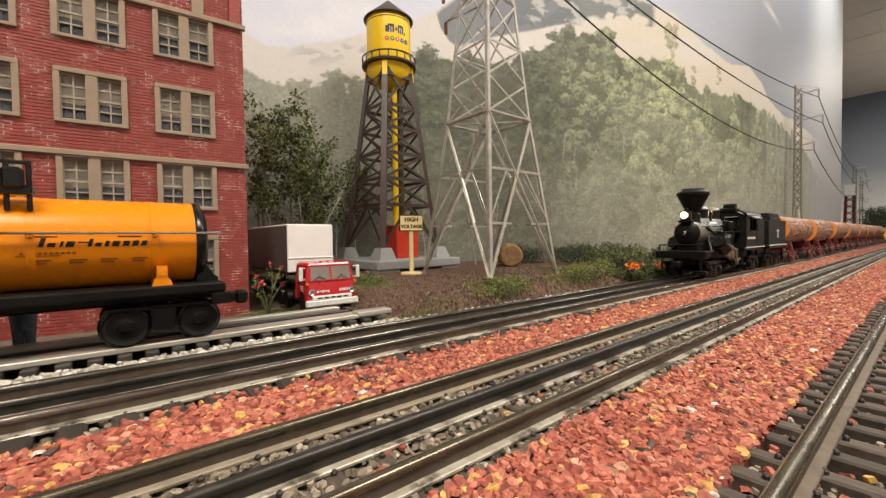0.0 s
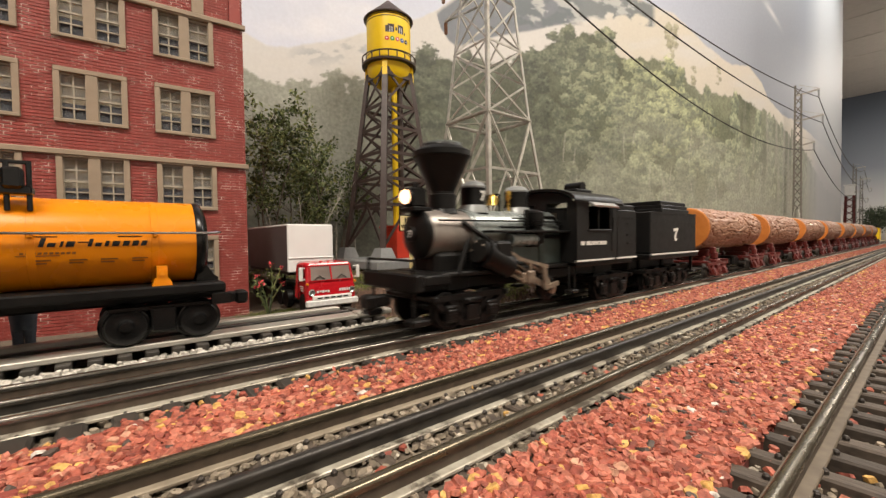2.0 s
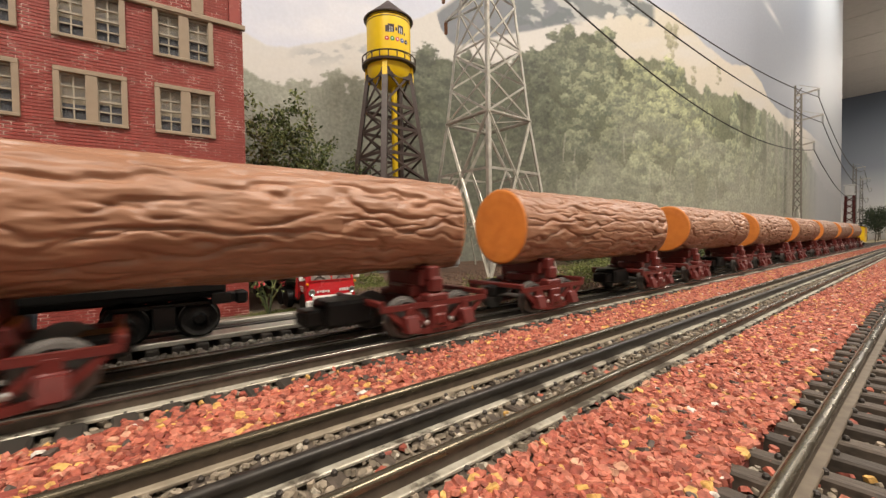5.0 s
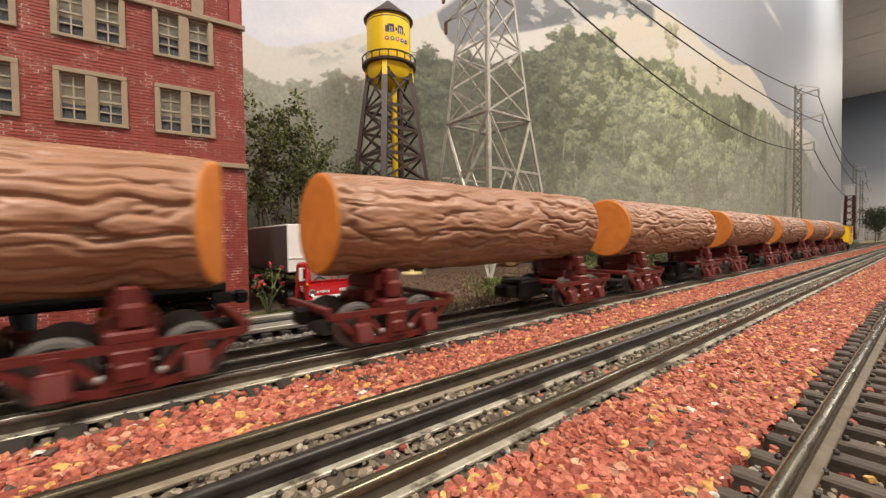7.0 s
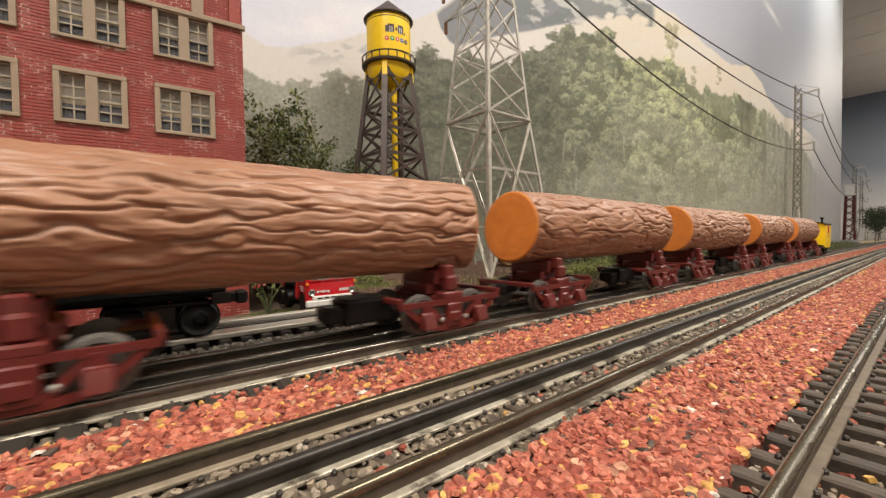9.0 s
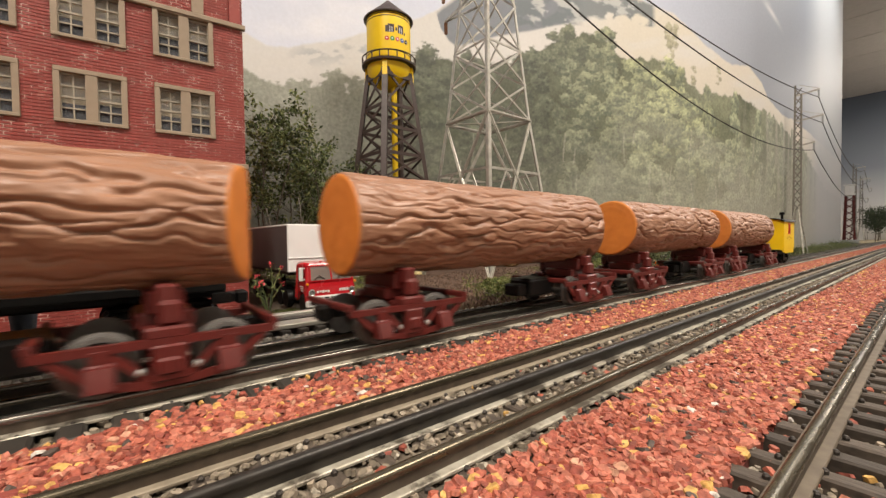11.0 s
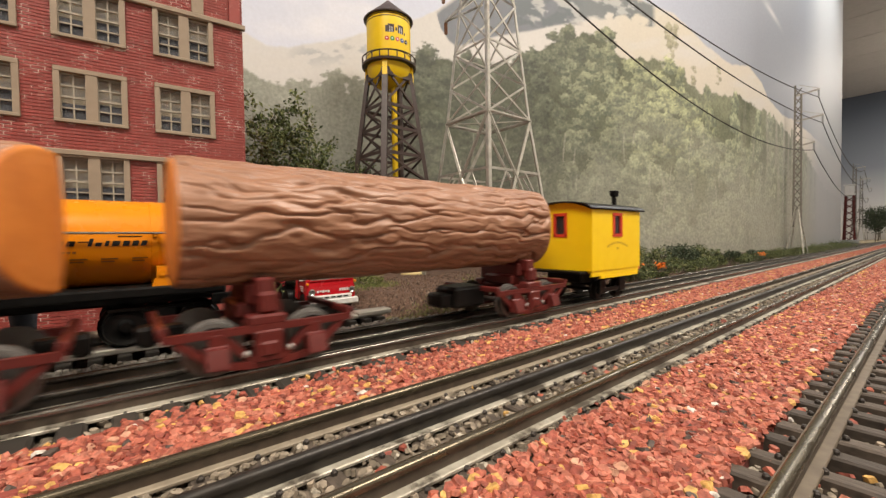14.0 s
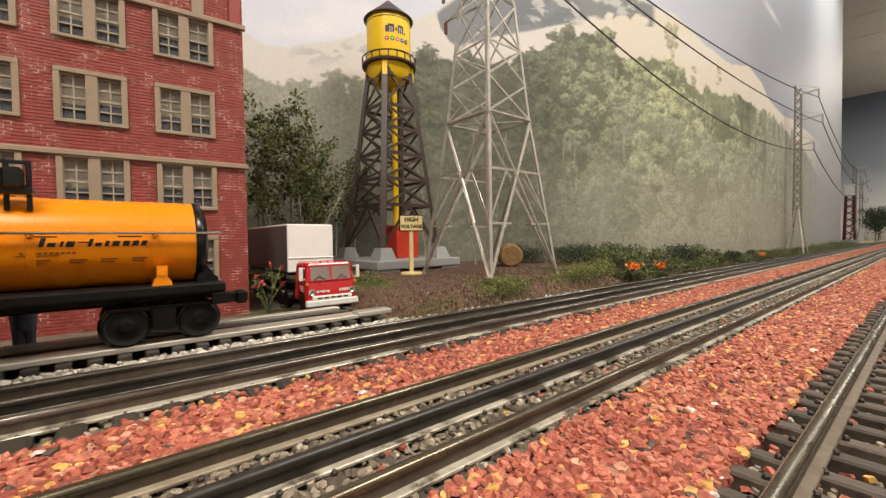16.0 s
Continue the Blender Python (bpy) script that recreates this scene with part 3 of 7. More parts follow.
# ---- loose stone between the tracks ----
def chips(name, mat, bands, size, flat, label, category, seed, sides=(5, 7)):
    """Loose flat stones: bands of (x0, x1, y0, y1, z, how many)."""
    rnd, g = random.Random(seed), Geo()
    for x0, x1, y0, y1, z, count in bands:
        for _ in range(count):
            n = rnd.randint(*sides)
            r = rnd.uniform(0.55, 1.25) * size
            x, y, h = rnd.uniform(x0, x1), rnd.uniform(y0, y1), z + rnd.uniform(-0.5, 1.4) * flat * size
            tilt = Euler((rnd.gauss(0, 0.34), rnd.gauss(0, 0.34), rnd.uniform(0, 6.28))).to_matrix()
            a0, wide, t = rnd.uniform(0, 6), rnd.uniform(0.55, 0.95), flat * size * rnd.uniform(0.6, 1.2)
            ring = [(math.cos(a0 + 6.283 * k / n) * r * rnd.uniform(0.75, 1.1), math.sin(a0 + 6.283 * k / n) * r * wide * rnd.uniform(0.75, 1.1)) for k in range(n)]
            v = [tilt @ Vector((u, w, -t)) + Vector((x, y, h)) for u, w in ring] + [tilt @ Vector((u * 0.86, w * 0.86, t)) + Vector((x, y, h)) for u, w in ring]
            g.add(v, [tuple(range(n, 2 * n))] + [(k, (k + 1) % n, n + (k + 1) % n, n + k) for k in range(n)])
    return tagged(part(name, g, mat, sharp=0, fix=False), label, category, kind="stuff")


def bed(name, x0, x1, outline, mat, label):
    setting(name, Geo().prism(outline, x0, x1, "x"), mat, label, category="ballast")


RED_BED = material("red_chip_bed", (0.30, 0.065, 0.045), 0.9, 0, (0.16, 0.035, 0.025), 260, 0.9, bump=1.5)
TAN_BED = material("tan_ballast_bed", (0.15, 0.12, 0.09), 0.95, 0, (0.09, 0.07, 0.05), 260, 0.9, bump=1.2)
bed("ballast_bed_inner", RAIL_FROM, RAIL_TO, [(107, -8.8), (107, -6.0), (112, -4.5), (132, -4.5), (138, -6.0), (138, -8.8)], RED_BED, "bed of red stone chips between two tracks")
bed("ballast_bed_outer", RAIL_FROM, RAIL_TO, [(26, -8.8), (26, -6.4), (33, -4.6), (50, -4.6), (56, -6.4), (56, -8.8)], RED_BED, "bed of red stone chips beside the near track")
bed("ballast_bed_middle", RAIL_FROM, RAIL_TO, [(54, -8.9), (54, -6.4), (110, -6.4), (110, -8.9)], TAN_BED, "tan ballast bed under the middle track")
bed("ballast_bed_far", RAIL_FROM, RAIL_TO, [(136, -8.95), (136, -7.4), (197, -7.4), (197, -8.95)], TAN_BED, "grimy ballast bed under the far track")
chips("red_ballast", CHIPS, [(-60, 420, 104, 133, -4.8, 7600), (420, 1100, 104, 139, -4.8, 7200), (1100, 2600, 104, 139, -4.8, 5200)],
      1.75, 0.30, "loose red, coral and ochre stone chips between the tracks", "ballast", 1)
chips("red_ballast", CHIPS, [(-30, 420, 26, 59, -4.9, 9400), (420, 1100, 24, 59, -4.9, 7800), (1100, 2600, 24, 58, -4.9, 5200)],
      1.7, 0.30, "loose red, coral and ochre stone chips beside the near track", "ballast", 2)
chips("red_ballast", CHIPS, [(40, 700, -26, 28, -6.6, 950), (40, 500, 58, 108, -5.6, 160), (0, 700, 134, 141, -5.0, 520)],
      1.6, 0.3, "stray red stone chips among the ties", "ballast", 3)
chips("tan_ballast", TAN_GRIT, [(-60, 600, 60, 104, -6.0, 7000), (600, 1400, 60, 104, -6.0, 3600), (40, 700, -26, 26, -7.6, 1500)], 1.25, 0.5, "fine tan ballast between worn ties", "ballast", 4)
chips("grey_ballast", TAN_GRIT, [(-100, 700, 136, 196, -6.9, 3600), (700, 1500, 136, 196, -6.9, 1800)], 1.7, 0.5, "grimy dark ballast under the far track", "ballast", 5)
chips("grey_ballast", GRIT, [(-60, 132, 191, 208.5, -6.6, 2000), (132, 330, 193, 203, -6.9, 600)], 1.6, 0.7, "coarse light grey gravel along the siding", "ballast", 6)

# ---- the siding: flat tin rails on black ties ----
siding = thing("siding_track", pose(0, 0.232, 0), "short siding of flat tin rails on black ties", "railway track", "", "structure")
for y, y0, y1, mat in ((-16.5, -19.5, -7.5, SILVER_RAIL), (0, -1.6, 1.6, RAIL_DARK), (16.5, 13, 19.5, SILVER_RAIL)):
    part("rail", Geo().box(-700, 127 if y < 0 else 112, y0, y1, -2.4, 0, 0.4), mat, siding, "black middle rail" if y == 0 else "flat tin rail", sharp=0)
part("rail_end", Geo().box(108, 131, -20, -11, -1.8, 1.2, 0.6), SILVER_RAIL, siding)
siding_tie = Geo().box(-2.4, 2.4, -23.5, 25, -7.6, -2.5, 0.4).mesh("tie", TIE_BLACK, sharp=30)
for i in range(28):
    part("tie", siding_tie, TIE_BLACK, siding).matrix_basis = pose((-128 + 9.25 * i) * MM, 0, 0)
bed("ballast_bed_siding", -700, 135, [(197, -8.9), (199, -8.2), (262, -8.2), (264, -8.9)], TAN_BED, "gravel bed under the siding")


# ---- brick building ----
building = thing("brick_building", pose(0.073, 0.311, -0.004, rz=-4.1), "tall red brick factory with paired tan-framed windows", "building")
COLS = [-35.1 - 47 * k for k in range(7)]          # window centres
ROWS = [20.5 + 48.7 * k for k in range(6)]          # window sills
WIN_W, WIN_H = 33.0, 31.0
body = Geo()
xs = [-330.0] + sorted(x for c in COLS for x in (c - WIN_W / 2, c + WIN_W / 2)) + [0.0]
zs = [-6.0] + [z for r in ROWS for z in (r, r + WIN_H)] + [312.0]
for i, (a, b) in enumerate(zip(xs, xs[1:])):
    for j, (c, d) in enumerate(zip(zs, zs[1:])):
        if i % 2 == 0 or j % 2 == 0:
            body.box(a, b, 0.9, 8, c, d)
body.box(-330, -322, 8, 190, -6, 312).box(-8, 0, 8, 190, -6, 312).box(-330, 0, 190, 198, -6, 312)
part("wall", body, MORTAR, building, sharp=0)
part("roof", Geo().box(-328, -2, 8, 196, 306, 310), RAIL_DARK, building)
# upright sheet behind the windows; its dark colour stands in for indoor shade
part("dark_interior_sheet", Geo().box(-320, -9, 30, 34, -4, 305), ROOM_DARK, building, "dark blue-grey sheet standing in for the unlit rooms")
rnd = random.Random(8)
bricks, COURSE = Geo(), 1.92
for j in range(int(318 / COURSE)):
    z0 = -6 + j * COURSE
    x = -168.0 - (3.0 if j % 2 else 0.0)
    while x < -0.2:
        x1 = min(x + 5.75, 0.0)
        zc, cut = z0 + COURSE / 2, False
        lo, hi = x, x1
        for r in ROWS:
            if r - 0.8 < zc < r + WIN_H + 0.8:
                for c in COLS:
                    if lo < c + WIN_W / 2 and hi > c - WIN_W / 2:
                        if lo < c - WIN_W / 2 - 0.8:
                            hi = c - WIN_W / 2
                        elif hi > c + WIN_W / 2 + 0.8:
                            lo = c + WIN_W / 2
                        else:
                            cut = True
        if not cut and hi - lo > 0.5:
            d = rnd.uniform(0.48, 0.68)
            a, b, c2, e = lo + 0.16, hi - 0.16, z0 + 0.19, z0 + COURSE - 0.19
            bricks.add([(a, 1.0, c2), (b, 1.0, c2), (b, 1.0, e), (a, 1.0, e), (a + 0.1, d, c2 + 0.1), (b - 0.1, d, c2 + 0.1), (b - 0.1, d, e - 0.1), (a + 0.1, d, e - 0.1)],
                       [(4, 5, 6, 7), (0, 1, 5, 4), (1, 2, 6, 5), (2, 3, 7, 6), (3, 0, 4, 7)])
        x = x1
part("bricks", bricks, BRICK, building, sharp=0, kind="stuff", fix=False)
for z in (102.0, 199.2):
    part("belt_course", Geo().box(-331, 1.6, -1.9, 1.2, z - 3.4, z, 0.5), TRIM, building, "tan stone band")
for x in (-5, -27):
    part("pilaster", Geo().box(x - 3.5, x + 3.5, -1.2, 1.0, 199.2, 240, 0.3), TRIM if x < -20 else BRICK, building)

# one window with its parts, then copied
rand_open = random.Random(3)


def window_unit(col, row, blind_drop):
    w = part("window", Geo().box(-WIN_W / 2 - 0.2, WIN_W / 2 + 0.2, -1.1, 4.5, WIN_H - 2.6, WIN_H + 0.3, 0.3).box(-WIN_W / 2 - 0.4, WIN_W / 2 + 0.4, -1.3, 4.5, -0.4, 1.6, 0.3)
             .box(-WIN_W / 2 - 0.2, -WIN_W / 2 + 2.6, -1.0, 4.5, 1.6, WIN_H - 2.6).box(WIN_W / 2 - 2.6, WIN_W / 2 + 0.2, -1.0, 4.5, 1.6, WIN_H - 2.6)
             .box(-2.7, 2.7, -0.8, 4.5, 1.6, WIN_H - 2.6), TRIM, building, "tan double window frame", sharp=0)
    w.matrix_basis = pose(col * MM, 0, row * MM)
    for sx in (-1, 1):
        c = sx * 8.3
        sash = Geo()
        for x in (-5.55, 0, 5.55):
            sash.box(c + x - 0.35, c + x + 0.35, 1.6, 2.5, 1.6, WIN_H - 2.6)
        for z in (2.0, 8.4, 14.8, 21.2, 27.8):
            sash.box(c - 5.6, c + 5.6, 1.5 if abs(z - 14.8) > 1 else 1.1, 2.6, z - (0.65 if abs(z - 14.8) < 1 else 0.35), z + 0.45)
        part("sash", sash, SASH, w, sharp=0)
        pane = part("pane", Geo().box(c - 5.6, c + 5.6, 2.7, 3.0, 1.6, WIN_H - 2.6), PANE, w, sharp=0)
        pane.visible_shadow = False
        part("blind", Geo().box(c - 5.6, c + 5.6, 4.6, 5.2, blind_drop + sx * 0.8, WIN_H - 2.4), BLIND, w, "cream blind half drawn", sharp=0)


for r in range(6):
    for c in range(4):
        window_unit(COLS[c], ROWS[r], 13.2 + rand_open.uniform(-1.5, 2.5))


# ---- the train ----
BLACK = material("black_enamel", (0.006, 0.006, 0.006), 0.46, 0, (0.011, 0.011, 0.010), 250, 0.4, shine=0.28)
SOOT = material("sooty_satin_black", (0.004, 0.004, 0.004), 0.40, 0, (0.009, 0.008, 0.007), 180, 0.6, bump=0.05, shine=0.22)
SMOKEBOX = material("bare_brown_grey_metal", (0.26, 0.235, 0.21), 0.36, 0.5, (0.18, 0.16, 0.145), 200, 0.6)
GRAPHITE = material("graphite_boiler_jacket", (0.235, 0.262, 0.255), 0.26, 0.2, (0.16, 0.182, 0.177), 200, 0.6)
GREENGREY = material("green_grey_jacket", (0.070, 0.092, 0.085), 0.34, 0.25, (0.05, 0.064, 0.060), 200, 0.6)
DULL = material("dull_grey_band", (0.30, 0.315, 0.31), 0.36, 0.4, (0.22, 0.23, 0.225), 200, 0.6)
SILVER = material("silver_band", (0.55, 0.55, 0.53), 0.3, 0.7)
ROD = material("worn_brown_metal", (0.30, 0.24, 0.18), 0.36, 0.5, (0.14, 0.105, 0.08), 250, 0.7)
BRASS = material("brass_bell", (0.75, 0.50, 0.12), 0.25, 0.9)
OXIDE = material("red_oxide_plastic", (0.112, 0.017, 0.014), 0.34, 0, (0.080, 0.013, 0.011), 220, 0.6, bump=0.06)
WHEEL = material("dull_steel_wheel", (0.16, 0.15, 0.14), 0.42, 0.7, (0.09, 0.085, 0.08), 200, 0.6)
WHITE = material("white_lettering", (0.72, 0.71, 0.66), 0.6)
LAMP_GLOW = glowing("lit_headlamp", (1.0, 0.58, 0.32), 4.0)
LEATHER = material("painted_figure", (0.30, 0.16, 0.09), 0.7)
BARK = material("moulded_bark", (0.315, 0.160, 0.094), 0.41, 0, (0.235, 0.117, 0.067), 160, 0.8, bump=0.2, bump_scale=420, stretch=(0.35, 1, 1), wear=(0.31, 0.175, 0.115), wear_scale=50, wear_at=0.56, shine=0.5)
CUT = material("orange_sawn_end", (0.62, 0.215, 0.035), 0.6, 0, (0.50, 0.155, 0.025), 130, 0.6, bump=0.2, bump_scale=300)
YELLOW = material("bright_yellow_paint", (0.88, 0.60, 0.004), 0.45, 0, (0.84, 0.56, 0.004), 120, 0.5)
RED = material("signal_red_paint", (0.58, 0.045, 0.02), 0.42, 0, (0.5, 0.035, 0.016), 150, 0.4)
FADED = material("faded_brown_lettering", (0.60, 0.36, 0.02), 0.6)

TRAIN = []                            # (thing, front of it at the start, wheel radius)
CENTRE = 0.165


def wheelset(parent, x, r, mat=None, half=16.5):
    g = Geo().tube((0, -half, 0), (0, half, 0), 1.4, n=8)
    for s in (-1, 1):
        prof = [(r + 1.0, -0.2), (r + 1.0, 0.8), (r, 1.2), (r, 4.0), (r - 1.2, 4.2), (r - 1.4, 3.2), (2.6, 2.8), (2.2, 4.6), (0.8, 4.7)]
        g.lathe((0, s * (half - 2.4), 0), [(a, s * b) for a, b in prof], n=24, axis="y")
        for k in range(4):                                     # lightening holes show the turn
            a = k * math.pi / 2
            g.lathe((r * 0.55 * math.cos(a), s * (half + 0.55), r * 0.55 * math.sin(a)), [(0.9, -0.2 * s), (0.9, 0.15 * s)], n=8, axis="y")
    w = part("wheelset", g, mat or WHEEL, parent, "black wheels on an axle" if mat else "dull steel wheels on an axle")
    w.matrix_basis = pose(x * MM, 0, r * MM)
    return w


def coupler(parent, x, z, side):
    g = Geo().box(min(x, x + side * 9), max(x, x + side * 9), -3.2, 3.2, z - 2.6, z + 2.6, 0.8)
    g.box(min(x + side * 8, x + side * 14), max(x + side * 8, x + side * 14), -4.6, 3.4, z - 3.6, z + 3.2, 1.2)
    part("coupler", g, SOOT, parent, "black knuckle coupler")


def archbar_truck(parent, cx, wheelbase, r, mat, y_side=19.0):
    """An arch-bar truck: two open side frames with axle boxes and springs, and a bolster; the wheels are parts of the car."""
    h = wheelbase / 2
    t = part("truck", Geo().box(cx - 4, cx + 4, -19, 19, r + 1, r + 8, 0.8).box(cx - 8, cx + 8, -10, 10, r + 8, r + 19, 1.0), mat, parent, "bolster and frame")
    for s in (-1, 1):
        y = s * y_side
        g = Geo()
        top, low = r + 7.0, r - 6.0
        for a, b, hh in (((cx - h - 10, top), (cx + h + 10, top), 2.0), ((cx - h - 5, r + 2.6), (cx - 6, low), 1.4), ((cx + h + 5, r + 2.6), (cx + 6, low), 1.4), ((cx - 6, low), (cx + 6, low), 1.6),
                         ((cx - h - 1, top), (cx - 5, r - 1), 1.2), ((cx + h + 1, top), (cx + 5, r - 1), 1.2), ((cx - h - 10, top), (cx - h - 4, top - 6), 1.4), ((cx + h + 10, top), (cx + h + 4, top - 6), 1.4)):
            g.bar((a[0], y, a[1]), (b[0], y, b[1]), 3.0, hh, up=(0, 1, 0))
        for q in (-6, 6):
            g.bar((cx + q, y, low), (cx + q, y, top), 1.8, 1.8)
        frame = part("side_frame", g, mat, t, sharp=0)
        for q in (-h, h):
            part("axle_box", Geo().box(cx + q - 3.6, cx + q + 3.6, y - 2.2, y + 2.2, r - 4.6, r + 3.4, 0.7).box(cx + q - 2.8, cx + q + 2.8, y + s * 2.2 - 0.7, y + s * 2.2 + 0.7, r - 3.4, r + 1.6, 0.4).bar((cx + q - 3.0, y + s * 2.6, r - 0.6), (cx + q + 3.0, y + s * 2.6, r - 0.6), 0.8, 0.6), mat, t)
        part("spring_box", Geo().box(cx - 4.4, cx + 4.4, y - 2.0, y + 2.0, r - 5.2, r + 3.4, 0.8), mat, t)
        part("spring_plank", Geo().box(cx - 5.4, cx + 5.4, y - 2.6, y + 2.6, r + 3.4, r + 6.2, 0.6), mat, t)
        part("bolt", Geo().lathe((cx - 4.2, y + s * 2.9, r + 4.8), [(0.8, -s * 0.4), (0.8, s * 0.5), (0.3, s * 0.7)], n=8, axis="y").lathe((cx + 4.2, y + s * 2.9, r + 4.8), [(0.8, -s * 0.4), (0.8, s * 0.5), (0.3, s * 0.7)], n=8, axis="y"), mat, t)
    for q in (-1, 1):
        part("end_beam", Geo().box(cx + q * (h + 10) - 1.3, cx + q * (h + 10) + 1.3, -22, 22, r + 5.6, r + 8.4, 0.5), mat, t)
    return [wheelset(parent, cx + q, r, mat) for q in (-h, h)]


def log_truck(car, cx, r=8.6):
    """A log car's truck: open truss sides with hanging axle boxes, a sprung middle column and a stepped bolster."""
    h, ys, top = 16.0, 20.5, 14.2
    t = part("truck", Geo().box(cx - 6, cx + 6, -19, 19, top - 3, top + 2.2, 0.8).box(cx - 8, cx + 8, -11, 11, top + 2, 22, 1.0).box(cx - 5, cx + 5, -14, 14, 21, 29, 1.0), OXIDE, car, "red bolster")
    for s in (-1, 1):
        y = s * ys
        bar = lambda a, b, w=1.9: Geo().bar((a[0], y, a[1]), (b[0], y, b[1]), 2.4, w, up=(0, 1, 0))
        side = part("side_frame", bar((cx - h - 13, top), (cx + h + 13, top), 2.2), OXIDE, t, sharp=0)
        part("lower_bar", Geo().bar((cx - h - 1, y, 3.6), (cx - 6, y, 2.2), 2.4, 1.8, up=(0, 1, 0)).bar((cx - 6.4, y, 2.2), (cx + 6.4, y, 2.2), 2.4, 1.8, up=(0, 1, 0)).bar((cx + 6, y, 2.2), (cx + h + 1, y, 3.6), 2.4, 1.8, up=(0, 1, 0)), OXIDE, t, sharp=0)
        part("spring_column", Geo().box(cx - 4.6, cx + 4.6, y - 1.8, y + 1.8, 2.6, top - 0.8, 0.6).box(cx - 3.2, cx + 3.2, min(y, y + s * 2.6), max(y, y + s * 2.6), 4.4, 9.8, 0.9), OXIDE, t)
        for q in (-1, 1):
            part("diagonal", bar((cx + q * (h - 1.5), top - 0.8), (cx + q * 5, 3.2), 1.5), OXIDE, t, sharp=0)
            part("diagonal", bar((cx + q * (h + 11), top - 0.8), (cx + q * (h + 2.6), 6.0), 1.5), OXIDE, t, sharp=0)
            part("end_post", bar((cx + q * (h + 13), top - 1.0), (cx + q * (h + 14.2), top + 3.4), 2.0), OXIDE, t, sharp=0)
            x = cx + q * h
            box = part("axle_box", Geo().box(x - 3.4, x + 3.4, y - 1.8, y + 1.8, 3.0, 10.4, 0.5).box(x - 2.2, x + 2.2, y - 1.2, y + 1.2, 10, top, 0.3), OXIDE, t)
            part("box_lid", Geo().prism([(y + s * 1.7, 3.4), (y + s * 4.6, 3.6), (y + s * 4.4, 4.8), (y + s * 2.6, 9.6), (y + s * 1.7, 9.8)], x - 3.2, x + 3.2, "x"), OXIDE, box, "sloping axle box lid")
            # silver disc added for the bright axle and spring metal in the gap
            part("bright_disc", Geo().lathe((cx + q * 7.2, y + s * 0.4, 6.2), [(1.1, -s * 0.8), (1.1, s * 0.8), (0.5, s * 1.2)], n=8, axis="y"), SILVER, t, "small bright disc standing in for axle and spring metal")
        part("bolster_step", Geo().box(cx - 6.2, cx + 6.2, min(s * 14, s * 21.4), max(s * 14, s * 21.4), top + 0.6, top + 4.4, 0.8), OXIDE, t)
        part("stake_pocket", Geo().box(cx - 2.6, cx + 4.0, min(s * 15, s * 20.4), max(s * 15, s * 20.4), top + 4.2, top + 12, 1.2), OXIDE, t, "blunt log stake")
    for q in (-1, 1):
        part("end_beam", Geo().box(cx + q * (h + 14) - 1.2, cx + q * (h + 14) + 1.2, -21.6, 21.6, top + 0.8, top + 3.6, 0.5), OXIDE, t)
    return [wheelset(car, cx + q, r) for q in (-h, h)]


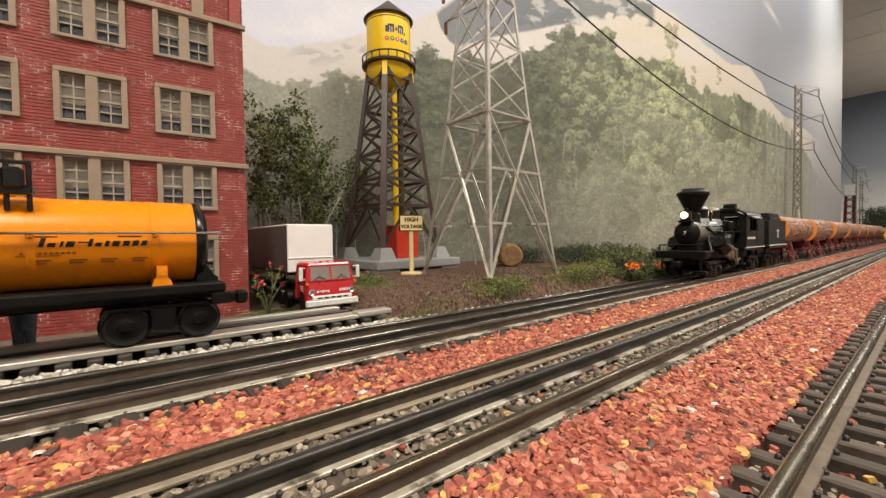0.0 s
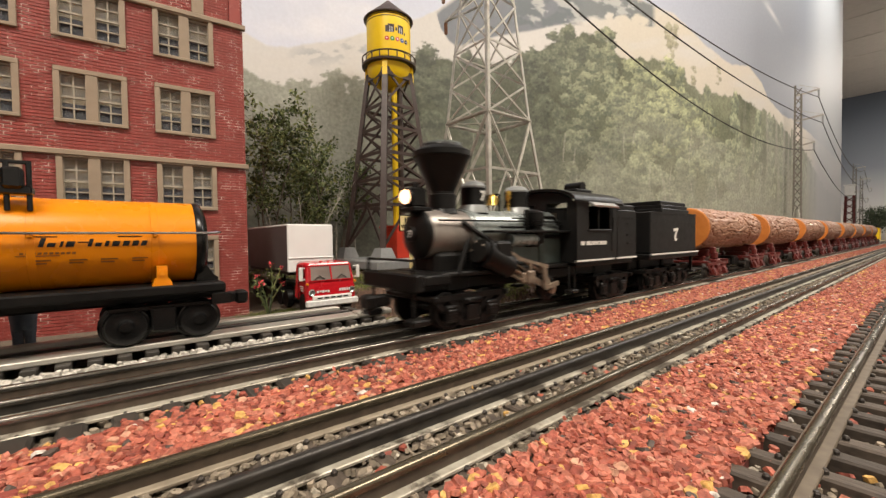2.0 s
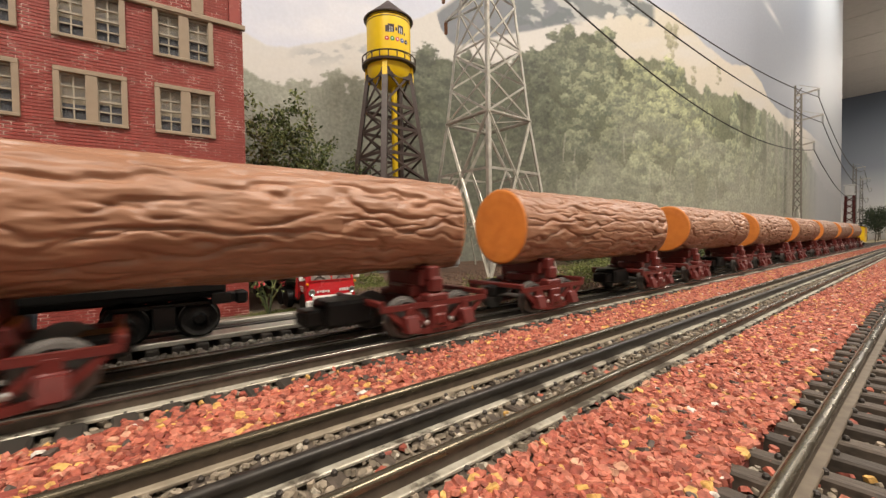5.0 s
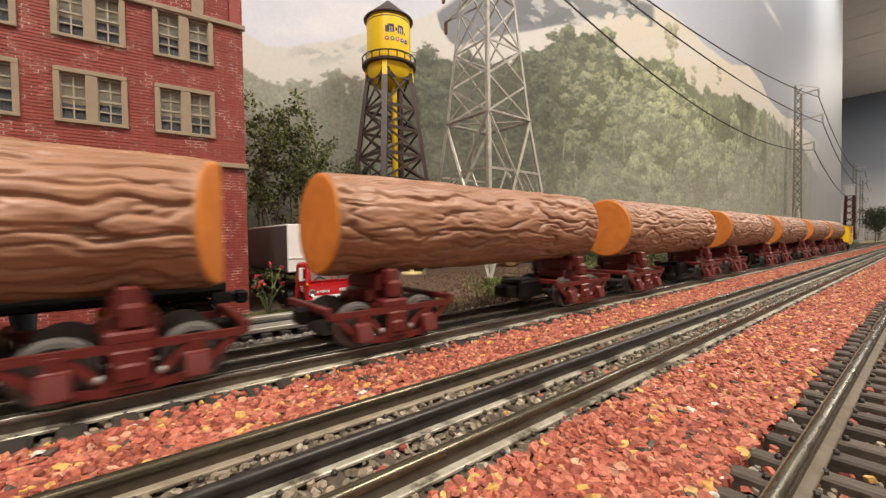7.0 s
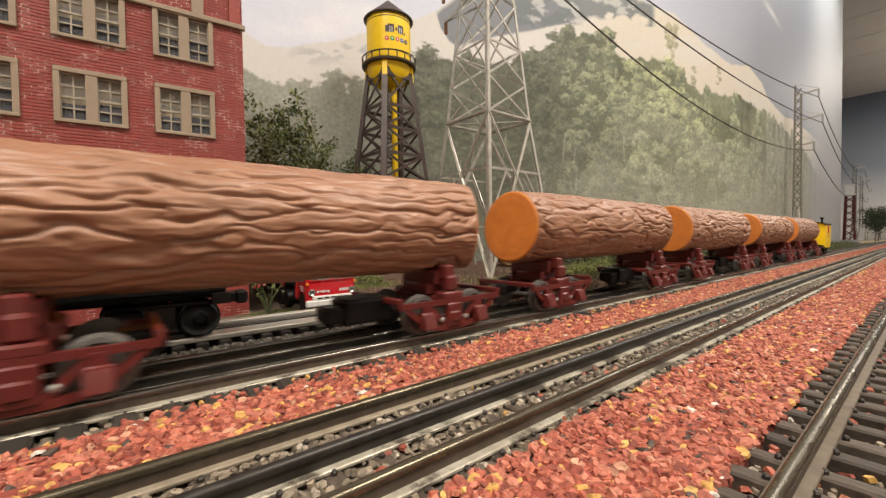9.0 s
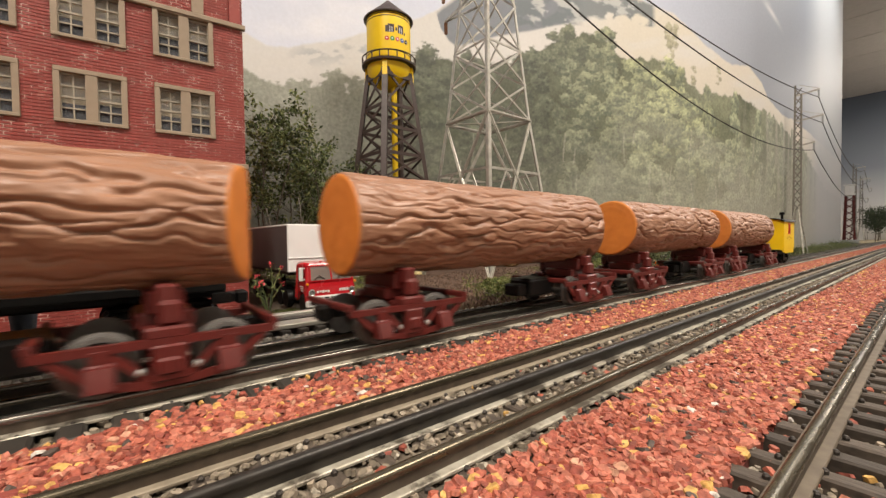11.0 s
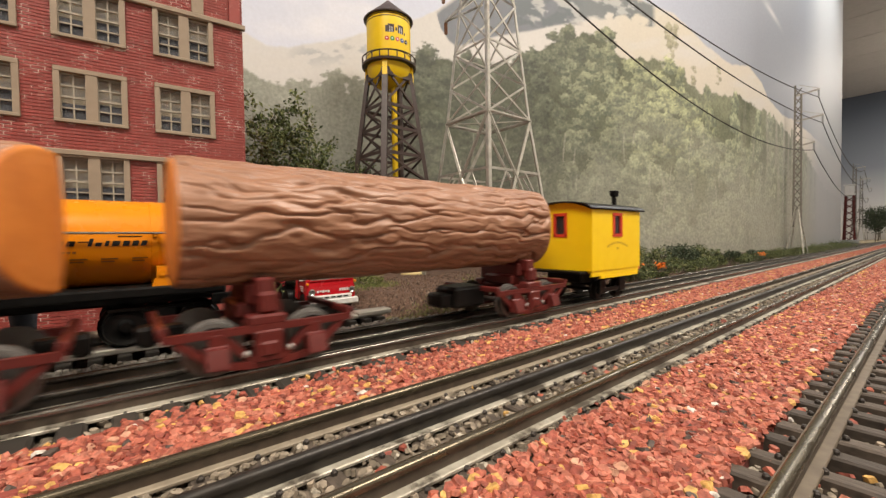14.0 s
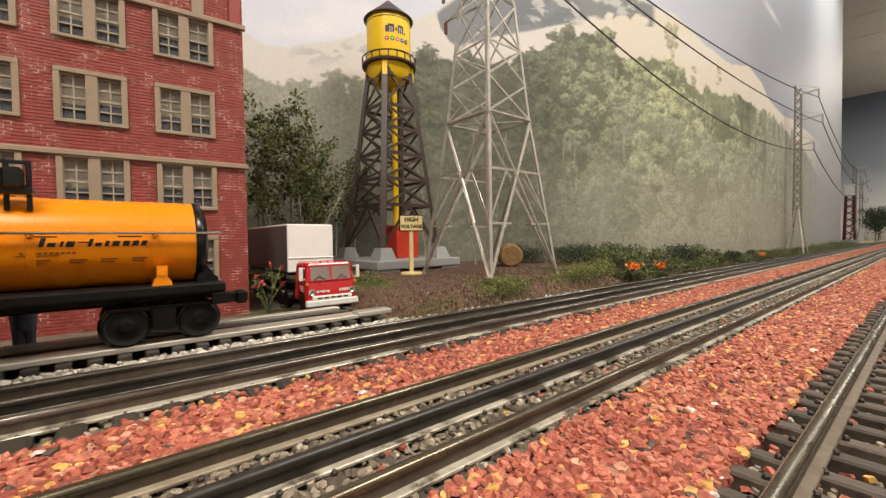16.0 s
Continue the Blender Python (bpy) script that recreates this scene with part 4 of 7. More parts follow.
def log_mesh(seed):
    """A moulded log: wavy bark ridges along it, sawn ends with a sloping rim; x from 0 to its length."""
    nx, na, length, radius = 330, 300, 196.0, 22.0
    x = np.concatenate([[0, 0.25, 0.7, 1.3, 2.0], np.linspace(3.0, length - 3.0, nx - 10), [length - 2.0, length - 1.3, length - 0.7, length - 0.25, length]])
    a = np.arange(na) / na
    X, A = np.meshgrid(x, a, indexing="ij")

    def furrows(lanes, k, width):
        """Wavy cracks along the log that part and join."""
        warp = 2.6 * (layered(X / 36, A * 10, seed + k, 3, 10) - 0.5) + 1.0 * (layered(X / 13, A * 22, seed + k + 7, 2, 22) - 0.5)
        t = A * lanes + warp
        d = np.abs(t - np.round(t))
        gap = np.clip((layered(X / 30, (np.round(t) % lanes) * 1.0 + 0.37, seed + k + 3, 2) - 0.36) * 5, 0, 1)
        return np.exp(-(d / width) ** 2) * gap, d
    deep, plate = furrows(17, 50, 0.11)
    slim, _ = furrows(23, 90, 0.10)
    swell = layered(X / 30, A * 12, seed + 9, 2, 12)
    fine = layered(X / 8, A * 80, seed + 23, 3, 80)
    whole = np.clip(np.minimum(X, length - X) / 2.2, 0, 1)             # the sawn rims stay even
    R = radius + whole * (1.3 * (swell - 0.5) - 1.45 * deep - 0.8 * slim + 0.9 * (plate - 0.25) + 0.8 * (fine - 0.5)) - 0.6 * (1 - np.sqrt(np.clip(whole * 1.6, 0, 1)))
    R *= 1 + 0.035 * np.sin(2 * math.pi * A * 2 + seed)
    side = R * np.cos(2 * math.pi * A)                     # across the log; the camera's side is negative
    X = X * (length - np.clip(3.0 - side, 0, None) * CUT_SLOPE) / length
    v = np.stack([X, R * np.cos(2 * math.pi * A), R * np.sin(2 * math.pi * A)], -1).reshape(-1, 3)
    i = (np.arange(nx - 1)[:, None] * na + np.arange(na)[None]).ravel()
    j = (np.arange(nx - 1)[:, None] * na + (np.arange(na)[None] + 1) % na).ravel()
    g = Geo()
    g.v, g.f = [tuple(p) for p in v], [tuple(q) for q in np.stack([i, i + na, j + na, j], -1)]
    bark = g.mesh("log", BARK, sharp=0, fix=False)
    bark.shade_smooth()
    ends = []
    for at, side in ((0, -1), (nx - 1, 1)):
        rim = v.reshape(nx, na, 3)[at]
        e, n = Geo(), na
        rings = [(1.0, 0.0), (0.985, 0.5), (0.95, 0.8), (0.90, 0.9), (0.84, 0.8), (0.80, 1.1), (0.74, 1.0), (0.66, 1.2), (0.6, 1.0), (0.5, 1.3), (0.42, 1.1), (0.3, 1.3), (0.2, 1.1), (0.05, 1.3)]
        vv = []
        for shrink, out in rings:
            for i, p in enumerate(rim):
                true, even = math.hypot(p[1], p[2]), radius
                q = shrink * (even + (true - even) * shrink ** 4) / true
                x = 0.0 if side < 0 else length - max(3.0 - p[1] * q, 0) * CUT_SLOPE
                vv.append((x + side * out, p[1] * q, p[2] * q))
        ff = [(r * n + k, r * n + (k + 1) % n, (r + 1) * n + (k + 1) % n, (r + 1) * n + k) for r in range(len(rings) - 1) for k in range(n)]
        e.add(vv, ff + [tuple(range((len(rings) - 1) * n, len(rings) * n))])
        ends.append(e.mesh("cut_end", CUT, sharp=40))
    return bark, ends


CUT_SLOPE = 0.46                     # the rear end is sawn off askew


def log_car(front, seed):
    car = thing("log_car", pose(front, CENTRE, 0), "skeleton log car with one huge bark-covered log on red trucks", "train car", "log cars of the train")
    bark, ends = log_mesh(seed)
    log = part("log", bark, BARK, car, "brown bark log")
    log.matrix_basis = pose(0, 0, 0.0502)
    for e in ends:
        part("cut_end", e, CUT, log, "orange sawn log end")
    for cx in (24.8, 168.6):
        log_truck(car, cx)
        part("bunk", Geo().box(cx - 3, cx + 3, -19, 19, 24, 31, 0.8), OXIDE, car, "log bunk")
    part("draft_gear", Geo().box(120, 142, -9, 9, 7, 18, 1.5).box(112, 122, -6, 6, 8, 15, 1), SOOT, car, "black draft gear box")
    part("draft_gear", Geo().box(44, 58, -7, 7, 8, 16, 1.5), SOOT, car)
    coupler(car, 3, 13, -1)
    coupler(car, 190, 13, 1)
    TRAIN.append((car, front, 8.6))
    return car


first_cars = [log_car(0.806, 3), log_car(0.806 + 0.2325, 11)]
for n in range(2, 8):
    at = 0.806 + 0.2325 * n - (0.0092 if n == 7 else 0.0018 if n == 6 else 0.0)          # the last cars are coupled closer
    c = copy_thing(first_cars[n % 2], pose(at, CENTRE, 0))
    TRAIN.append((c, at, 8.6))


def lettering(text, size, mat, parent, m, thick=0.1):
    cu = bpy.data.curves.new("lettering", "FONT")
    cu.offset = size * MM * 0.035
    cu.body, cu.size, cu.extrude, cu.align_x, cu.align_y = text, size * MM, thick * MM, "CENTER", "CENTER"
    ob = bpy.data.objects.new("lettering", cu)
    scene.collection.objects.link(ob)
    me = bpy.data.meshes.new_from_object(ob.evaluated_get(bpy.context.evaluated_depsgraph_get()))
    bpy.data.objects.remove(ob)
    me.materials.clear()
    me.materials.append(mat)
    lab = part("lettering", me, mat, parent)
    lab.matrix_basis = m
    return lab


def arch_roof(g, x0, x1, half, z_eave, rise, thick=1.6, n=12):
    top = [(half * math.sin(math.pi / 2 * (k / n * 2 - 1)), z_eave + rise * math.cos(math.pi / 2 * (k / n * 2 - 1))) for k in range(n + 1)]
    low = [(y * 0.985, z - thick) for y, z in top]
    v = [(x, y, z) for x in (x0, x1) for row in (top, low) for y, z in row]
    m, f = n + 1, []
    for k in range(n):
        a, b = k, k + 1
        f += [(a, b, 2 * m + b, 2 * m + a), (m + b, m + a, 3 * m + a, 3 * m + b), (b, a, m + a, m + b), (2 * m + a, 2 * m + b, 3 * m + b, 3 * m + a)]
    f += [(0, 2 * m, 3 * m, m), (n, m + n, 3 * m + n, 2 * m + n)]
    return g.add(v, f)


def locomotive():
    front = 0.4474
    lo = thing("steam_locomotive", pose(front, CENTRE, 0), "black geared logging steam locomotive with a diamond stack", "locomotive")
    part("frame", Geo().box(3, 189, -9, 9, 17, 24, 1).box(118, 191, -24, 24, 24.5, 28.5, 0.8).box(14, 116, -20, 20, 25, 27.5, 0.6), SOOT, lo)
    part("boiler_saddle", Geo().box(18, 40, -11, 11, 25, 37, 2).box(40, 70, -10, 10, 24, 36, 2), SOOT, lo, "dark saddle under the boiler")
    pilot = part("pilot_beam", Geo().box(-4, 1, -24, 24, 20, 28, 0.8).box(1, 18, -22, 22, 22, 27, 0.8), SOOT, lo)
    g = Geo()
    for s in (-1, 1):
        g.tube((-2.5, s * 20, 28), (-2.5, s * 20, 34), 0.7, n=6)
        g.box(-5, 4, s * 20 - 4, s * 20 + 4, 5, 8, 0.6).tube((-1, s * 18, 8), (-1, s * 18, 21), 0.9, n=6)
    part("grab_rail", g.line([(-2.5, -20, 34), (-2.5, 20, 34)], 0.6), SOOT, pilot)
    boiler = part("boiler", Geo().lathe((0, 0, 46.5), [(12.6, 42), (13.0, 43), (13.0, 78), (13.5, 79), (13.5, 82), (13.0, 83), (14.2, 100), (14.2, 116)], n=36, axis="x"), GRAPHITE, lo, "graphite grey boiler")
    part("smokebox", Geo().lathe((0, 0, 46.0), [(4, 13.4), (10.6, 14.2), (12.4, 15.2), (12.8, 16.7), (12.6, 42)], n=36, axis="x"), SMOKEBOX, boiler, "dull brown-grey smokebox")
    part("smokebox_door", Geo().lathe((0, 0, 46.0), [(2.0, 10.8), (6, 11.6), (9.0, 12.8), (11.6, 13.6), (12.4, 14.6), (12.5, 15.4)], n=28, axis="x"), SOOT, boiler)
    part("number_plate", Geo().lathe((0, 0, 46.0), [(3.2, 9.9), (3.7, 9.8), (3.8, 11.2)], n=20, axis="x"), SOOT, boiler, "round black number plate")
    lettering("7", 4.6, WHITE, boiler, pose(9.75 * MM, 0, 0.046, rx=90, rz=-90))
    for x in (43, 80, 98):
        part("boiler_band", Geo().lathe((0, 0, 46.5), [(13.1 + (x > 90) * 1.2, x), (13.6 + (x > 90) * 1.0, x + 0.3), (13.6 + (x > 90) * 1.0, x + 1.3), (13.1 + (x > 90) * 1.2, x + 1.6)], n=36, axis="x"), GRAPHITE, boiler)
    part("firebox", Geo().box(96, 116, -15, 15, 26, 48, 2).box(70, 96, -13, 13, 27, 40, 1.5), GREENGREY, lo, "green-grey firebox sheets")
    stack = part("smokestack", Geo().lathe((31.0, 0, 0), [(8.2, 56.5), (7.4, 58.5), (7.2, 59), (7.2, 66.4), (6.4, 67), (6.4, 68), (14.6, 85.6), (15.4, 86), (15.4, 88.6), (14.6, 89.4), (10.6, 91.4), (10.0, 93.0), (9.2, 93.0), (8.6, 91)], n=40), SOOT, lo, "black diamond smokestack", sharp=20)
    part("stack_ring", Geo().lathe((31.0, 0, 0), [(10.2, 92.2), (10.3, 93.2), (9.0, 93.4), (8.8, 92.4)], n=32), GRAPHITE, stack, "dull metal ring")
    lamp = part("headlamp", Geo().box(5, 14, -4.4, 4.4, 59.5, 69, 0.8).lathe((5, 0, 64.4), [(4.0, -1.4), (4.3, -1.2), (4.3, 1.5)], n=20, axis="x").box(4, 16, -6, 6, 57, 59.5, 0.6).lathe((9.5, 0, 69), [(2.2, 0), (2.2, 2), (1, 3)], n=12), SOOT, lo)
    lamp.matrix_basis = pose(4.0 * MM, 0, 0)
    part("lens", Geo().lathe((3.4, 0, 64.4), [(0.3, -2.4), (1.6, -2.1), (2.8, -1.4), (3.5, -0.3), (3.7, 0.6)], n=20, axis="x"), LAMP_GLOW, lamp, "lit warm headlamp lens")
    part("lamp_bracket", Geo().bar((14, -3, 57), (22, -6, 54), 1.6, 1.6).bar((14, 3, 57), (22, 6, 54), 1.6, 1.6), SOOT, lo)
    for x in (53.2, 90):
        dome = part("dome", Geo().lathe((x, 0, 0), [(8.6, 57), (7.4, 60.5), (7.2, 61.5), (7.2, 71.0), (7.2, 72), (5, 74.2), (2, 75)], n=28), SOOT, lo, "black dome")
        part("dome_band", Geo().lathe((x, 0, 0), [(8.9, 57.5), (8.2, 60.2), (7.5, 61.6), (7.4, 62)], n=28), DULL, dome)
        part("dome_cap", Geo().lathe((x, 0, 0), [(7.4, 71.4), (7.5, 72.4), (5.4, 74.6), (1.5, 75.6)], n=28), DULL, dome)
        if x == 53.2:
            lettering("7", 7.5, WHITE, dome, pose(0.0532, -0.0076, 0.0665, rx=90))
    bell = part("bell", Geo().lathe((69.4, 0, 0), [(4.1, 62.8), (3.4, 64.2), (2.7, 67), (1.8, 68.8), (0.6, 69.6)], n=20), BRASS, lo, "polished brass bell")
    part("bell_yoke", Geo().bar((69.4, -4.6, 59), (69.4, -4.6, 68.5), 1, 1.4).bar((69.4, 4.6, 59), (69.4, 4.6, 68.5), 1, 1.4).bar((69.4, -4.6, 68.8), (69.4, 4.6, 68.8), 1, 1), SOOT, bell)
    part("whistle", Geo().lathe((80.5, -2, 0), [(0.9, 59), (0.9, 66), (1.6, 67), (1.6, 71), (0.6, 72)], n=12), BRASS, lo, "brass whistle")
    # near and far running gear: slanting cylinders, rods, crank discs, air pump, tanks and pipes
    for s in (-1, 1):
        cyl = part("cylinder", Geo().tube((40, s * 21, 36), (58, s * 21, 28.4), 6.6, n=20).box(44, 56, s * 21 - 6, s * 21 + 6, 33, 42, 1.4).tube((39, s * 21, 36.4), (41.5, s * 21, 35.4), 7.4, n=20), SOOT, lo, "slanting dark steam cylinder")
        part("piston_rod", Geo().tube((58, s * 21, 28.4), (74, s * 21, 21.6), 1.1, n=8).box(68, 77, s * 21 - 2.4, s * 21 + 2.4, 18.5, 24.5, 0.7), ROD, cyl)
        for a, b, w, hh in (((58, s * 21, 31.8), (80, s * 21, 22.4), 2, 1.2), ((58, s * 21, 25), (80, s * 21, 15.8), 2, 1.2), ((58, s * 23, 36), (84, s * 23, 24), 1.2, 1.6)):
            part("guide_bar", Geo().bar(a, b, w, hh), ROD, cyl)
        part("cylinder_head", Geo().tube((36.4, s * 21, 37.5), (39.4, s * 21, 36.3), 6.0, n=20), SOOT, cyl)
        for k in range(5):
            a = k * 1.2566
            part("stud", Geo().lathe((36.2, s * 21 + 4.6 * math.cos(a), 37.5 + 4.6 * math.sin(a)), [(0.6, -0.5), (0.6, 0.4)], n=6, axis="x"), ROD, cyl)
        part("crosshead", Geo().box(70, 76, s * 24 - 1.6, s * 24 + 1.6, 18.6, 25.4, 0.6), ROD, cyl)
        part("link", Geo().bar((84, s * 25, 27), (86, s * 25, 14), 1.4, 3.0).bar((86, s * 25, 15), (97, s * 25, 17), 1.4, 2.2), ROD, lo)
        part("main_rod", Geo().bar((74, s * 22.5, 21.6), (94, s * 22.5, 13.5), 1.6, 3.4), ROD, lo, "worn main rod")
        part("crank_disc", Geo().lathe((92, s * 19.5, 14.5), [(7, -2 * s), (7.4, -s), (7.4, 1.4 * s), (5.6, 2.0 * s), (5.2, 1.2 * s), (2.6, 1.2 * s), (2.4, 3.0 * s), (0.5, 3.2 * s)], n=28, axis="y"), SOOT, lo)
        part("crank_pin", Geo().lathe((94, s * 22.5, 13.5), [(3.0, -1.4 * s), (3.0, 1.4 * s), (1.4, 1.8 * s)], n=14, axis="y"), ROD, lo)
        part("valve_gear", Geo().bar((60, s * 24.5, 33), (88, s * 24.5, 27), 1.2, 1.8).bar((72, s * 24.5, 30.4), (74, s * 24.5, 20), 1.0, 1.6).bar((82, s * 24, 28), (92, s * 24, 15), 1.0, 1.8), ROD, lo)
        part("frame_strut", Geo().bar((24, s * 20, 26), (40, s * 11, 45), 1.8, 1.8).bar((60, s * 20, 26), (66, s * 12, 44), 1.8, 1.8), SOOT, lo)
        part("handrail", Geo().line([(18, s * 13.2, 52.6), (60, s * 14, 53), (84, s * 14.6, 53), (114, s * 15.6, 53)], 0.5), SOOT, lo)
        part("air_tank", Geo().tube((64, s * 17, 42.5), (86, s * 17, 42.5), 3.6, n=16), GRAPHITE, lo, "small grey air tank")
        part("running_board", Geo().box(46, 114, s * 18 - 4.5, s * 18 + 4.5, 46.4, 47.6, 0.3), SOOT, lo)
        part("step", Geo().box(112, 120, s * 22 - 3, s * 22 + 3, 9, 11, 0.4).bar((113, s * 22, 10), (113, s * 22, 26), 1.2, 1.2).bar((119, s * 22, 10), (119, s * 22, 26), 1.2, 1.2), SOOT, lo)
    part("air_pump", Geo().lathe((88, -16.5, 0), [(4.2, 40), (4.6, 41), (4.6, 48), (3, 48.6), (3, 50), (4.6, 50.6), (4.6, 58), (3.4, 59)], n=20).box(82, 94, -15, -12, 38, 60, 0.6), SOOT, lo, "ribbed air pump")
    for k in range(6):
        part("pump_rib", Geo().lathe((88, -16.5, 0), [(5.1, 41.2 + k * 1.2 + (k > 2) * 6), (5.1, 41.7 + k * 1.2 + (k > 2) * 6)], n=20), SOOT, lo)
    for run, thick in (([(96, -15.5, 56), (106, -15.8, 56), (110, -15.8, 51), (114, -16, 51)], 0.7), ([(34, -12, 52), (44, -16, 45), (48, -20, 41)], 1.4), ([(60, -14.2, 49.6), (82, -14.6, 49.6), (88, -15, 44)], 0.6),
                       ([(70, -13.8, 54.5), (92, -14.2, 55), (112, -15, 55)], 0.5), ([(98, -16, 44), (112, -16.4, 44)], 1.1)):
        part("pipe", Geo().line(run, thick), SOOT, lo)
    c = part("cab", Geo().box(114, 162, -25, 25, 27.6, 28.6), BLACK, lo, "black cab", sharp=0)
    for a, b in ((-27, -25), (25, 27)):
        part("side_wall", Geo().box(114, 162, a, b, 28.5, 48).box(114, 127, a, b, 48, 66).box(153, 162, a, b, 48, 66).box(127, 153, a, b, 64.2, 66), BLACK, c, sharp=0)
    part("front_wall", Geo().box(114, 115.4, -25, 25, 28.5, 54).box(114, 115.4, -5, 5, 54, 65).box(114, 115.4, -25, -20, 54, 65).box(114, 115.4, 20, 25, 54, 65).prism([(-25, 65), (25, 65), (17, 70.4), (8, 72.6), (-8, 72.6), (-17, 70.4)], 114, 115.4, "x"), BLACK, c, sharp=0)
    part("backhead", Geo().box(116, 140, -17, 17, 28.5, 62, 1.2), SOOT, c, "sooty boiler end inside the cab")
    part("inner_partition", Geo().box(122, 160, 19.5, 20.5, 28.6, 66), SOOT, c, sharp=0)
    part("rear_wall", Geo().box(160.6, 162, -25, 25, 28.5, 60), BLACK, c, sharp=0)
    part("cab_roof", arch_roof(Geo(), 110, 168, 28.6, 65.8, 9.0), SOOT, c)
    part("roof_vent", Geo().box(142, 162, -9, 9, 73.8, 77.0, 0.8).tube((154, -6.5, 79), (154, 6.5, 79), 3.6, n=16), SOOT, c)
    part("window_shade", Geo().prism([(-32.0, 62.2), (-27, 65.2), (-27, 66.4), (-32.4, 63.2)], 125, 155, "x"), SILVER, c, "pale window hood")
    part("window_sill", Geo().box(126, 154, -28, -25, 47, 48.4, 0.3), BLACK, c)
    part("window_post", Geo().box(139.4, 140.4, -26.4, -25.4, 48.4, 63.5), BLACK, c)
    part("door_panel", Geo().box(155, 161, -27.4, -27, 34, 63, 0.15).box(156, 157, -27.9, -27.4, 47, 56), BLACK, c)
    bars = Geo()
    for k, w in enumerate((3.2, 1.2, 3.4, 2.4, 2.6, 2.6, 2.4, 2.8, 2.6, 2.8)):
        bars.box(118.5 + 3.05 * k, 118.5 + 3.05 * k + w * 0.85, -27.12, -27, 38.4, 40.8)
    part("lettering", bars, WHITE, c, "small white lettering, unreadable")
    for x0, x1 in ((114, 158.5), (162, 190.5)):
        part("stripe", Geo().box(x0, x1, -27.3, -25, 28.2, 29.3), WHITE, c, "white sill stripe")
        part("stripe", Geo().box(x0, x1, 25, 27.3, 28.2, 29.3), WHITE, c)
    bunker = part("bunker", Geo().box(163.2, 191, -26.6, 26.6, 28.5, 62, 0.6).box(163.2, 191, -25, 25, 62, 66, 0.8), BLACK, lo, "black fuel bunker")
    for z in (38, 44, 52):
        part("latch", Geo().box(177, 184, -27.2, -26.6, z, z + 0.9), SOOT, bunker)
    part("panel_seam", Geo().box(165, 190, -27.0, -26.6, 56.2, 57.0), SOOT, bunker)
    part("bunker_filler", Geo().lathe((175, -12, 0), [(3.4, 66), (3.4, 70), (4.0, 70.4), (4.0, 71.4)], n=16), SOOT, bunker)
    part("figurine", Geo().lathe((142, -12, 0), [(4, 40), (5.4, 48), (5.0, 54), (2, 56), (1.6, 56.6), (2.9, 58), (2.9, 60.4), (1.6, 62)], n=14), LEATHER, lo, "small painted driver figurine, plain shape")
    part("gauge_panel", Geo().box(116, 122, -12, 12, 44, 60, 1), ROD, lo)
    for cx in (33, 170):
        archbar_truck(lo, cx, 27, 8.4, SOOT)
    coupler(lo, 190, 13, 1)
    coupler(lo, -3, 15, -1)
    TRAIN.append((lo, front, 8.4))


def tender():
    front = 0.6655
    te = thing("tender", pose(front, CENTRE, 0), "square black tender with a white numeral and stripe", "tender")
    body = part("body", Geo().box(-3, 89, -26, 26, 30, 62.5, 0.7), BLACK, te)
    for a, y, z0, z1 in ((31, 20.5, 62.4, 66.6), (32, 19.6, 66.6, 69.8), (33, 18.4, 69.8, 73.2)):
        part("coal_board", Geo().box(a, 119 - a, -y, y, z0, z1, 0.5), BLACK, body, "stepped black coal board")
    part("rivet_strip", Geo().box(-2, 88, -26.35, -26, 54.8, 55.5).box(-2, 88, -26.4, -26, 61.2, 62.5), BLACK, body)
    part("deck", Geo().box(-6, 92, -27, 27, 25, 29.4, 0.6), SOOT, te)
    for a, b in ((-27.5, -26.8), (26.8, 27.5)):
        part("stripe", Geo().box(-3, 91, a, b, 28.6, 29.8), WHITE, te, "white sill stripe")
    seven = [(-61, 68), (-15, 65), (25, 68), (61, 70), (59, 58), (40, 34), (20, 12), (5, -16), (1, -34), (8, -46), (21, -44), (32, -38), (30, -50), (20, -63), (0, -70), (-20, -68),
             (-37, -54), (-43, -34), (-37, -10), (-21, 12), (3, 30), (15, 38), (-15, 38), (-40, 39), (-53, 28), (-62, 30)]
    part("numeral", Geo().prism([(44.9 + u * 0.08, 44.5 + w * 0.079) for u, w in seven], -26.2, -25.8), WHITE, te, "white old-style numeral seven", sharp=0)
    part("frame", Geo().box(0, 88, -8, 8, 16, 25, 1), SOOT, te)
    archbar_truck(te, 22, 25, 8.2, SOOT)
    archbar_truck(te, 66, 25, 8.2, SOOT)
    for s in (-1, 1):
        part("step", Geo().box(86, 94, s * 22 - 3, s * 22 + 3, 10, 12, 0.4).box(87, 89, s * 22 - 1, s * 22 + 1, 12, 26), SOOT, te)
    coupler(te, 90, 13, 1)
    coupler(te, 0, 13, -1)
    TRAIN.append((te, front, 8.2))


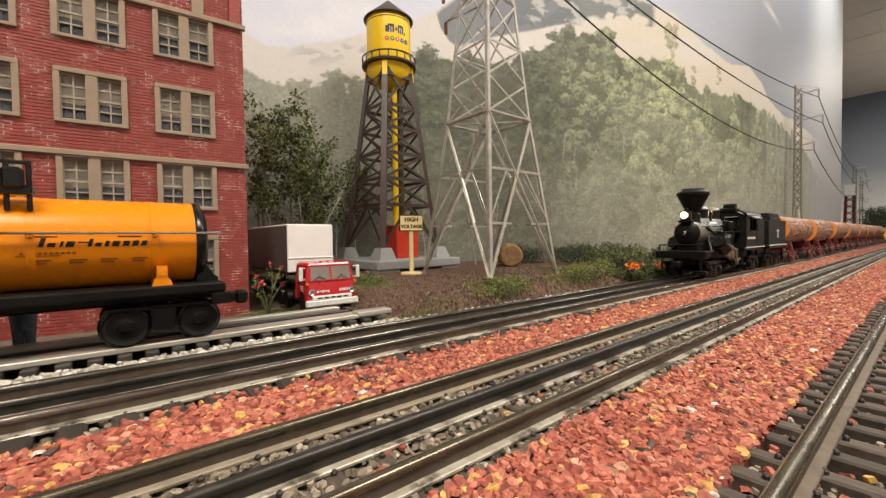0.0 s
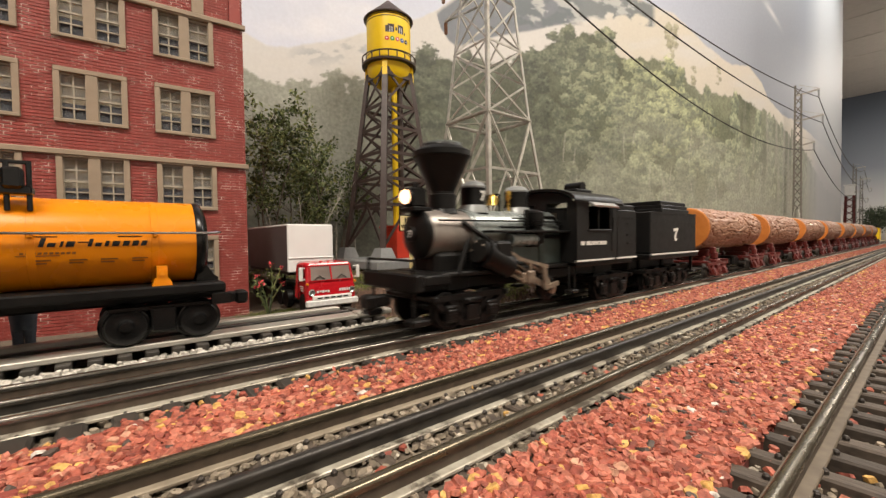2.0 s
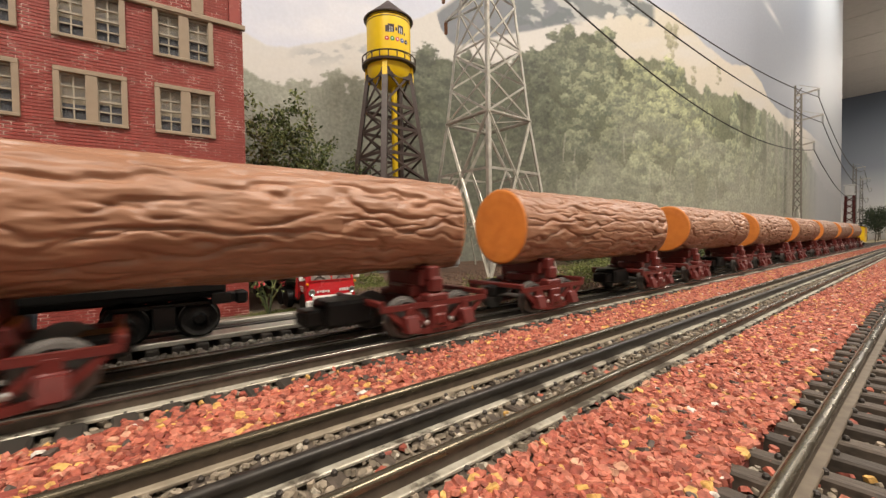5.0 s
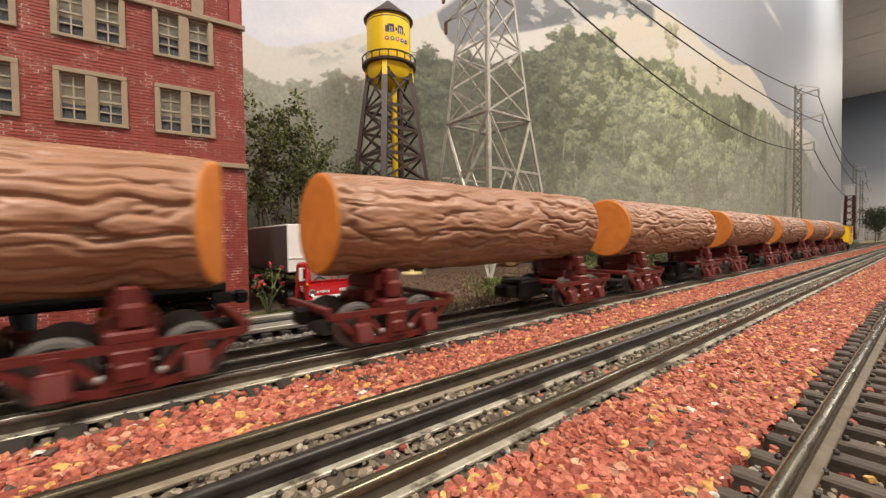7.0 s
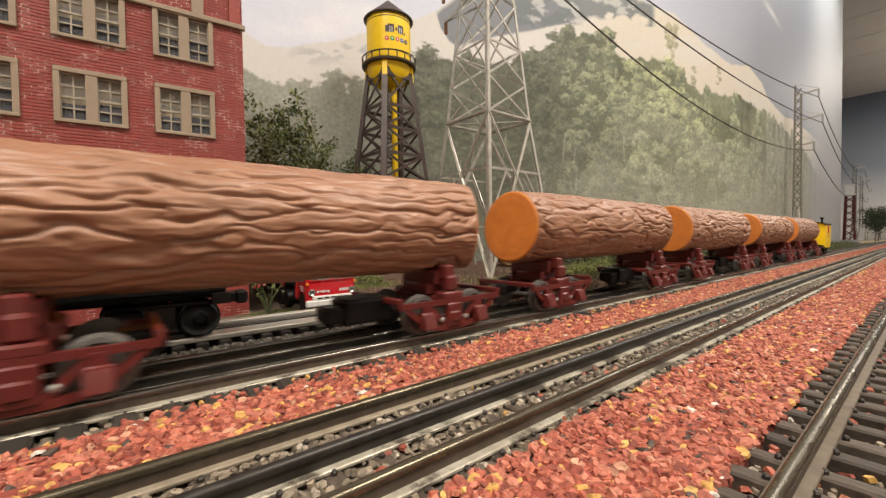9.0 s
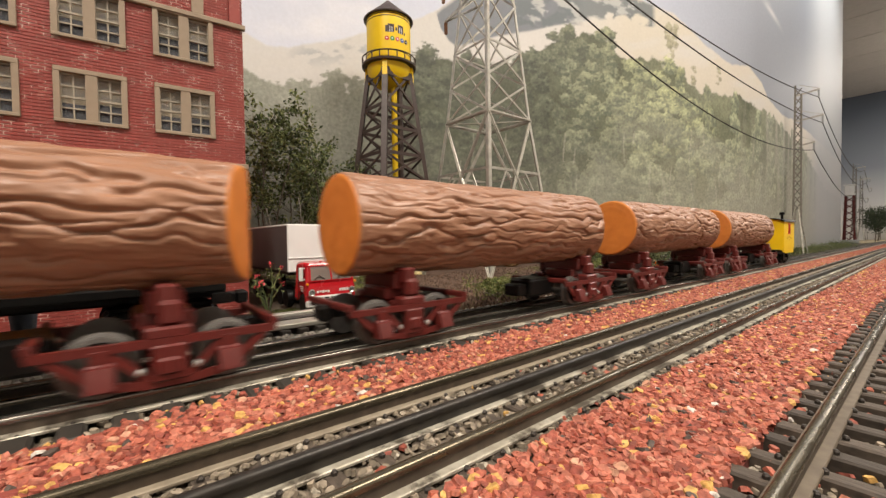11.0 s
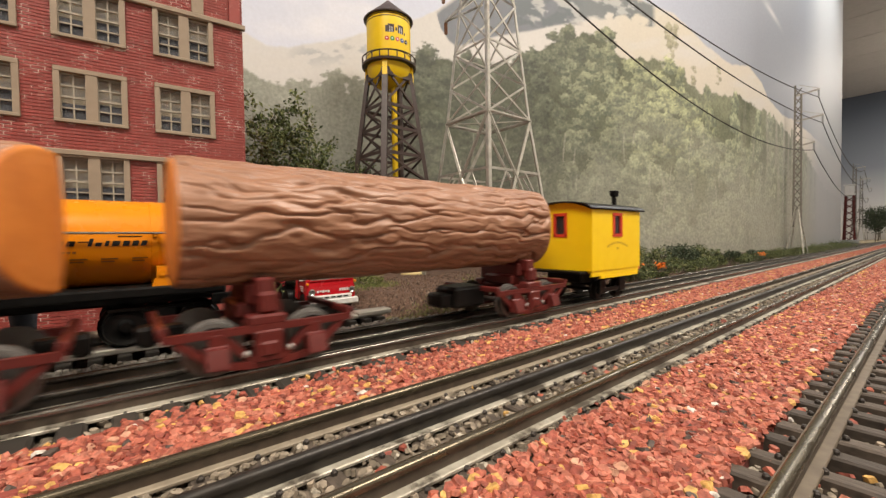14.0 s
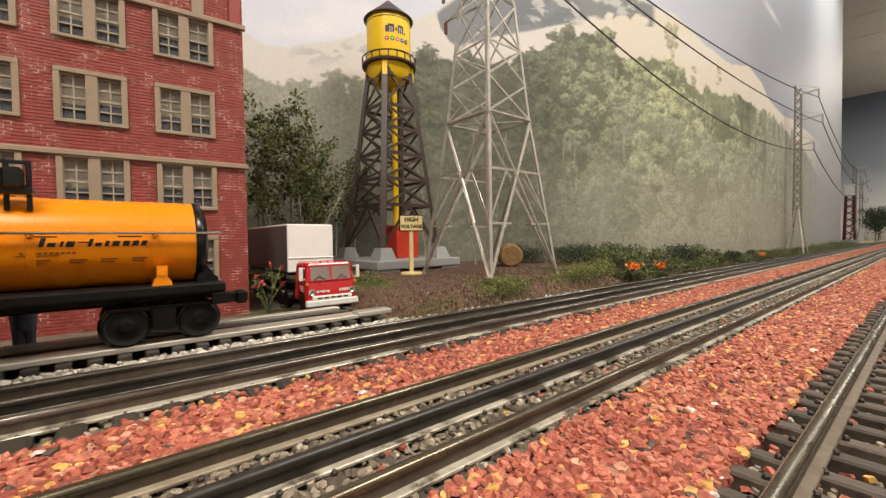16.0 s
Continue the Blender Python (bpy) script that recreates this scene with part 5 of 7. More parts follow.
def caboose():
    front = 2.6485
    ca = thing("caboose", pose(front, CENTRE, 0), "short bright yellow caboose with red window frames", "caboose")
    L, W = 66.0, 24.0
    walls = []
    wx0, wx1, wz0, wz1 = 27.5, 38.0, 45, 58.5
    for s in (-1, 1):
        a, b = (W - 1.2, W) if s > 0 else (-W, -W + 1.2)
        walls.append(("side_wall", Geo().box(0, wx0, a, b, 21, 61.5).box(wx1, L, a, b, 21, 61.5).box(wx0, wx1, a, b, 21, wz0).box(wx0, wx1, a, b, wz1, 61.5)))
    for a, b in ((0, 1.2), (L - 1.2, L)):
        g = Geo().box(a, b, -W + 1.2, -4.5, 21, 61).box(a, b, 4.5, W - 1.2, 21, 61).box(a, b, -4.5, 4.5, 21, 45).box(a, b, -4.5, 4.5, 58.5, 61)
        walls.append(("end_wall", g))
        g.prism([(-W, 61), (W, 61), (W * 0.75, 64), (W * 0.4, 66.3), (0, 67.2), (-W * 0.4, 66.3), (-W * 0.75, 64)], a, b, "x")
    body = part("body", Geo().box(1, L - 1, -W + 1, W - 1, 19.6, 21.2), YELLOW, ca, sharp=0)
    for nm, wg in walls:
        part(nm, wg, YELLOW, body, sharp=0)
    part("skirt", Geo().box(1, 64, -W + 0.4, -W + 1.8, 17.2, 21).box(11, 63, -W + 0.2, -W + 1.6, 15.4, 17.4), YELLOW, body, "stepped lower sill", sharp=0)
    for y in (-W, W):
        fr = Geo()
        for a, b, c, d in ((wx0 - 1.2, wx1 + 1.2, wz1 - 0.6, wz1 + 1.4), (wx0 - 1.2, wx1 + 1.2, wz0 - 1.6, wz0 + 0.6), (wx0 - 1.2, wx0 + 1.2, wz0, wz1), (wx1 - 1.2, wx1 + 1.2, wz0, wz1)):
            fr.box(a, b, y - 0.5, y + 0.5, c, d)
        part("window_frame", fr, RED, body, "red window frame", sharp=0)
        part("pane", Geo().box(wx0 + 1, wx1 - 1, y * 0.97 - 0.2, y * 0.97 + 0.2, wz0, wz1), SMOKED, body, "dark pane").visible_shadow = False
    for x in (0, L):
        fr = Geo()
        for a, b, c, d in ((-5.6, 5.6, 58, 60), (-5.6, 5.6, 43.4, 45.6), (-5.6, -3.6, 44, 59), (3.6, 5.6, 44, 59)):
            fr.box(x - 0.5, x + 0.5, a, b, c, d)
        part("window_frame", fr, RED, body, "red window frame", sharp=0)
        part("pane", Geo().box(x * 0.97 + 0.9, x * 0.97 + 1.2, -4.4, 4.4, 45, 58.5), SMOKED, body, "dark pane")
    part("roof", arch_roof(Geo(), -4, L + 5, W + 1.6, 62.4, 5.4, 0.8), SOOT, ca, "thin black arched roof")
    part("chimney", Geo().tube((51, -12, 64), (51, -12, 74), 1.7, n=12).lathe((51, -12, 0), [(1.7, 73), (3.2, 74), (3.4, 77.4), (1.0, 78)], n=14), SOOT, ca)
    dec = Geo()
    for k in range(11):
        u = k / 10 * 2 - 1
        dec.box(33 + u * 13 - 1.0, 33 + u * 13 + 0.9, -W - 0.08, -W + 0.1, 38.6 - 2.6 * u * u, 40.2 - 2.6 * u * u)
    dec.box(32, 34, -W - 0.08, -W + 0.1, 34.5, 36.3)
    part("lettering", dec, FADED, ca, "faint arched lettering, unreadable")
    part("frame", Geo().box(3, 63, -14, 14, 12, 20.8, 1).box(-6, 72, -20, 20, 19, 20.8, 0.4), SOOT, ca)
    for x in (20, 47):
        wheelset(ca, x, 6.8, SOOT)
        for s in (-1, 1):
            part("axle_box", Geo().box(x - 4, x + 4, s * 19 - 1.6, s * 19 + 1.6, 4, 14, 0.6), SOOT, ca)
    part("brake_beam", Geo().box(24, 43, -20, -18, 5, 8, 0.5), SOOT, ca)
    coupler(ca, -3, 13, -1)
    TRAIN.append((ca, front, 6.8))


locomotive()
tender()
caboose()


# ---- still models on the table ----
ORANGE = material("glossy_orange_paint", (0.70, 0.225, 0.003), 0.27, 0, (0.65, 0.205, 0.003), 60, 0.5, shine=0.4, coat=0.0, rough_vary=0.05)
GLOSS_BLACK = material("glossy_black", (0.006, 0.006, 0.006), 0.22, shine=0.35)
CONCRETE = material("moulded_grey_concrete", (0.30, 0.31, 0.31), 0.7, 0, (0.25, 0.26, 0.26), 200, 0.6, bump=0.1)
BROWN_STEEL = material("brown_tower_steel", (0.050, 0.030, 0.025), 0.45, 0, (0.036, 0.022, 0.018), 200, 0.5)
GALV = material("galvanised_tin", (0.52, 0.505, 0.455), 0.43, 0.6, (0.33, 0.315, 0.27), 140, 0.7, wear=(0.34, 0.27, 0.19), wear_scale=50, wear_at=0.62)
CREAM = material("cream_paint", (0.72, 0.60, 0.30), 0.5, 0, (0.66, 0.54, 0.26), 120, 0.5)
TRUCK_RED = material("glossy_red_paint", (0.42, 0.010, 0.016), 0.25, 0, (0.37, 0.009, 0.014), 100, 0.4, coat=0.3)
TRUCK_WHITE = material("white_plastic", (0.70, 0.69, 0.66), 0.45)
BOX_SILVER = material("white_trailer_skin", (0.74, 0.74, 0.73), 0.42, 0.0, (0.68, 0.68, 0.67), 80, 0.5)
# silver trailer side with its shadow painted in as dark grey
BOX_SIDE_SHADED = material("shaded_trailer_side", (0.060, 0.056, 0.054), 0.40, 0.2, (0.10, 0.094, 0.09), 60, 0.5)
DARK_GLASS = clear("smoked_glass", (0.20, 0.17, 0.15), 0.82, 0.06)
CHROME = material("chrome", (0.75, 0.75, 0.74), 0.12, 0.95)
DENIM = material("painted_grey_blue", (0.10, 0.12, 0.15), 0.7)
AMBER = material("amber_plastic", (0.7, 0.25, 0.01), 0.3)
LOGO = {n: material(n + "_print", c, 0.5) for n, c in (("umber", (0.20, 0.07, 0.006)), ("brown", (0.04, 0.02, 0.015)), ("white", (0.75, 0.75, 0.72)), ("scarlet", (0.6, 0.03, 0.02)), ("green", (0.05, 0.30, 0.05)), ("pink", (0.65, 0.12, 0.12)), ("blue", (0.02, 0.09, 0.40)))}


def wrap_print(rects, radius, at, axis, lift=0.12):
    """Flat marks bent round a cylinder. rects: (u0, u1, w0, w1, slant): u along the arc or length, w across."""
    g = Geo()
    for u0, u1, w0, w1, lean in rects:
        n = 5
        v = []
        for i in range(n + 1):
            f = i / n
            if axis == "x":
                w = w0 + (w1 - w0) * f
                a = w / radius
                for u in (u0, u1):
                    v.append((at[0] + u + lean * (w - w0), at[1] - (radius + lift) * math.cos(a), at[2] + (radius + lift) * math.sin(a)))
            else:
                u = u0 + (u1 - u0) * f
                a = at[3] + u / radius
                for w in (w0, w1):
                    v.append((at[0] + (radius + lift) * math.cos(a), at[1] + (radius + lift) * math.sin(a), at[2] + w))
        g.add(v, [(2 * i, 2 * i + 1, 2 * i + 3, 2 * i + 2) for i in range(n)])
    return g


def tank_car():
    ta = thing("tank_car", pose(-0.045, 0.232, 0), "orange tank car with black ends standing on the siding", "train car")
    ax, R = 43.4, 18.9
    tank = part("tank", Geo().lathe((0, 0, ax), [(R, -75), (R, 73.6)], n=56, axis="x"), ORANGE, ta, "glossy orange tank")
    for s in (-1, 1):
        part("tank_end", Geo().lathe((0, 0, ax), [(R + 0.2, s * 73.4), (R + 0.3, s * 75.2), (R - 0.8, s * 77.0), (15, s * 78.6), (8, s * 79.6), (1, s * 80)], n=48, axis="x"), GLOSS_BLACK, tank, "domed black end")
    for x in (-60, -20, 20, 58):
        part("rivet_band", Geo().lathe((0, 0, ax), [(R, x - 1.3), (R + 0.14, x - 1.2), (R + 0.14, x + 1.2), (R, x + 1.3)], n=56, axis="x"), ORANGE, tank)
    part("dome", Geo().lathe((2, 0, 0), [(14.5, 56), (11.5, 61), (10.6, 64), (10.4, 70), (9, 72.5), (2, 74)], n=32), ORANGE, tank)
    walkway = Geo().box(-12, 16, -15.5, -9.5, 64.5, 66, 0.3)
    for x in (-11, 14, 20):
        walkway.box(x - 0.8, x + 0.8, -15.6, -14.2, 56, 75, 0.3)
    walkway.box(-11, 20, -15.4, -14.4, 73.6, 75, 0.3).box(11, 21, -18, -10, 62, 65.5, 0.6).box(13, 19, -20, -15, 64, 72, 1.0)
    part("platform", walkway, GLOSS_BLACK, ta, "black dome platform and rail")
    part("handrail", Geo().line([(-77, -21.6, 47.6), (78, -21.6, 47.6), (83, -19, 48), (84.4, -10, 48), (84.4, 10, 48), (83, 19, 48), (78, 21.6, 47.6), (-77, 21.6, 47.6)], 0.55), CHROME, ta, "thin bright handrail")
    for x in (-58, -20, 20, 58):
        part("rail_stanchion", Geo().box(x - 0.9, x + 0.9, -21.8, -18.6, 45.8, 48.8, 0.4), ORANGE, ta)
    for x in (-60, 60):
        part("saddle", Geo().prism([(x - 3.6, 25), (x + 3.6, 25), (x + 2.9, 27.4), (x + 1.9, 28.2), (x + 1.9, 33.4), (x - 1.9, 33.4), (x - 1.9, 28.2), (x - 2.9, 27.4)], -22.4, -17.2).lathe((x, -22.6, 30.6), [(1.5, -0.4), (1.5, 0.5), (0.7, 0.6)], n=14, axis="y"), ORANGE, ta, "orange tank saddle with an eye")
    part("frame", Geo().box(-84, 84, -24, 24, 20.6, 25, 0.8).box(-87, 87, -8, 8, 16, 20.8, 1), SOOT, ta, "black underframe")
    for s in (-1, 1):
        part("end_bracket", Geo().prism([(s * 74, 25), (s * 83, 25), (s * 83, 26.5), (s * 81, 28), (s * 78, 33), (s * 75, 33)], -12, 12), GLOSS_BLACK, ta)
        part("step", Geo().box(s * 82 - 4, s * 82 + 4, -24.6, -22.6, 15, 20.2, 0.4), GLOSS_BLACK, ta)
        for q in (-13.2, 13.2):
            wheelset(ta, s * 60.4 + q, 8.4, GLOSS_BLACK)
        for y in (-19.4, 19.4):
            part("truck_side", Geo().box(s * 60.4 - 19, s * 60.4 + 19, y - 1.2, y + 1.2, 14.5, 17, 0.6).box(s * 60.4 - 4.6, s * 60.4 + 4.6, y - 1.6, y + 1.6, 5, 16, 0.8).lathe((s * 60.4 - 13.2, y, 8.6), [(7.4, -0.6), (7.8, 0.2), (7.2, 0.9), (5.8, 0.5), (3, 0.8), (2, 2.0)] if y > 0 else [(7.4, 0.6), (7.8, -0.2), (7.2, -0.9), (5.8, -0.5), (3, -0.8), (2, -2.0)], n=28, axis="y").lathe((s * 60.4 + 13.2, y, 8.6), [(7.4, -0.6), (7.8, 0.2), (7.2, 0.9), (5.8, 0.5), (3, 0.8), (2, 2.0)] if y > 0 else [(7.4, 0.6), (7.8, -0.2), (7.2, -0.9), (5.8, -0.5), (3, -0.8), (2, -2.0)], n=28, axis="y"), GLOSS_BLACK, ta, "black truck side with round wheel covers")
        coupler(ta, s * 84, 15, s)
    # the owner's mark on the tank: plain slanting shapes with a long flourish
    slots = [(22.0, 23.4, 3.4), (24.4, 26.6, 1.5), (27.9, 28.7, 2.1), (29.6, 32.0, 2.1), (36.0, 37.2, 3.0), (38.2, 40.2, 1.4), (41.2, 42.4, 2.1), (43.4, 45.8, 2.1), (46.9, 49.0, 2.1), (50.0, 52.0, 2.1), (53.0, 54.8, 2.1)]
    emblem = part("emblem", wrap_print([(20.8, 27.4, 2.7, 3.1, 0)], R, (0, 0, ax), "x"), GLOSS_BLACK, tank, "dark slanting line mark", sharp=0)
    for a, e, w0, w1, lean in [(33.2, 37.2, 0.5, 0.9, 0), (45.6, 53.4, 2.7, 3.1, 0)] + [(a, e, -1.0, hh - 1.0, 0.3) for a, e, hh in slots]:
        part("mark", wrap_print([(a, e, w0, w1, lean)], R, (0, 0, ax), "x", 0.14), GLOSS_BLACK, emblem, sharp=0)
    small = [(16, 28, -4.6, -4.2, 0)] + [(17 + k * 1.6, 18.1 + k * 1.6, -3.9, -3.0, 0.2) for k in range(10)]
    for u in (20, 30.5, 40, 50):
        small += [(u, u + 5.4, -6.6, -6.0, 0), (u, u + 4.2, -7.8, -7.2, 0)]
    part("lettering", wrap_print(small, R, (0, 0, ax), "x", 0.1), LOGO["umber"], tank, "small print, unreadable", sharp=0)
    return ta


tank_car()

# a grey-blue figurine beside the building, plain shape
fig = Geo().lathe((-2, 0, 0), [(1.8, 0), (2.0, 9), (2.4, 13)], n=10).lathe((2, 0, 0), [(1.8, 0), (2.0, 9), (2.4, 13)], n=10).lathe((0, 0, 0), [(4.2, 12), (4.8, 18), (4.2, 24), (1.6, 26), (2.6, 28), (2.6, 31), (1.2, 33)], n=14)
tagged(part("figurine", fig, DENIM), "small grey-blue figurine standing by the brick wall", "figurine").matrix_basis = pose(-0.0345, 0.268, -0.008)


def delivery_truck():
    tr = thing("delivery_truck", pose(0.1145, 0.262, -0.006), "red cab-over truck with a white box trailer", "truck")
    cab = Geo().prism([(0.6, 6), (0.2, 15), (1.6, 21.5), (4.2, 32.5), (5.6, 34.2), (23, 34.6), (25.4, 32.6), (25.6, 8), (17, 8), (15.2, 13.6), (10.8, 14.6), (6.6, 12.2), (5.4, 6)], -17.8, 17.8, "x")
    cab.v = [(x * (1 - 0.007 * max(0.0, z - 20)), y, z) for x, y, z in cab.v]
    c = part("cab", cab, TRUCK_RED, tr, "red cab")
    soften = c.modifiers.new("rounded", "BEVEL")
    soften.width, soften.segments, soften.limit_method, soften.angle_limit = 2.0 * MM, 3, "ANGLE", radians(50)
    part("windshield", Geo().prism([(1.35, 22.6), (1.75, 22.4), (4.1, 31.8), (3.6, 31.8)], -14.4, -0.5, "x").prism([(1.35, 22.6), (1.75, 22.4), (4.1, 31.8), (3.6, 31.8)], 0.5, 14.4, "x"), DARK_GLASS, c, "dark split windscreen")
    fr = Geo()
    for x in (-15.0, 0, 15.0):
        fr.bar((x, 1.2, 22.4), (x * 0.96, 3.7, 32), 1.0, 0.8, up=(0, 1, 0))
    part("window_frame", fr.bar((-16, 1.3, 22.2), (16, 1.3, 22.2), 0.8, 0.8).bar((-16, 3.8, 32.2), (16, 3.8, 32.2), 0.8, 0.8), TRUCK_RED, c)
    for x in (-9, 7):
        part("wiper", Geo().bar((x - 3.5, 0.8, 23.0), (x + 0.5, 1.6, 25.6), 0.45, 0.45).bar((x + 4.2, 0.8, 23.2), (x + 0.5, 1.6, 25.6), 0.45, 0.45), CHROME, c)
    for s in (-1, 1):
        part("side_window", Geo().box(s * 17.9 - 0.2, s * 17.9 + 0.2, 6, 15, 22.5, 31), DARK_GLASS, c)
        part("headlight", Geo().lathe((s * 14.4, 0.3, 14.6), [(2.3, 0.4), (2.4, -0.5), (1.8, -0.8), (1.4, -0.5)], n=18, axis="y"), CHROME, c, "round chrome headlight")
        part("turn_signal", Geo().box(s * 17.2 - 0.8, s * 17.2 + 0.8, 0.0, 1.6, 19.6, 21.2, 0.3), AMBER, c)
        part("mirror", Geo().box(s * 20.6 - 1.3, s * 20.6 + 1.3, 2.2, 3.2, 22.6, 31.6, 0.4).bar((s * 17.6, 4, 31), (s * 20.6, 3, 31), 0.6, 0.6).bar((s * 17.6, 4, 23.4), (s * 20.6, 3, 23.4), 0.6, 0.6), TRUCK_WHITE, c, "white mirror")
        part("door_seam", Geo().box(s * 17.84 - 0.12, s * 17.84 + 0.12, 15.6, 15.9, 10, 32).box(s * 17.9 - 0.3, s * 17.9 + 0.3, 13, 15, 20.4, 21), GLOSS_BLACK, c)
        marks = Geo()
        for k in range(3):
            marks.box(s * 17.85 - 0.1, s * 17.85 + 0.1, 6.5, 12.5 - k, 18 - k * 1.4, 18.6 - k * 1.4)
        part("door_marks", marks, TRUCK_WHITE, c, "small unreadable marks")
        for y in (11, 46, 60):
            part("wheel", Geo().lathe((s * 14.8, y, 6.4), [(6.4, -2.2), (6.6, -1.6), (6.6, 1.6), (6.2, 2.2), (4.0, 2.2 * s), (3.4, 1.2 * s), (1.0, 1.6 * s)], n=24, axis="x"), SOOT, tr)
    front_marks = Geo()
    for k in range(5):
        front_marks.box(5.2 + k * 1.7, 6.4 + k * 1.7, -0.02, 0.3, 14.4, 16.2)
        front_marks.box(-11 + k * 1.9, -9.6 + k * 1.9, -0.02, 0.3, 14.0 + (k % 2) * 0.5, 15.6)
    part("front_marks", front_marks, TRUCK_WHITE, c, "small silver marks, unreadable")
    part("bumper", Geo().box(-18.6, 18.6, -2.2, 1.6, 5.0, 9.4, 0.7).box(-14, 14, -1.2, 1.4, 9.4, 12.2, 0.5), TRUCK_WHITE, tr, "white bumper with slots")
    for k in range(5):
        part("bumper_slot", Geo().box(-11 + k * 4.6, -7.6 + k * 4.6, -1.5, -1.1, 10.3, 11.1), GLOSS_BLACK, tr)
    part("roof_lamps", Geo().box(-6, -4.6, 6, 8, 34.2, 35.4, 0.3).box(-0.7, 0.7, 6, 8, 34.2, 35.4, 0.3).box(4.6, 6, 6, 8, 34.2, 35.4, 0.3), TRUCK_RED, tr)
    part("chassis", Geo().box(-8, 8, 8, 140, 8, 13, 0.8).box(-15, 15, 30, 36, 6, 14, 1), SOOT, tr)
    part("trailer_side", Geo().box(-17.2, -16.4, 38.6, 152, 26.5, 60.6, 0.2).box(16.4, 17.2, 38.6, 152, 26.5, 60.6, 0.2).box(-17, 17, 151, 152, 26.5, 60.6), BOX_SIDE_SHADED, tr, "trailer side, its shadow put into the dark grey colour")
    part("trailer_front", Geo().box(-17.6, 17.6, 37.4, 39, 26, 61.6, 1.0).box(-17.6, 17.6, 36.8, 39, 36.2, 36.9, 0.2), BOX_SILVER, tr, "white front panel with rounded corners")
    part("trailer_roof", Geo().box(-17.4, 17.4, 38, 152, 60.6, 61.8, 0.4), BOX_SILVER, tr)
    for y in (124, 138):
        for s in (-1, 1):
            part("wheel", Geo().lathe((s * 13.8, y, 6.4), [(6.4, -2.2), (6.6, -1.6), (6.6, 1.6), (6.2, 2.2)], n=20, axis="x"), SOOT, tr)
    part("trailer_bed", Geo().box(-16, 16, 40, 150, 24, 26.4), SOOT, tr)
    part("landing_gear", Geo().box(-12, -9, 70, 73, 4, 24).box(9, 12, 70, 73, 4, 24), SOOT, tr)


delivery_truck()


def water_tower():
    to = thing("water_tower", pose(0.296, 0.476, 0.004, rz=3), "yellow water tank on brown lattice legs and a grey base", "water tower")
    base = part("base", Geo().box(-67, 67, -67, 67, 3, 14, 1.5).box(-65, -34, -65, -34, 0, 4, 0.6).box(34, 65, -65, -34, 0, 4, 0.6).box(-65, -34, 34, 65, 0, 4, 0.6).box(34, 65, 34, 65, 0, 4, 0.6), CONCRETE, to, "moulded grey base slab")
    levels = [(29, 44.5), (84, 38.5), (118, 35.0), (152, 31.6), (186, 28.2), (216, 25.2), (264, 20.6)]
    corner = lambda i, h: Vector(((-h, -h), (h, -h), (h, h), (-h, h))[i]).to_3d()
    for i in range(4):
        d = corner(i, 1)
        foot = part("footing", Geo().add([(d.x * 44.5 + a * u, d.y * 44.5 + b * u, z) for z, u in ((13.5, 12.5), (29, 7.4)) for a, b in ((-1, -1), (1, -1), (1, 1), (-1, 1))],
                                         [(3, 2, 1, 0), (4, 5, 6, 7), (0, 1, 5, 4), (1, 2, 6, 5), (2, 3, 7, 6), (3, 0, 4, 7)]), CONCRETE, to, "tapered grey footing", sharp=20)
        z0, h0 = levels[0]
        z1, h1 = levels[-1]
        part("leg", Geo().bar(d * h0 + Vector((0, 0, z0 - 1)), d * h1 + Vector((0, 0, z1)), 7.4, 5.0, up=(d.x, d.y, 0)), BROWN_STEEL, to, "tapering brown leg")
        e = corner((i + 1) % 4, 1)
        for k, ((za, ha), (zb, hb)) in enumerate(zip(levels, levels[1:])):
            A, B, C, D = d * ha + Vector((0, 0, za)), e * ha + Vector((0, 0, za)), d * hb + Vector((0, 0, zb)), e * hb + Vector((0, 0, zb))
            g = Geo().bar(C, D, 1.6, 4.2)
            if k > 0:
                g.bar(A, D, 1.4, 2.8).bar(B, C, 1.4, 2.8)
            else:
                mid = (C + D) / 2
                g.bar(A, mid, 1.6, 3.4).bar(B, mid, 1.6, 3.4)
                g.lathe(mid, [(5.4, -1), (5.4, 1)], n=14, axis="y" if i % 2 == 0 else "x")
            part("brace", g, BROWN_STEEL, to)
    collar = Geo()
    for a in (-1, 1):
        collar.bar((a * 21.5, -23, 259), (a * 21.5, 23, 259), 4, 10).bar((-23, a * 21.5, 259), (23, a * 21.5, 259), 4, 10)
    part("leg_collar", collar, BROWN_STEEL, to, "brown square collar under the tank")
    part("riser_pipe", Geo().tube((11.5, -8, 14), (11.5, -8, 266), 4.0, n=20), BROWN_STEEL, to, "dark riser pipe")
    part("yellow_pipe", Geo().tube((1.8, -8.3, 50), (1.8, -8.3, 262), 4.0, n=16), YELLOW, to, "bright yellow pipe")
    part("pump_house", Geo().box(-10, 26, -26, 12, 14, 54, 0.8).box(-12, 28, -28, 14, 54, 58, 0.8), RED, to, "red pump house")
    tank = part("tank", Geo().lathe((0, 0, 0), [(10, 244), (20, 250), (27.5, 260), (29.6, 268), (29.6, 338)], n=48), YELLOW, to, "yellow cylindrical tank")
    for z in (285, 329, 332.5):
        part("hoop", Geo().lathe((0, 0, 0), [(29.6, z), (29.95, z + 0.2), (29.95, z + 0.9), (29.6, z + 1.1)], n=48), LOGO["brown"], tank)
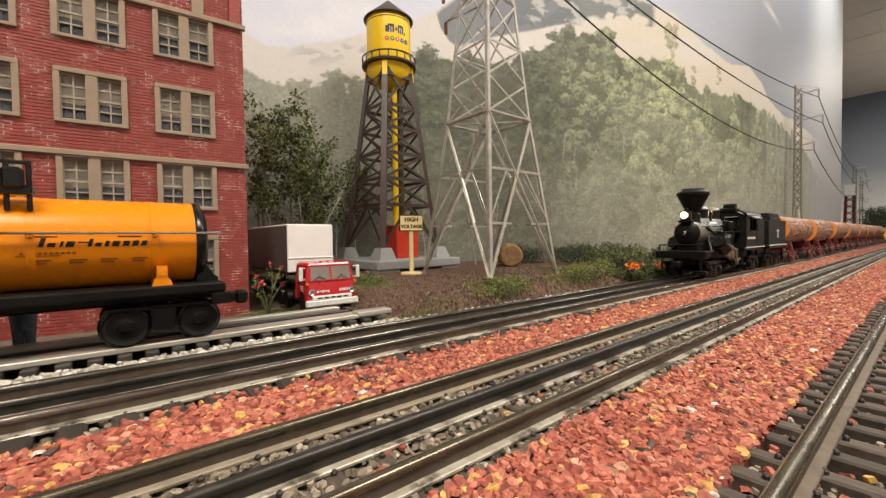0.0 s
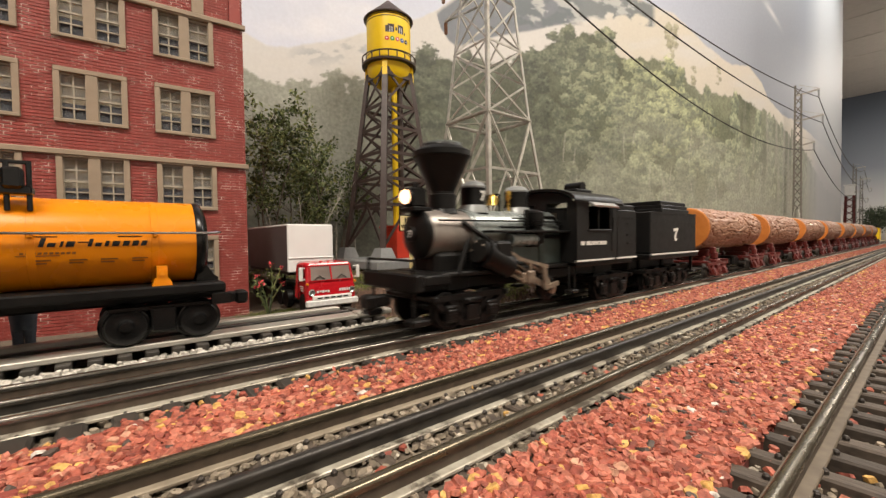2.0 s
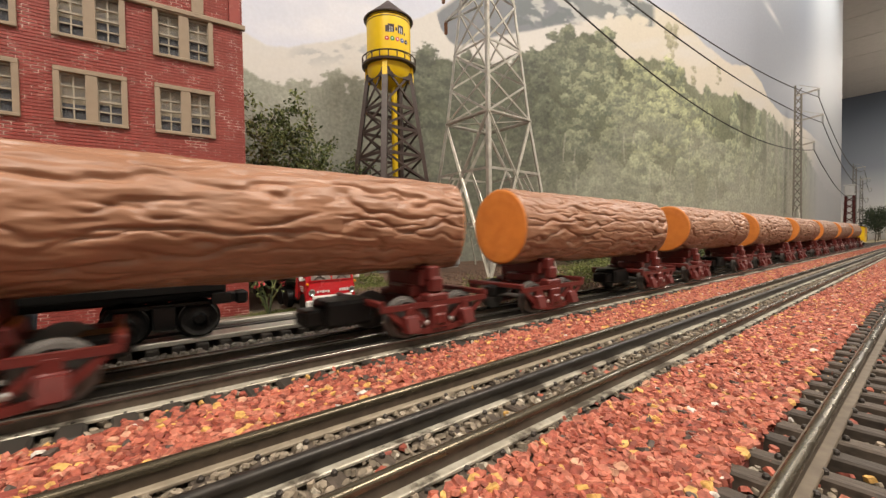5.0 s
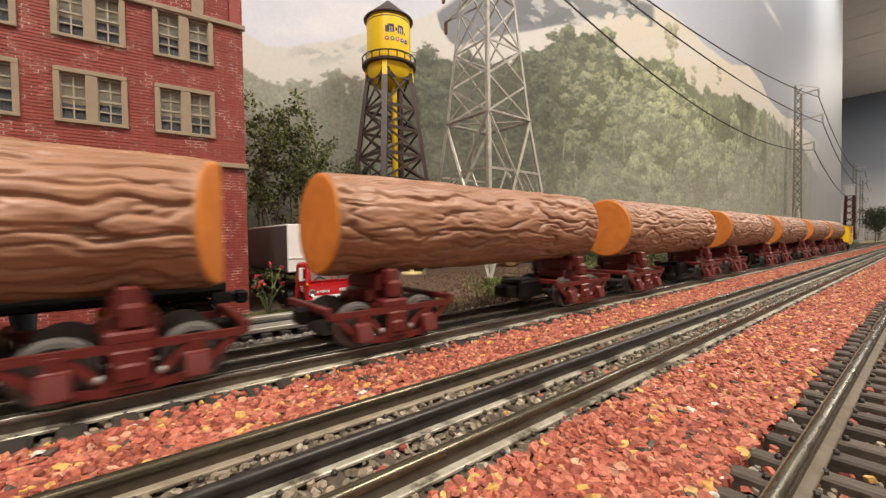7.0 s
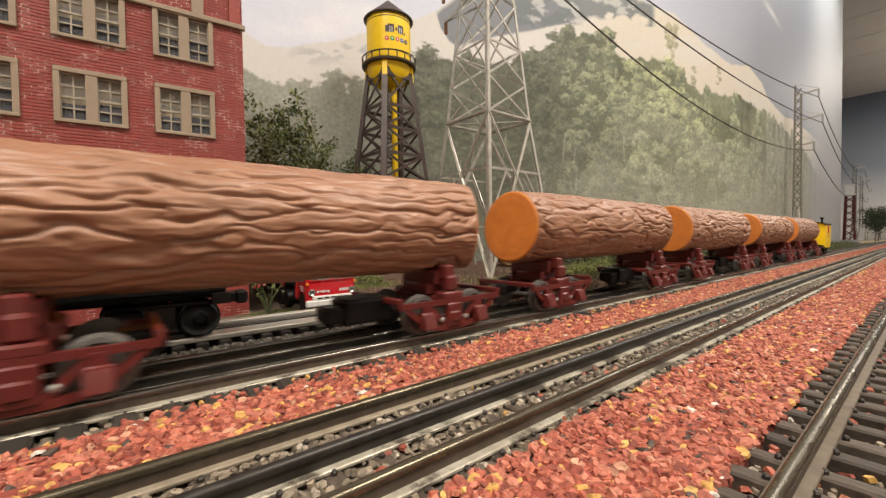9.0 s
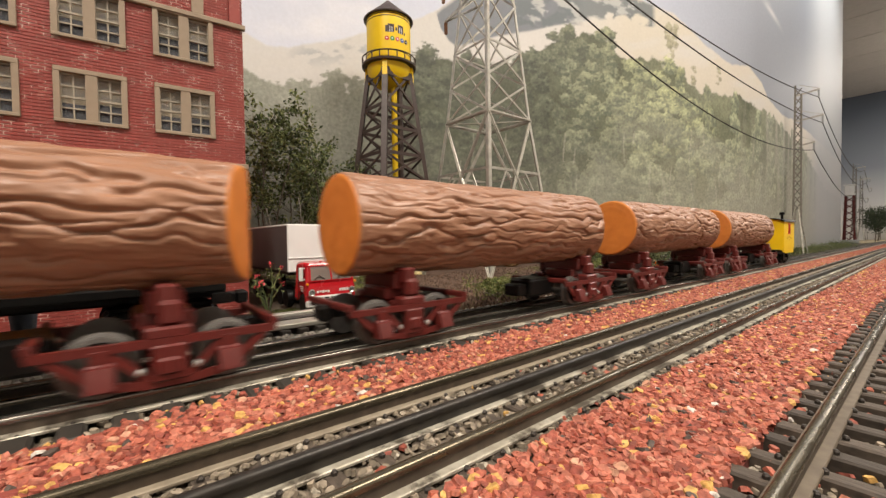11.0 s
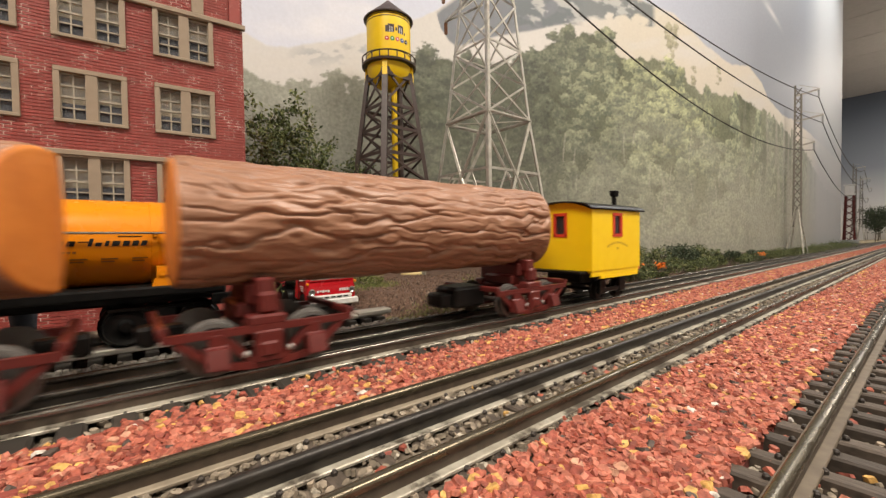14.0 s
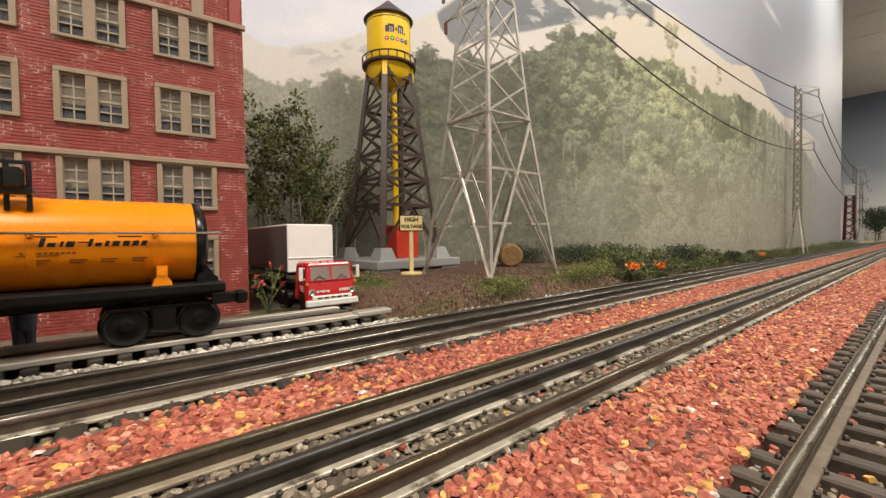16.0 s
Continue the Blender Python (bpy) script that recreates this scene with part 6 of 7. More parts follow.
    part("tank_roof", Geo().lathe((0, 0, 0), [(33.2, 334.6), (33.4, 335.8), (17, 350), (2, 363.6), (0.5, 364)], n=48), BROWN_STEEL, tank, "brown conical roof")
    gal = part("gallery", Geo().lathe((0, 0, 0), [(28, 272.0), (36.5, 272.0), (36.8, 274.4), (28, 274.4)], n=40), BROWN_STEEL, to, "brown walkway ring")
    part("gallery_rail", Geo().line([(36 * math.cos(a), 36 * math.sin(a), 283.0) for a in [2 * math.pi * k / 40 for k in range(41)]], 0.9, n=6), BROWN_STEEL, gal)
    for k in range(20):
        a = 2 * math.pi * k / 20
        part("gallery_post", Geo().tube((36 * math.cos(a), 36 * math.sin(a), 274), (36 * math.cos(a), 36 * math.sin(a), 283.0), 0.8, n=6), BROWN_STEEL, gal)
    for i in range(4):
        d = corner(i, 1)
        part("tank_bracket", Geo().bar(d * 21.4 + Vector((0, 0, 252)), d * 20.6 + Vector((0, 0, 272)), 6.4, 6.4, up=(d.x, d.y, 0)), YELLOW, to)
    face = radians(256)
    at = (0, 0, 0, face)
    word = []
    for k, (w, h) in enumerate(((3.2, 8.5), (8.4, 10.5), (2.4, 4.5), (8.4, 10.5), (1.8, 3.5))):
        u = -15 + (0, 3.2, 13.0, 16.4, 26)[k]
        word.append((u, u + w, 308 + (2.5 if k == 2 else 0), 308 + (2.5 if k == 2 else 0) + h, 0))
    part("emblem", wrap_print(word, 29.6, at, "z", 0.25), LOGO["brown"], tank, "dark brown block mark", sharp=0)
    part("emblem_gap", wrap_print([(u0 + f * 2.7 - 0.35, u0 + f * 2.7 + 0.45, 308, 315.5, 0) for u0 in (-11.8, 1.4) for f in (1, 2)], 29.6, at, "z", 0.4), LOGO["white"], tank, sharp=0)
    for k, n in enumerate(("scarlet", "green", "pink", "blue", "brown")):
        a = face + (-13 + k * 6.9) / 29.6
        p = Vector((29.6 * math.cos(a), 29.6 * math.sin(a), 300.0))
        q = p + Vector((math.cos(a), math.sin(a), 0)) * 0.5
        part("colour_dot", Geo().tube(p - (q - p), q, 2.8, n=18), LOGO[n], tank, "round coloured dot")
        part("dot_centre", Geo().tube(p, q + (q - p) * 0.2, 1.0, n=10), LOGO["white"], tank)


water_tower()


def transmission_tower(m, scale=1.0, label="tall silver lattice transmission tower", arms=True):
    to = thing("transmission_tower", m, label, "pylon", "power line towers")
    levels = [(0, 51.0), (53, 44.6), (106, 38.2), (162, 31.5), (199, 28.3), (235, 25.2), (282, 21.2), (318, 18.2), (352, 15.2), (384, 12.4), (414, 9.8), (445, 7)]
    dirs = [Vector(v) for v in ((-1, -1, 0), (1, -1, 0), (1, 1, 0), (-1, 1, 0))]
    P = lambda i, k: dirs[i % 4] * levels[k][1] + Vector((0, 0, levels[k][0]))
    for i in range(4):
        inward = dirs[(i + 1) % 4] - dirs[i]
        leg = Geo()
        leg.angle(P(i, 0), P(i, 3), 3.4, inward).angle(P(i, 3), P(i, len(levels) - 1), 3.0, inward)
        part("leg", leg, GALV, to, sharp=0)
        j = i + 1
        part("brace", Geo().bar(P(i, 0), P(j, 3), 1.0, 3.4).bar(P(i, 0) + (P(j, 3) - P(i, 0)).normalized() * 2, P(j, 3), 3.0, 0.9), GALV, to, sharp=0)
        part("brace", Geo().bar(P(j, 0), P(i, 3), 1.0, 3.4).bar(P(j, 0) + (P(i, 3) - P(j, 0)).normalized() * 2, P(i, 3), 3.0, 0.9), GALV, to, sharp=0)
        part("ring", Geo().bar(P(i, 3), P(j, 3), 1.2, 3.6).bar(P(i, 3), P(j, 3), 3.2, 0.9), GALV, to, sharp=0)
        part("ring", Geo().bar(P(i, 2), P(j, 2), 1.0, 2.4), GALV, to, sharp=0)
        f = 0.335
        for a, b in ((i, j), (j, i)):
            part("strut", Geo().bar(P(a, 1), P(a, 1).lerp(P(b, 1), f), 1.0, 2.2), GALV, to, sharp=0)
            part("strut", Geo().bar(P(a, 1), P(a, 2).lerp(P(b, 2), 0.32), 0.9, 1.8), GALV, to, sharp=0)
        for k in range(3, len(levels) - 1):
            part("brace", Geo().bar(P(i, k), P(j, k + 1), 0.9, 2.0).bar(P(j, k), P(i, k + 1), 0.9, 2.0), GALV, to, sharp=0)
            if k in (5, 7, 9):
                part("ring", Geo().bar(P(i, k), P(j, k), 0.9, 2.0), GALV, to, sharp=0)
    part("crossbar", Geo().bar(P(0, 3), P(2, 3), 2.4, 1.0).bar(P(1, 3), P(3, 3), 2.4, 1.0), GALV, to, sharp=0)
    if arms:
        for z, reach in ((296, 70), (334, 74), (358, 62)):
            for s in (-1, 1):
                a = part("arm", Geo().bar((-8, s * 14, z), (0, s * reach, z + 2), 1.4, 2.2).bar((8, s * 14, z), (0, s * reach, z + 2), 1.4, 2.2).bar((0, s * 12, z + 14), (0, s * reach, z + 2), 1.2, 1.8), GALV, to, sharp=0)
                part("insulator", Geo().lathe((0, s * (reach - 2), 0), [(2.2, z - 13 + k * 1.5 + d) if d else (1.4, z - 13 + k * 1.5) for k in range(9) for d in (0, 0.7)], n=12), LEATHER, a, "brown hanging insulator")
    return to


transmission_tower(pose(0.312, 0.305, 0.0045))


WEATHERED = material("weathered_grey_brown", (0.13, 0.12, 0.10), 0.75, 0, (0.20, 0.185, 0.16), 120, 0.7)


def slim_tower(m, label):
    """A slender wooden-grey lattice mast on splayed tin legs, with three side arms."""
    to = thing("line_tower", m, label, "pylon", "power line towers")
    mast, H = Geo(), 388
    for s in (-1, 1):
        mast.bar((0, s * 7, 60), (0, s * 5.4, H - (s < 0) * 22), 5.0, 3.2)
    for k in range(15):
        z = 95 + k * 19
        mast.bar((0, -6, z), (0, 6, z + 19), 1.4, 1.8).bar((0, 6, z), (0, -6, z + 19), 1.4, 1.8)
    part("mast", mast, WEATHERED, to, "weathered grey-brown lattice mast", sharp=0)
    for a, b in ((-24, -16), (24, -16), (-24, 16), (24, 16)):
        part("leg", Geo().bar((a * 0.2, b * 0.2, 100), (a, b, -4), 2.4, 2.4), GALV, to, sharp=0)
    part("ring", Geo().bar((-18, -11, 40), (18, -11, 40), 1.2, 1.8).bar((-18, 11, 40), (18, 11, 40), 1.2, 1.8).bar((-18, -11, 40), (-6, -4, 80), 1.2, 1.6).bar((18, -11, 40), (6, -4, 80), 1.2, 1.6), GALV, to, sharp=0)
    for z, reach in ((364, 37), (305, 44), (247, 30)):
        a = part("arm", Geo().bar((0, 3, z), (0, -reach, z + 5), 3.0, 3.4).bar((0, 0, z + 24), (0, -reach, z + 6), 0.8, 0.8), GALV, to, sharp=0)
        part("insulator", Geo().tube((0, -reach + 2, z + 3), (0, -reach + 2, z - 13), 2.0, n=10), CONCRETE, a)
    return to


mast = slim_tower(pose(1.235, 0.207, 0), "slender grey line mast with three side arms beside the track")
for x, y in ((2.85, 0.262), (3.5, 0.292)):
    tagged(copy_thing(mast, pose(x, y, 0)), "distant slender line mast with three side arms")

WIRE = material("dark_wire", (0.03, 0.028, 0.026), 0.6)


def wire(a, b, sag):
    pts = []
    for k in range(29):
        f = k / 28
        p = Vector(a).lerp(Vector(b), f)
        pts.append((p.x, p.y, p.z - sag * 4 * f * (1 - f)))
    tagged(part("power_line", Geo().line(pts, 0.9, n=6), WIRE), "thin dark sagging power line between towers", "cable", "power lines")


for (za, ya), (zb, yb) in zip(((287, 237), (325, 233), (349, 245)), ((234, 179), (292, 165), (351, 172))):
    wire((312, ya, za), (1235, yb, zb), 46 if za < 300 else 22)
    wire((1235, yb, zb), (2850, yb + 56, zb), 60)
    wire((-900, ya, za), (312, ya, za), 40)
    wire((2850, yb + 56, zb), (3500, yb + 86, zb), 20)


def warning_sign():
    si = thing("warning_sign", pose(0.253, 0.367, 0.0045, rz=-22), "cream high voltage warning sign on a post", "sign")
    part("base", Geo().lathe((0, 0, 0), [(12, -0.5), (12.2, 1.6), (10.8, 2.6), (3, 3)], n=28), CREAM, si)
    part("post", Geo().box(-2.2, 2.2, -1.6, 1.6, 2.5, 50, 0.5), CREAM, si)
    board = part("board", Geo().box(-13.4, 13.4, -2.6, 0, 47.5, 65.5, 0.5), GLOSS_BLACK, si, "black-edged board")
    part("panel", Geo().box(-12.4, 12.4, -2.95, -2.4, 48.5, 64.5, 0.1), CREAM, board, "cream panel")
    lettering("HIGH", 6.4, GLOSS_BLACK, board, pose(0, -0.00302, 0.0602, rx=90), 0.12)
    lettering("VOLTAGE", 5.3, GLOSS_BLACK, board, pose(0, -0.00302, 0.0527, rx=90), 0.12)


warning_sign()


# ---- earth banks, plants and the far end ----
def bank_height(x, y):
    """Height of the earth bank, in millimetres, over the table."""
    rise = lambda v, a, b: max(0.0, min(1.0, (v - a) / (b - a)))
    soft = lambda t: t * t * (3 - 2 * t)
    edge = soft(rise(y, 198, 232)) * soft(rise(x + 0.35 * (y - 240), 128, 172))
    bump = noise.fractal(Vector((x, y, 0)) / 34, 1.0, 2.0, 4)
    return -10.5 + edge * (15.0 + 1.4 * bump)


def bank():
    g, nx, ny = Geo(), 210, 90
    xs = [118 + 3.2 * i if i < 120 else 502 + (i - 120) * 10 for i in range(nx)]
    ys = [196 + 2.4 * j if j < 50 else 316 + (j - 50) * 8 for j in range(ny)]
    g.v = [(x, y, bank_height(x, y) + 0.9 * noise.noise(Vector((x, y, 3)) / 3.1)) for x in xs for y in ys]
    g.f = [(i * ny + j, (i + 1) * ny + j, (i + 1) * ny + j + 1, i * ny + j + 1) for i in range(nx - 1) for j in range(ny - 1)]
    setting("ground_bank", g, DIRT, "bank of red-brown scenic earth", sharp=60, category="ground")


bank()
rnd = random.Random(5)
EARTH = picked("earth_crumbs", [(0, (0.080, 0.047, 0.030)), (0.35, (0.14, 0.086, 0.055)), (0.6, (0.050, 0.030, 0.020)), (0.8, (0.17, 0.115, 0.080)), (0.97, (0.25, 0.20, 0.15))], 0.95, 0.3)
g = Geo()
for _ in range(9000):
    x, y = 130 + 330 * rnd.random() ** 1.25, 200 + 150 * rnd.random() ** 1.5
    r, z = rnd.uniform(0.4, 1.6) * (1.3 if y < 235 else 0.8), bank_height(x, y)
    if z < -9:
        continue
    a = rnd.uniform(0, 6)
    g.add([(x + r * math.cos(a + k * 1.571) * rnd.uniform(0.6, 1), y + r * math.sin(a + k * 1.571), z - 0.4) for k in range(4)] + [(x + rnd.uniform(-.4, .4) * r, y, z + r * rnd.uniform(0.7, 1.5))], [(0, 1, 4), (1, 2, 4), (2, 3, 4), (3, 0, 4)])
tagged(part("earth_crumbs", g, EARTH, sharp=0, fix=False), "loose red-brown earth crumbs on the bank", "soil", kind="stuff")


def leafy(name, tones, rough=0.75):
    return picked(name, tones, rough, 0.0)


GREEN = leafy("dark_olive_leaves", [(0, (0.085, 0.115, 0.036)), (0.3, (0.145, 0.172, 0.055)), (0.6, (0.050, 0.070, 0.026)), (0.85, (0.215, 0.235, 0.085))])
SHRUB = leafy("shrub_foliage", [(0, (0.068, 0.090, 0.030)), (0.3, (0.120, 0.143, 0.045)), (0.6, (0.042, 0.057, 0.024)), (0.85, (0.195, 0.195, 0.068))])
SHRUB_DARK = leafy("dark_shrub_foliage", [(0, (0.033, 0.051, 0.024)), (0.4, (0.057, 0.078, 0.036)), (0.7, (0.021, 0.033, 0.018)), (0.9, (0.090, 0.112, 0.053))])
MOSS = leafy("moss_green_turf", [(0, (0.128, 0.153, 0.034)), (0.4, (0.204, 0.221, 0.060)), (0.7, (0.085, 0.111, 0.031)), (0.9, (0.272, 0.255, 0.102))])
BIRCH = material("pale_birch_bark", (0.42, 0.40, 0.34), 0.8, 0, (0.20, 0.19, 0.16), 120, 0.8, stretch=(1, 1, 3))
TWIG = material("grey_brown_twig", (0.13, 0.105, 0.08), 0.85, 0, (0.2, 0.17, 0.13), 200, 0.7)
PETAL = material("orange_petals", (0.80, 0.20, 0.01), 0.6)
ROSE = material("rose_red_petals", (0.55, 0.06, 0.07), 0.6)


def leaf(g, p, size, rnd):
    n = Vector((rnd.gauss(0, 1), rnd.gauss(0, 1), rnd.gauss(0.5, 1))).normalized()
    a = n.orthogonal().normalized()
    a.rotate(Matrix.Rotation(rnd.uniform(0, 6.28), 3, n))
    b = n.cross(a)
    p, s = Vector(p), size * rnd.uniform(0.6, 1.3)
    g.add([p - a * s, p + b * s * 0.5 + n * s * 0.2, p + a * s, p - b * s * 0.5 + n * s * 0.2], [(0, 1, 2), (0, 2, 3)])


def shrub(x, y, z, w, h, mat, seed, label):
    rnd, g, st = random.Random(seed), Geo(), Geo()
    lumps = [(rnd.gauss(0, 0.42) * w, rnd.gauss(0, 0.32) * w, rnd.uniform(0.25, 0.8) * h, rnd.uniform(0.22, 0.4) * w) for _ in range(9)]
    for lx, ly, lz, r in lumps:
        st.tube((0, 0, -2), (lx, ly, lz), 0.8, 0.3, n=5)
        for _ in range(150):
            d = Vector((rnd.gauss(0, 1), rnd.gauss(0, 1), rnd.gauss(0.15, 0.8))).normalized() * r * rnd.uniform(0.5, 1.08)
            leaf(g, (lx + d.x, ly + d.y, max(0.3, lz + d.z * 0.8)), 0.95 if mat is MOSS else 1.5, rnd)
    s = thing("shrub", pose(x * MM, y * MM, z * MM), label, "shrub", "shrubs along the track")
    part("stems", st, TWIG, s)
    part("foliage", g, mat, s, sharp=0, fix=False)


ROW = [(478, 408, 46, 30, 1), (505, 378, 44, 30, 1), (528, 345, 44, 30, 1), (500, 318, 38, 24, 1), (545, 312, 40, 30, 1), (520, 285, 38, 26, 0), (478, 268, 34, 22, 0), (556, 275, 40, 26, 1), (455, 238, 32, 20, 0), (500, 245, 36, 24, 0),
       (540, 240, 36, 22, 0), (430, 214, 26, 15, 0), (470, 212, 28, 18, 0), (515, 212, 30, 18, 0), (560, 214, 28, 16, 0), (590, 236, 36, 24, 1), (610, 212, 28, 17, 0), (655, 214, 28, 18, 0), (650, 240, 36, 22, 1),
       (705, 212, 28, 18, 0), (715, 235, 36, 22, 0), (760, 213, 28, 24, 1), (800, 212, 28, 17, 0), (850, 212, 30, 18, 0), (905, 212, 30, 20, 1), (960, 212, 32, 17, 0), (1020, 212, 34, 19, 0), (1090, 211, 36, 17, 0), (1170, 210, 38, 16, 0),
       (1270, 209, 40, 17, 0), (1360, 209, 42, 15, 0), (1460, 209, 42, 16, 0), (1570, 209, 46, 17, 0), (1700, 210, 50, 17, 0), (1850, 210, 56, 18, 0), (2020, 211, 60, 18, 0)]
for k, (x, y, w, h, dark) in enumerate(ROW):
    shrub(x, y, max(-8, bank_height(x, y)) - 1, w, h * 1.05, SHRUB_DARK if dark else SHRUB, 100 + k, "dark green lichen shrub" if dark else "low olive green shrub beside the track")


def turf(x, y, w, d, count, seed, mat=None):
    rnd, g = random.Random(seed), Geo()
    for _ in range(count):
        px, py = x + rnd.gauss(0, 0.4) * w, y + rnd.gauss(0, 0.4) * d
        z, h = max(-9, bank_height(px, py)), rnd.uniform(0.8, 2.6)
        a, lean = rnd.uniform(0, 6.28), rnd.uniform(0.2, 1.0)
        c, s = math.cos(a), math.sin(a)
        g.add([(px - 0.35 * s, py + 0.35 * c, z - 0.3), (px + 0.35 * s, py - 0.35 * c, z - 0.3), (px + lean * h * c * 0.6, py + lean * h * s * 0.6, z + h)], [(0, 1, 2)])
    tagged(part("turf", g, mat or MOSS, sharp=0, fix=False), "patch of mossy green static grass", "grass", kind="stuff")


for k, (x, y, w, h) in enumerate(((236, 219, 26, 14), (252, 226, 18, 10), (345, 226, 34, 12), (380, 222, 30, 13), (168, 305, 26, 10), (120, 420, 40, 14), (412, 236, 30, 14))):
    shrub(x, y, max(-8, bank_height(x, y)) - 1.5, w, h, MOSS, 300 + k, "low mossy green clump on the earth bank")
turf(240, 226, 26, 16, 2600, 1)
turf(350, 228, 60, 18, 3200, 2)
turf(165, 300, 30, 22, 1500, 3)
turf(150, 215, 60, 16, 1800, 4)
turf(88, 300, 26, 14, 1300, 5)
turf(430, 300, 60, 40, 1500, 6)
turf(900, 203, 700, 6, 5000, 7)
turf(150, 430, 60, 60, 1800, 8)


def flower_bed(x, y, z, mat, seed, label):
    rnd, g = random.Random(seed), Geo()
    for _ in range(60):
        leaf(g, (rnd.gauss(0, 4), rnd.gauss(0, 3), 3 + rnd.uniform(0, 6)), 2.2, rnd)
    st = Geo()
    for _ in range(8):
        st.tube((rnd.gauss(0, 2), rnd.gauss(0, 2), -2), (rnd.gauss(0, 3), rnd.gauss(0, 3), 5), 0.3, n=5)
    f = thing("flowers", pose(x * MM, y * MM, z * MM), label, "flowers", "flowers by the track")
    part("stems", st, TWIG, f)
    part("petals", g, mat, f, sharp=0, fix=False)


for k, (x, y, z) in enumerate(((420, 200, 6), (482, 199, 4), (905, 201, 2))):
    flower_bed(x, y, z, PETAL, 60 + k, "bright orange flowers among low shrubs")


def tree(name, x, y, z, h, stems, crown, leaves, mat, bark, seed, label, size=2.7, spread=0.34):
    rnd, wood, g = random.Random(seed), Geo(), Geo()
    tips = []
    for s in range(stems):
        p, d, r = Vector((rnd.gauss(0, 5), rnd.gauss(0, 4), -2)), Vector((rnd.gauss(0, 0.10), rnd.gauss(0, 0.08), 1)).normalized(), 1.6
        for k in range(9):
            q = p + d * h / 9
            wood.tube(p, q, r, r * 0.86, n=6)
            if k > 2:
                for _ in range(2):
                    e = (d + Vector((rnd.gauss(0, 0.8), rnd.gauss(0, 0.8), rnd.uniform(-0.1, 0.7)))).normalized()
                    m = q + e * h * rnd.uniform(0.08, 0.2)
                    wood.tube(q, m, r * 0.5, r * 0.2, n=5)
                    m2 = m + (e + Vector((rnd.gauss(0, 0.5), rnd.gauss(0, 0.5), 0.3))).normalized() * h * 0.09
                    wood.tube(m, m2, r * 0.2, 0.12, n=4)
                    tips += [m, m2]
            p, r = q, r * 0.86
            d = (d + Vector((rnd.gauss(0, 0.12), rnd.gauss(0, 0.12), 0.1))).normalized()
        tips.append(p)
    if leaves:
        tips = [t for t in tips if t.z > h * 0.34]
        for _ in range(leaves):
            t = rnd.choice(tips)
            leaf(g, t + Vector((rnd.gauss(0, 1), rnd.gauss(0, 1), rnd.gauss(0, 0.8))) * crown, size, rnd)
    t = thing(name, pose(x * MM, y * MM, z * MM), label, "tree", "trees behind the truck")
    part("trunk", wood, bark, t)
    if leaves:
        part("crown", g, mat, t, sharp=0, fix=False)


tree("tree", 130, 476, -8, 182, 3, 5.6, 2700, GREEN, TWIG, 1, "model tree with dark green leaves and thin stems")
tree("tree", 172, 478, -8, 156, 3, 5.6, 2700, GREEN, TWIG, 2, "model tree with dark green leaves and thin stems")
tree("tree", 208, 512, 2, 118, 2, 4.8, 1500, GREEN, TWIG, 3, "slim model tree with sparse dark leaves")
tree("tree", 250, 540, 2, 134, 2, 4.8, 1200, GREEN, TWIG, 4, "slim model tree with sparse dark leaves")
tree("tree", 96, 500, -8, 150, 2, 4.8, 1300, GREEN, TWIG, 6, "small dark green model tree")
for k, (x, y, h) in enumerate(((185, 440, 105), (168, 452, 90), (225, 500, 110), (262, 532, 100), (130, 448, 80), (350, 468, 88), (405, 430, 70))):
    tree("bare_sapling", x, y, max(-8, bank_height(x, y)) if y < 640 else -8, h, 1, 0, 0, GREEN, BIRCH, 40 + k, "bare pale birch sapling with fine branches")

# round straw-brown bale among the shrubs
bale = Geo().lathe((0, 0, 0), [(3, -19), (13, -18.6), (15.6, -16), (16.2, -8), (16.0, 4), (16.2, 12), (15.4, 17), (12.6, 18.8), (3, 19)], n=40, axis="y")
STRAW = material("ochre_straw", (0.28, 0.17, 0.07), 0.9, 0, (0.18, 0.105, 0.045), 260, 0.9, bump=0.8, stretch=(1, 0.3, 1))
tagged(part("round_bale", bale, STRAW), "round ochre straw bale on the earth bank", "bale").matrix_basis = pose(0.418, 0.37, 0.0195, rz=-40)


def rose_bush():
    rnd = random.Random(2)
    b = thing("rose_bush", pose(0.082, 0.296, -0.008), "small rose bush with red blooms by the brick wall", "bush")
    st, lv = Geo(), Geo()
    for k in range(7):
        top = Vector((rnd.uniform(-9, 12), rnd.uniform(-5, 5), rnd.uniform(20, 36)))
        mid = top * 0.5 + Vector((rnd.uniform(-3, 3), 0, 0))
        st.tube((0, 0, -1), mid, 0.6, 0.5, n=5).tube(mid, top, 0.5, 0.3, n=5)
        for _ in range(16):
            leaf(lv, mid.lerp(top, rnd.random()) + Vector((rnd.gauss(0, 2), rnd.gauss(0, 2), rnd.gauss(0, 2))), 1.5, rnd)
        bl = Geo()
        for _ in range(12):
            leaf(bl, top + Vector((rnd.gauss(0, 0.8), rnd.gauss(0, 0.8), rnd.gauss(0, 0.8))), 1.3, rnd)
        part("bloom", bl, ROSE, b, "rose-red bloom", sharp=0)
    part("stems", st, SHRUB, b)
    part("leaves", lv, GREEN, b, sharp=0)


rose_bush()


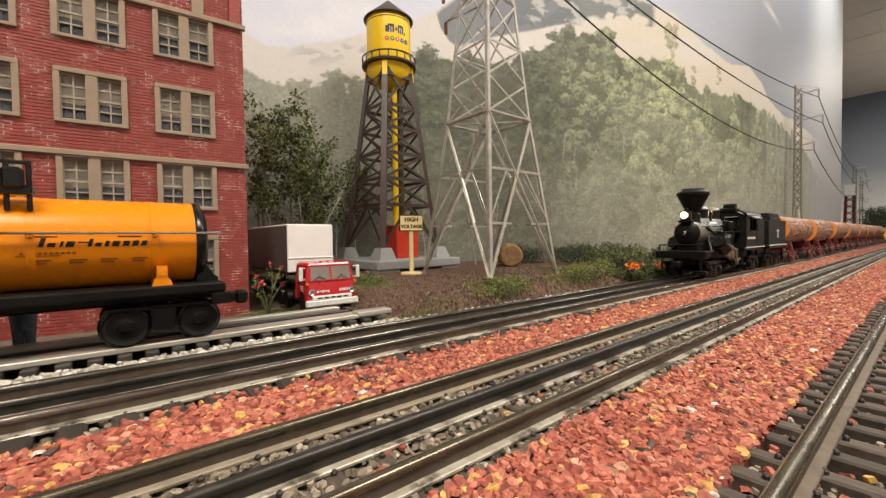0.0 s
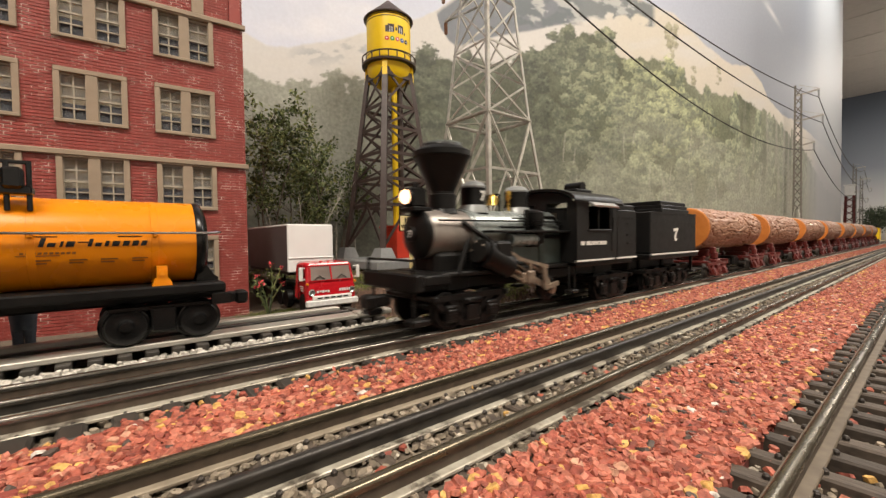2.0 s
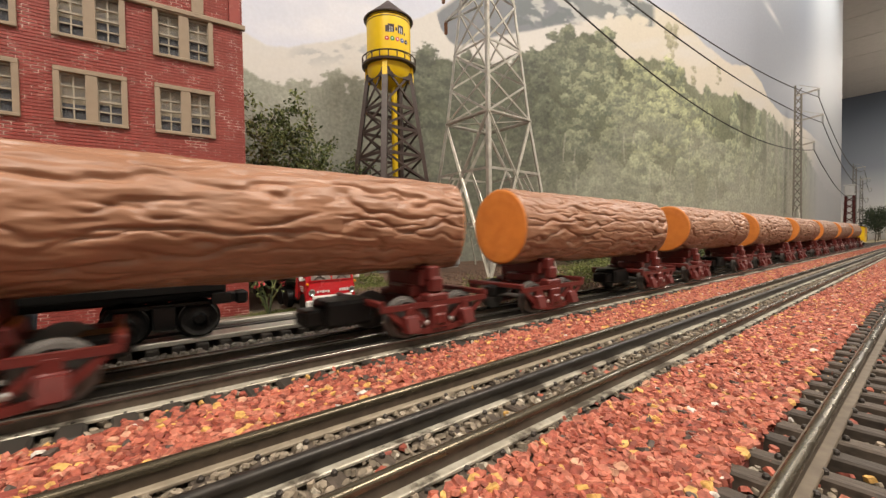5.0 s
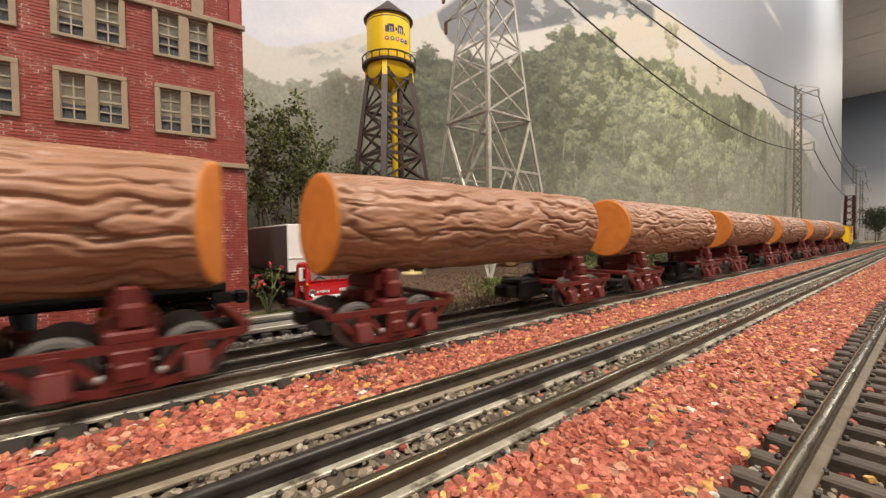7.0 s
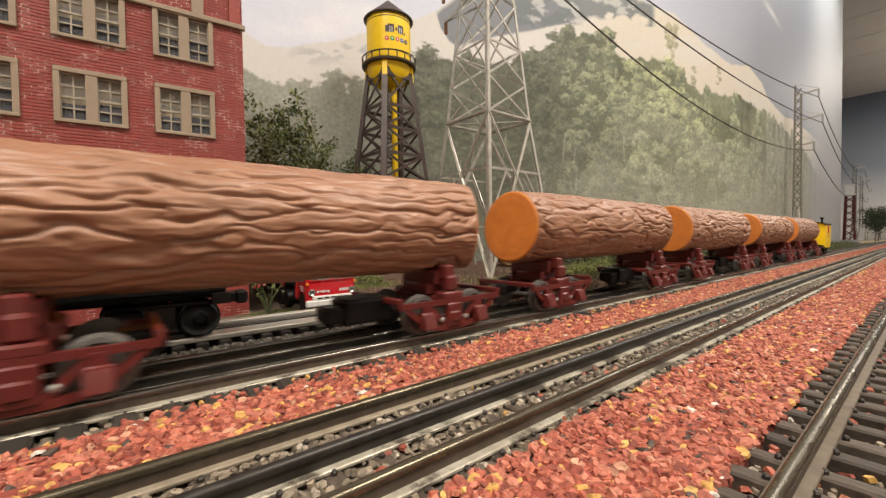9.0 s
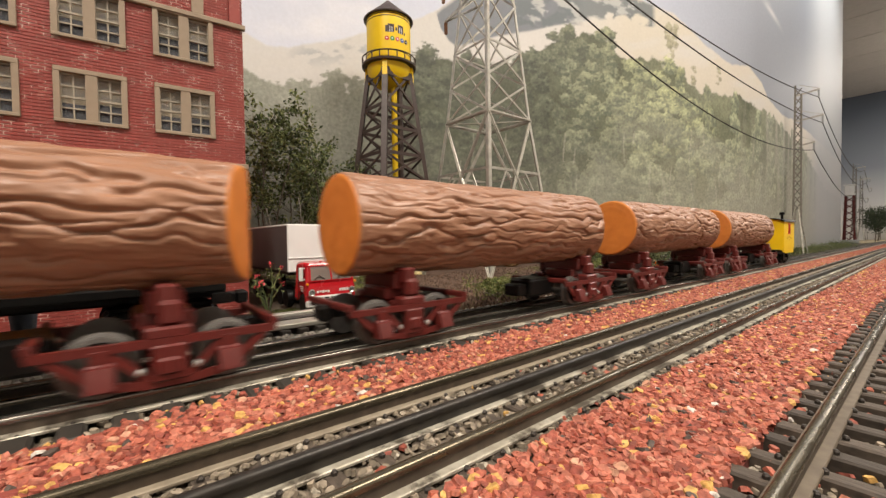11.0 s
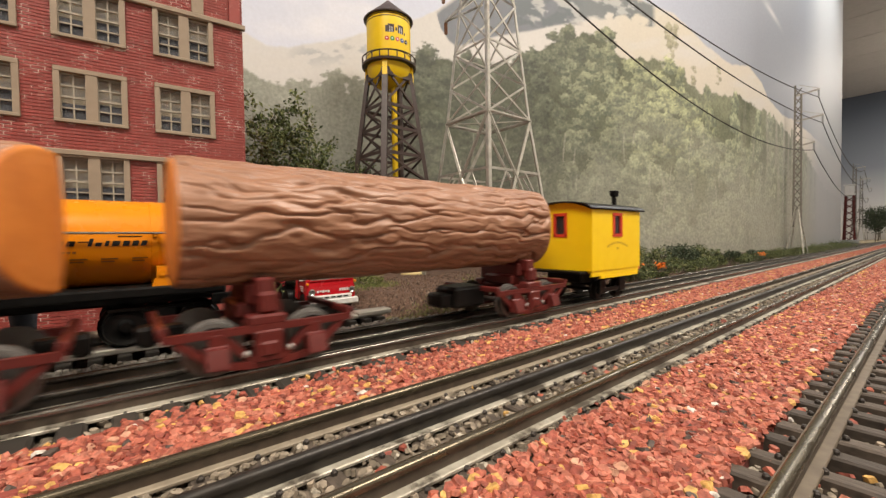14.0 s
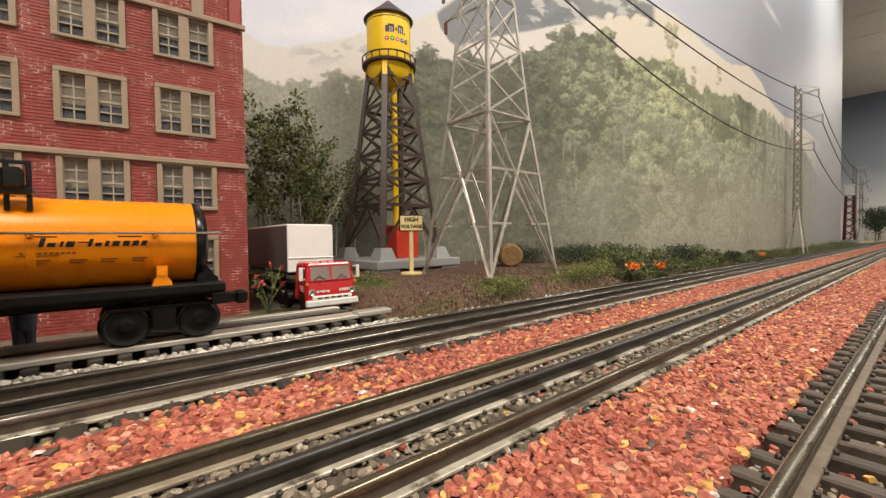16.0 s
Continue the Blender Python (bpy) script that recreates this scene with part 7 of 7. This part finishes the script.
# ---- the far end of the table ----
def red_tower():
    r = thing("lattice_tower", pose(2.86, 0.278, -0.004), "distant red lattice tower with a white cabin", "tower")
    g = Geo()
    for a in (-1, 1):
        for b in (-1, 1):
            g.bar((a * 30, b * 20, 0), (a * 20, b * 14, 235), 5, 5)
    for k in range(7):
        z, u = k * 33, 30 - k * 1.4
        g.bar((-u, -20, z), (u, -19, z + 33), 3, 4).bar((u, -20, z), (-u, -19, z + 33), 3, 4).bar((-u, -19, z + 33), (u, -19, z + 33), 3, 4)
        g.bar((-u, -20, z), (-u, 20, z + 33), 3, 4).bar((-u, 20, z), (-u, -20, z + 33), 3, 4)
    part("lattice", g, OXIDE, r, "red lattice legs", sharp=0)
    part("cabin", Geo().box(-24, 24, -18, 18, 235, 285, 2).box(-28, 28, -22, 22, 284, 290, 1), TRUCK_WHITE, r, "white cabin")
    part("footing", Geo().box(-44, 44, -32, 32, -4, 14, 2), CONCRETE, r)


red_tower()
for k, (x, y, h) in enumerate(((3.15, 0.205, 150), (3.4, 0.215, 180), (3.65, 0.225, 190), (3.9, 0.235, 200), (4.05, 0.17, 190), (3.95, 0.30, 210), (4.1, 0.10, 170))):
    tree("distant_tree", x * 1000, y * 1000, -9, h * 0.9, 2, 13, 900, SHRUB_DARK, TWIG, 80 + k, "distant dark green model tree", size=5.0)
SAND = material("pale_sand", (0.42, 0.36, 0.24), 0.95, 0, (0.34, 0.28, 0.18), 100, 0.8, bump=0.6)
setting("ground_sand", Geo().box(2950, 4240, 196, 320, -9, -5, 2), SAND, "strip of pale sand at the far end of the table")


# ---- what moves: the train rolls along the far track at an even pace ----
def motions():
    steps = 240
    for car, front, r in TRAIN:
        walk(car, [(t, pose(front - SPEED * t, CENTRE, 0)) for t in range(0, 17, 2)])
        wheels = [c for c in car.children if c.name.startswith("wheelset")]
        for w in wheels:
            at = w.matrix_basis.translation.copy()
            walk(w, [(k / 15, Matrix.Translation(at) @ Matrix.Rotation(-SPEED * (k / 15) / (r * MM), 4, "Y")) for k in range(steps + 1)])


motions()
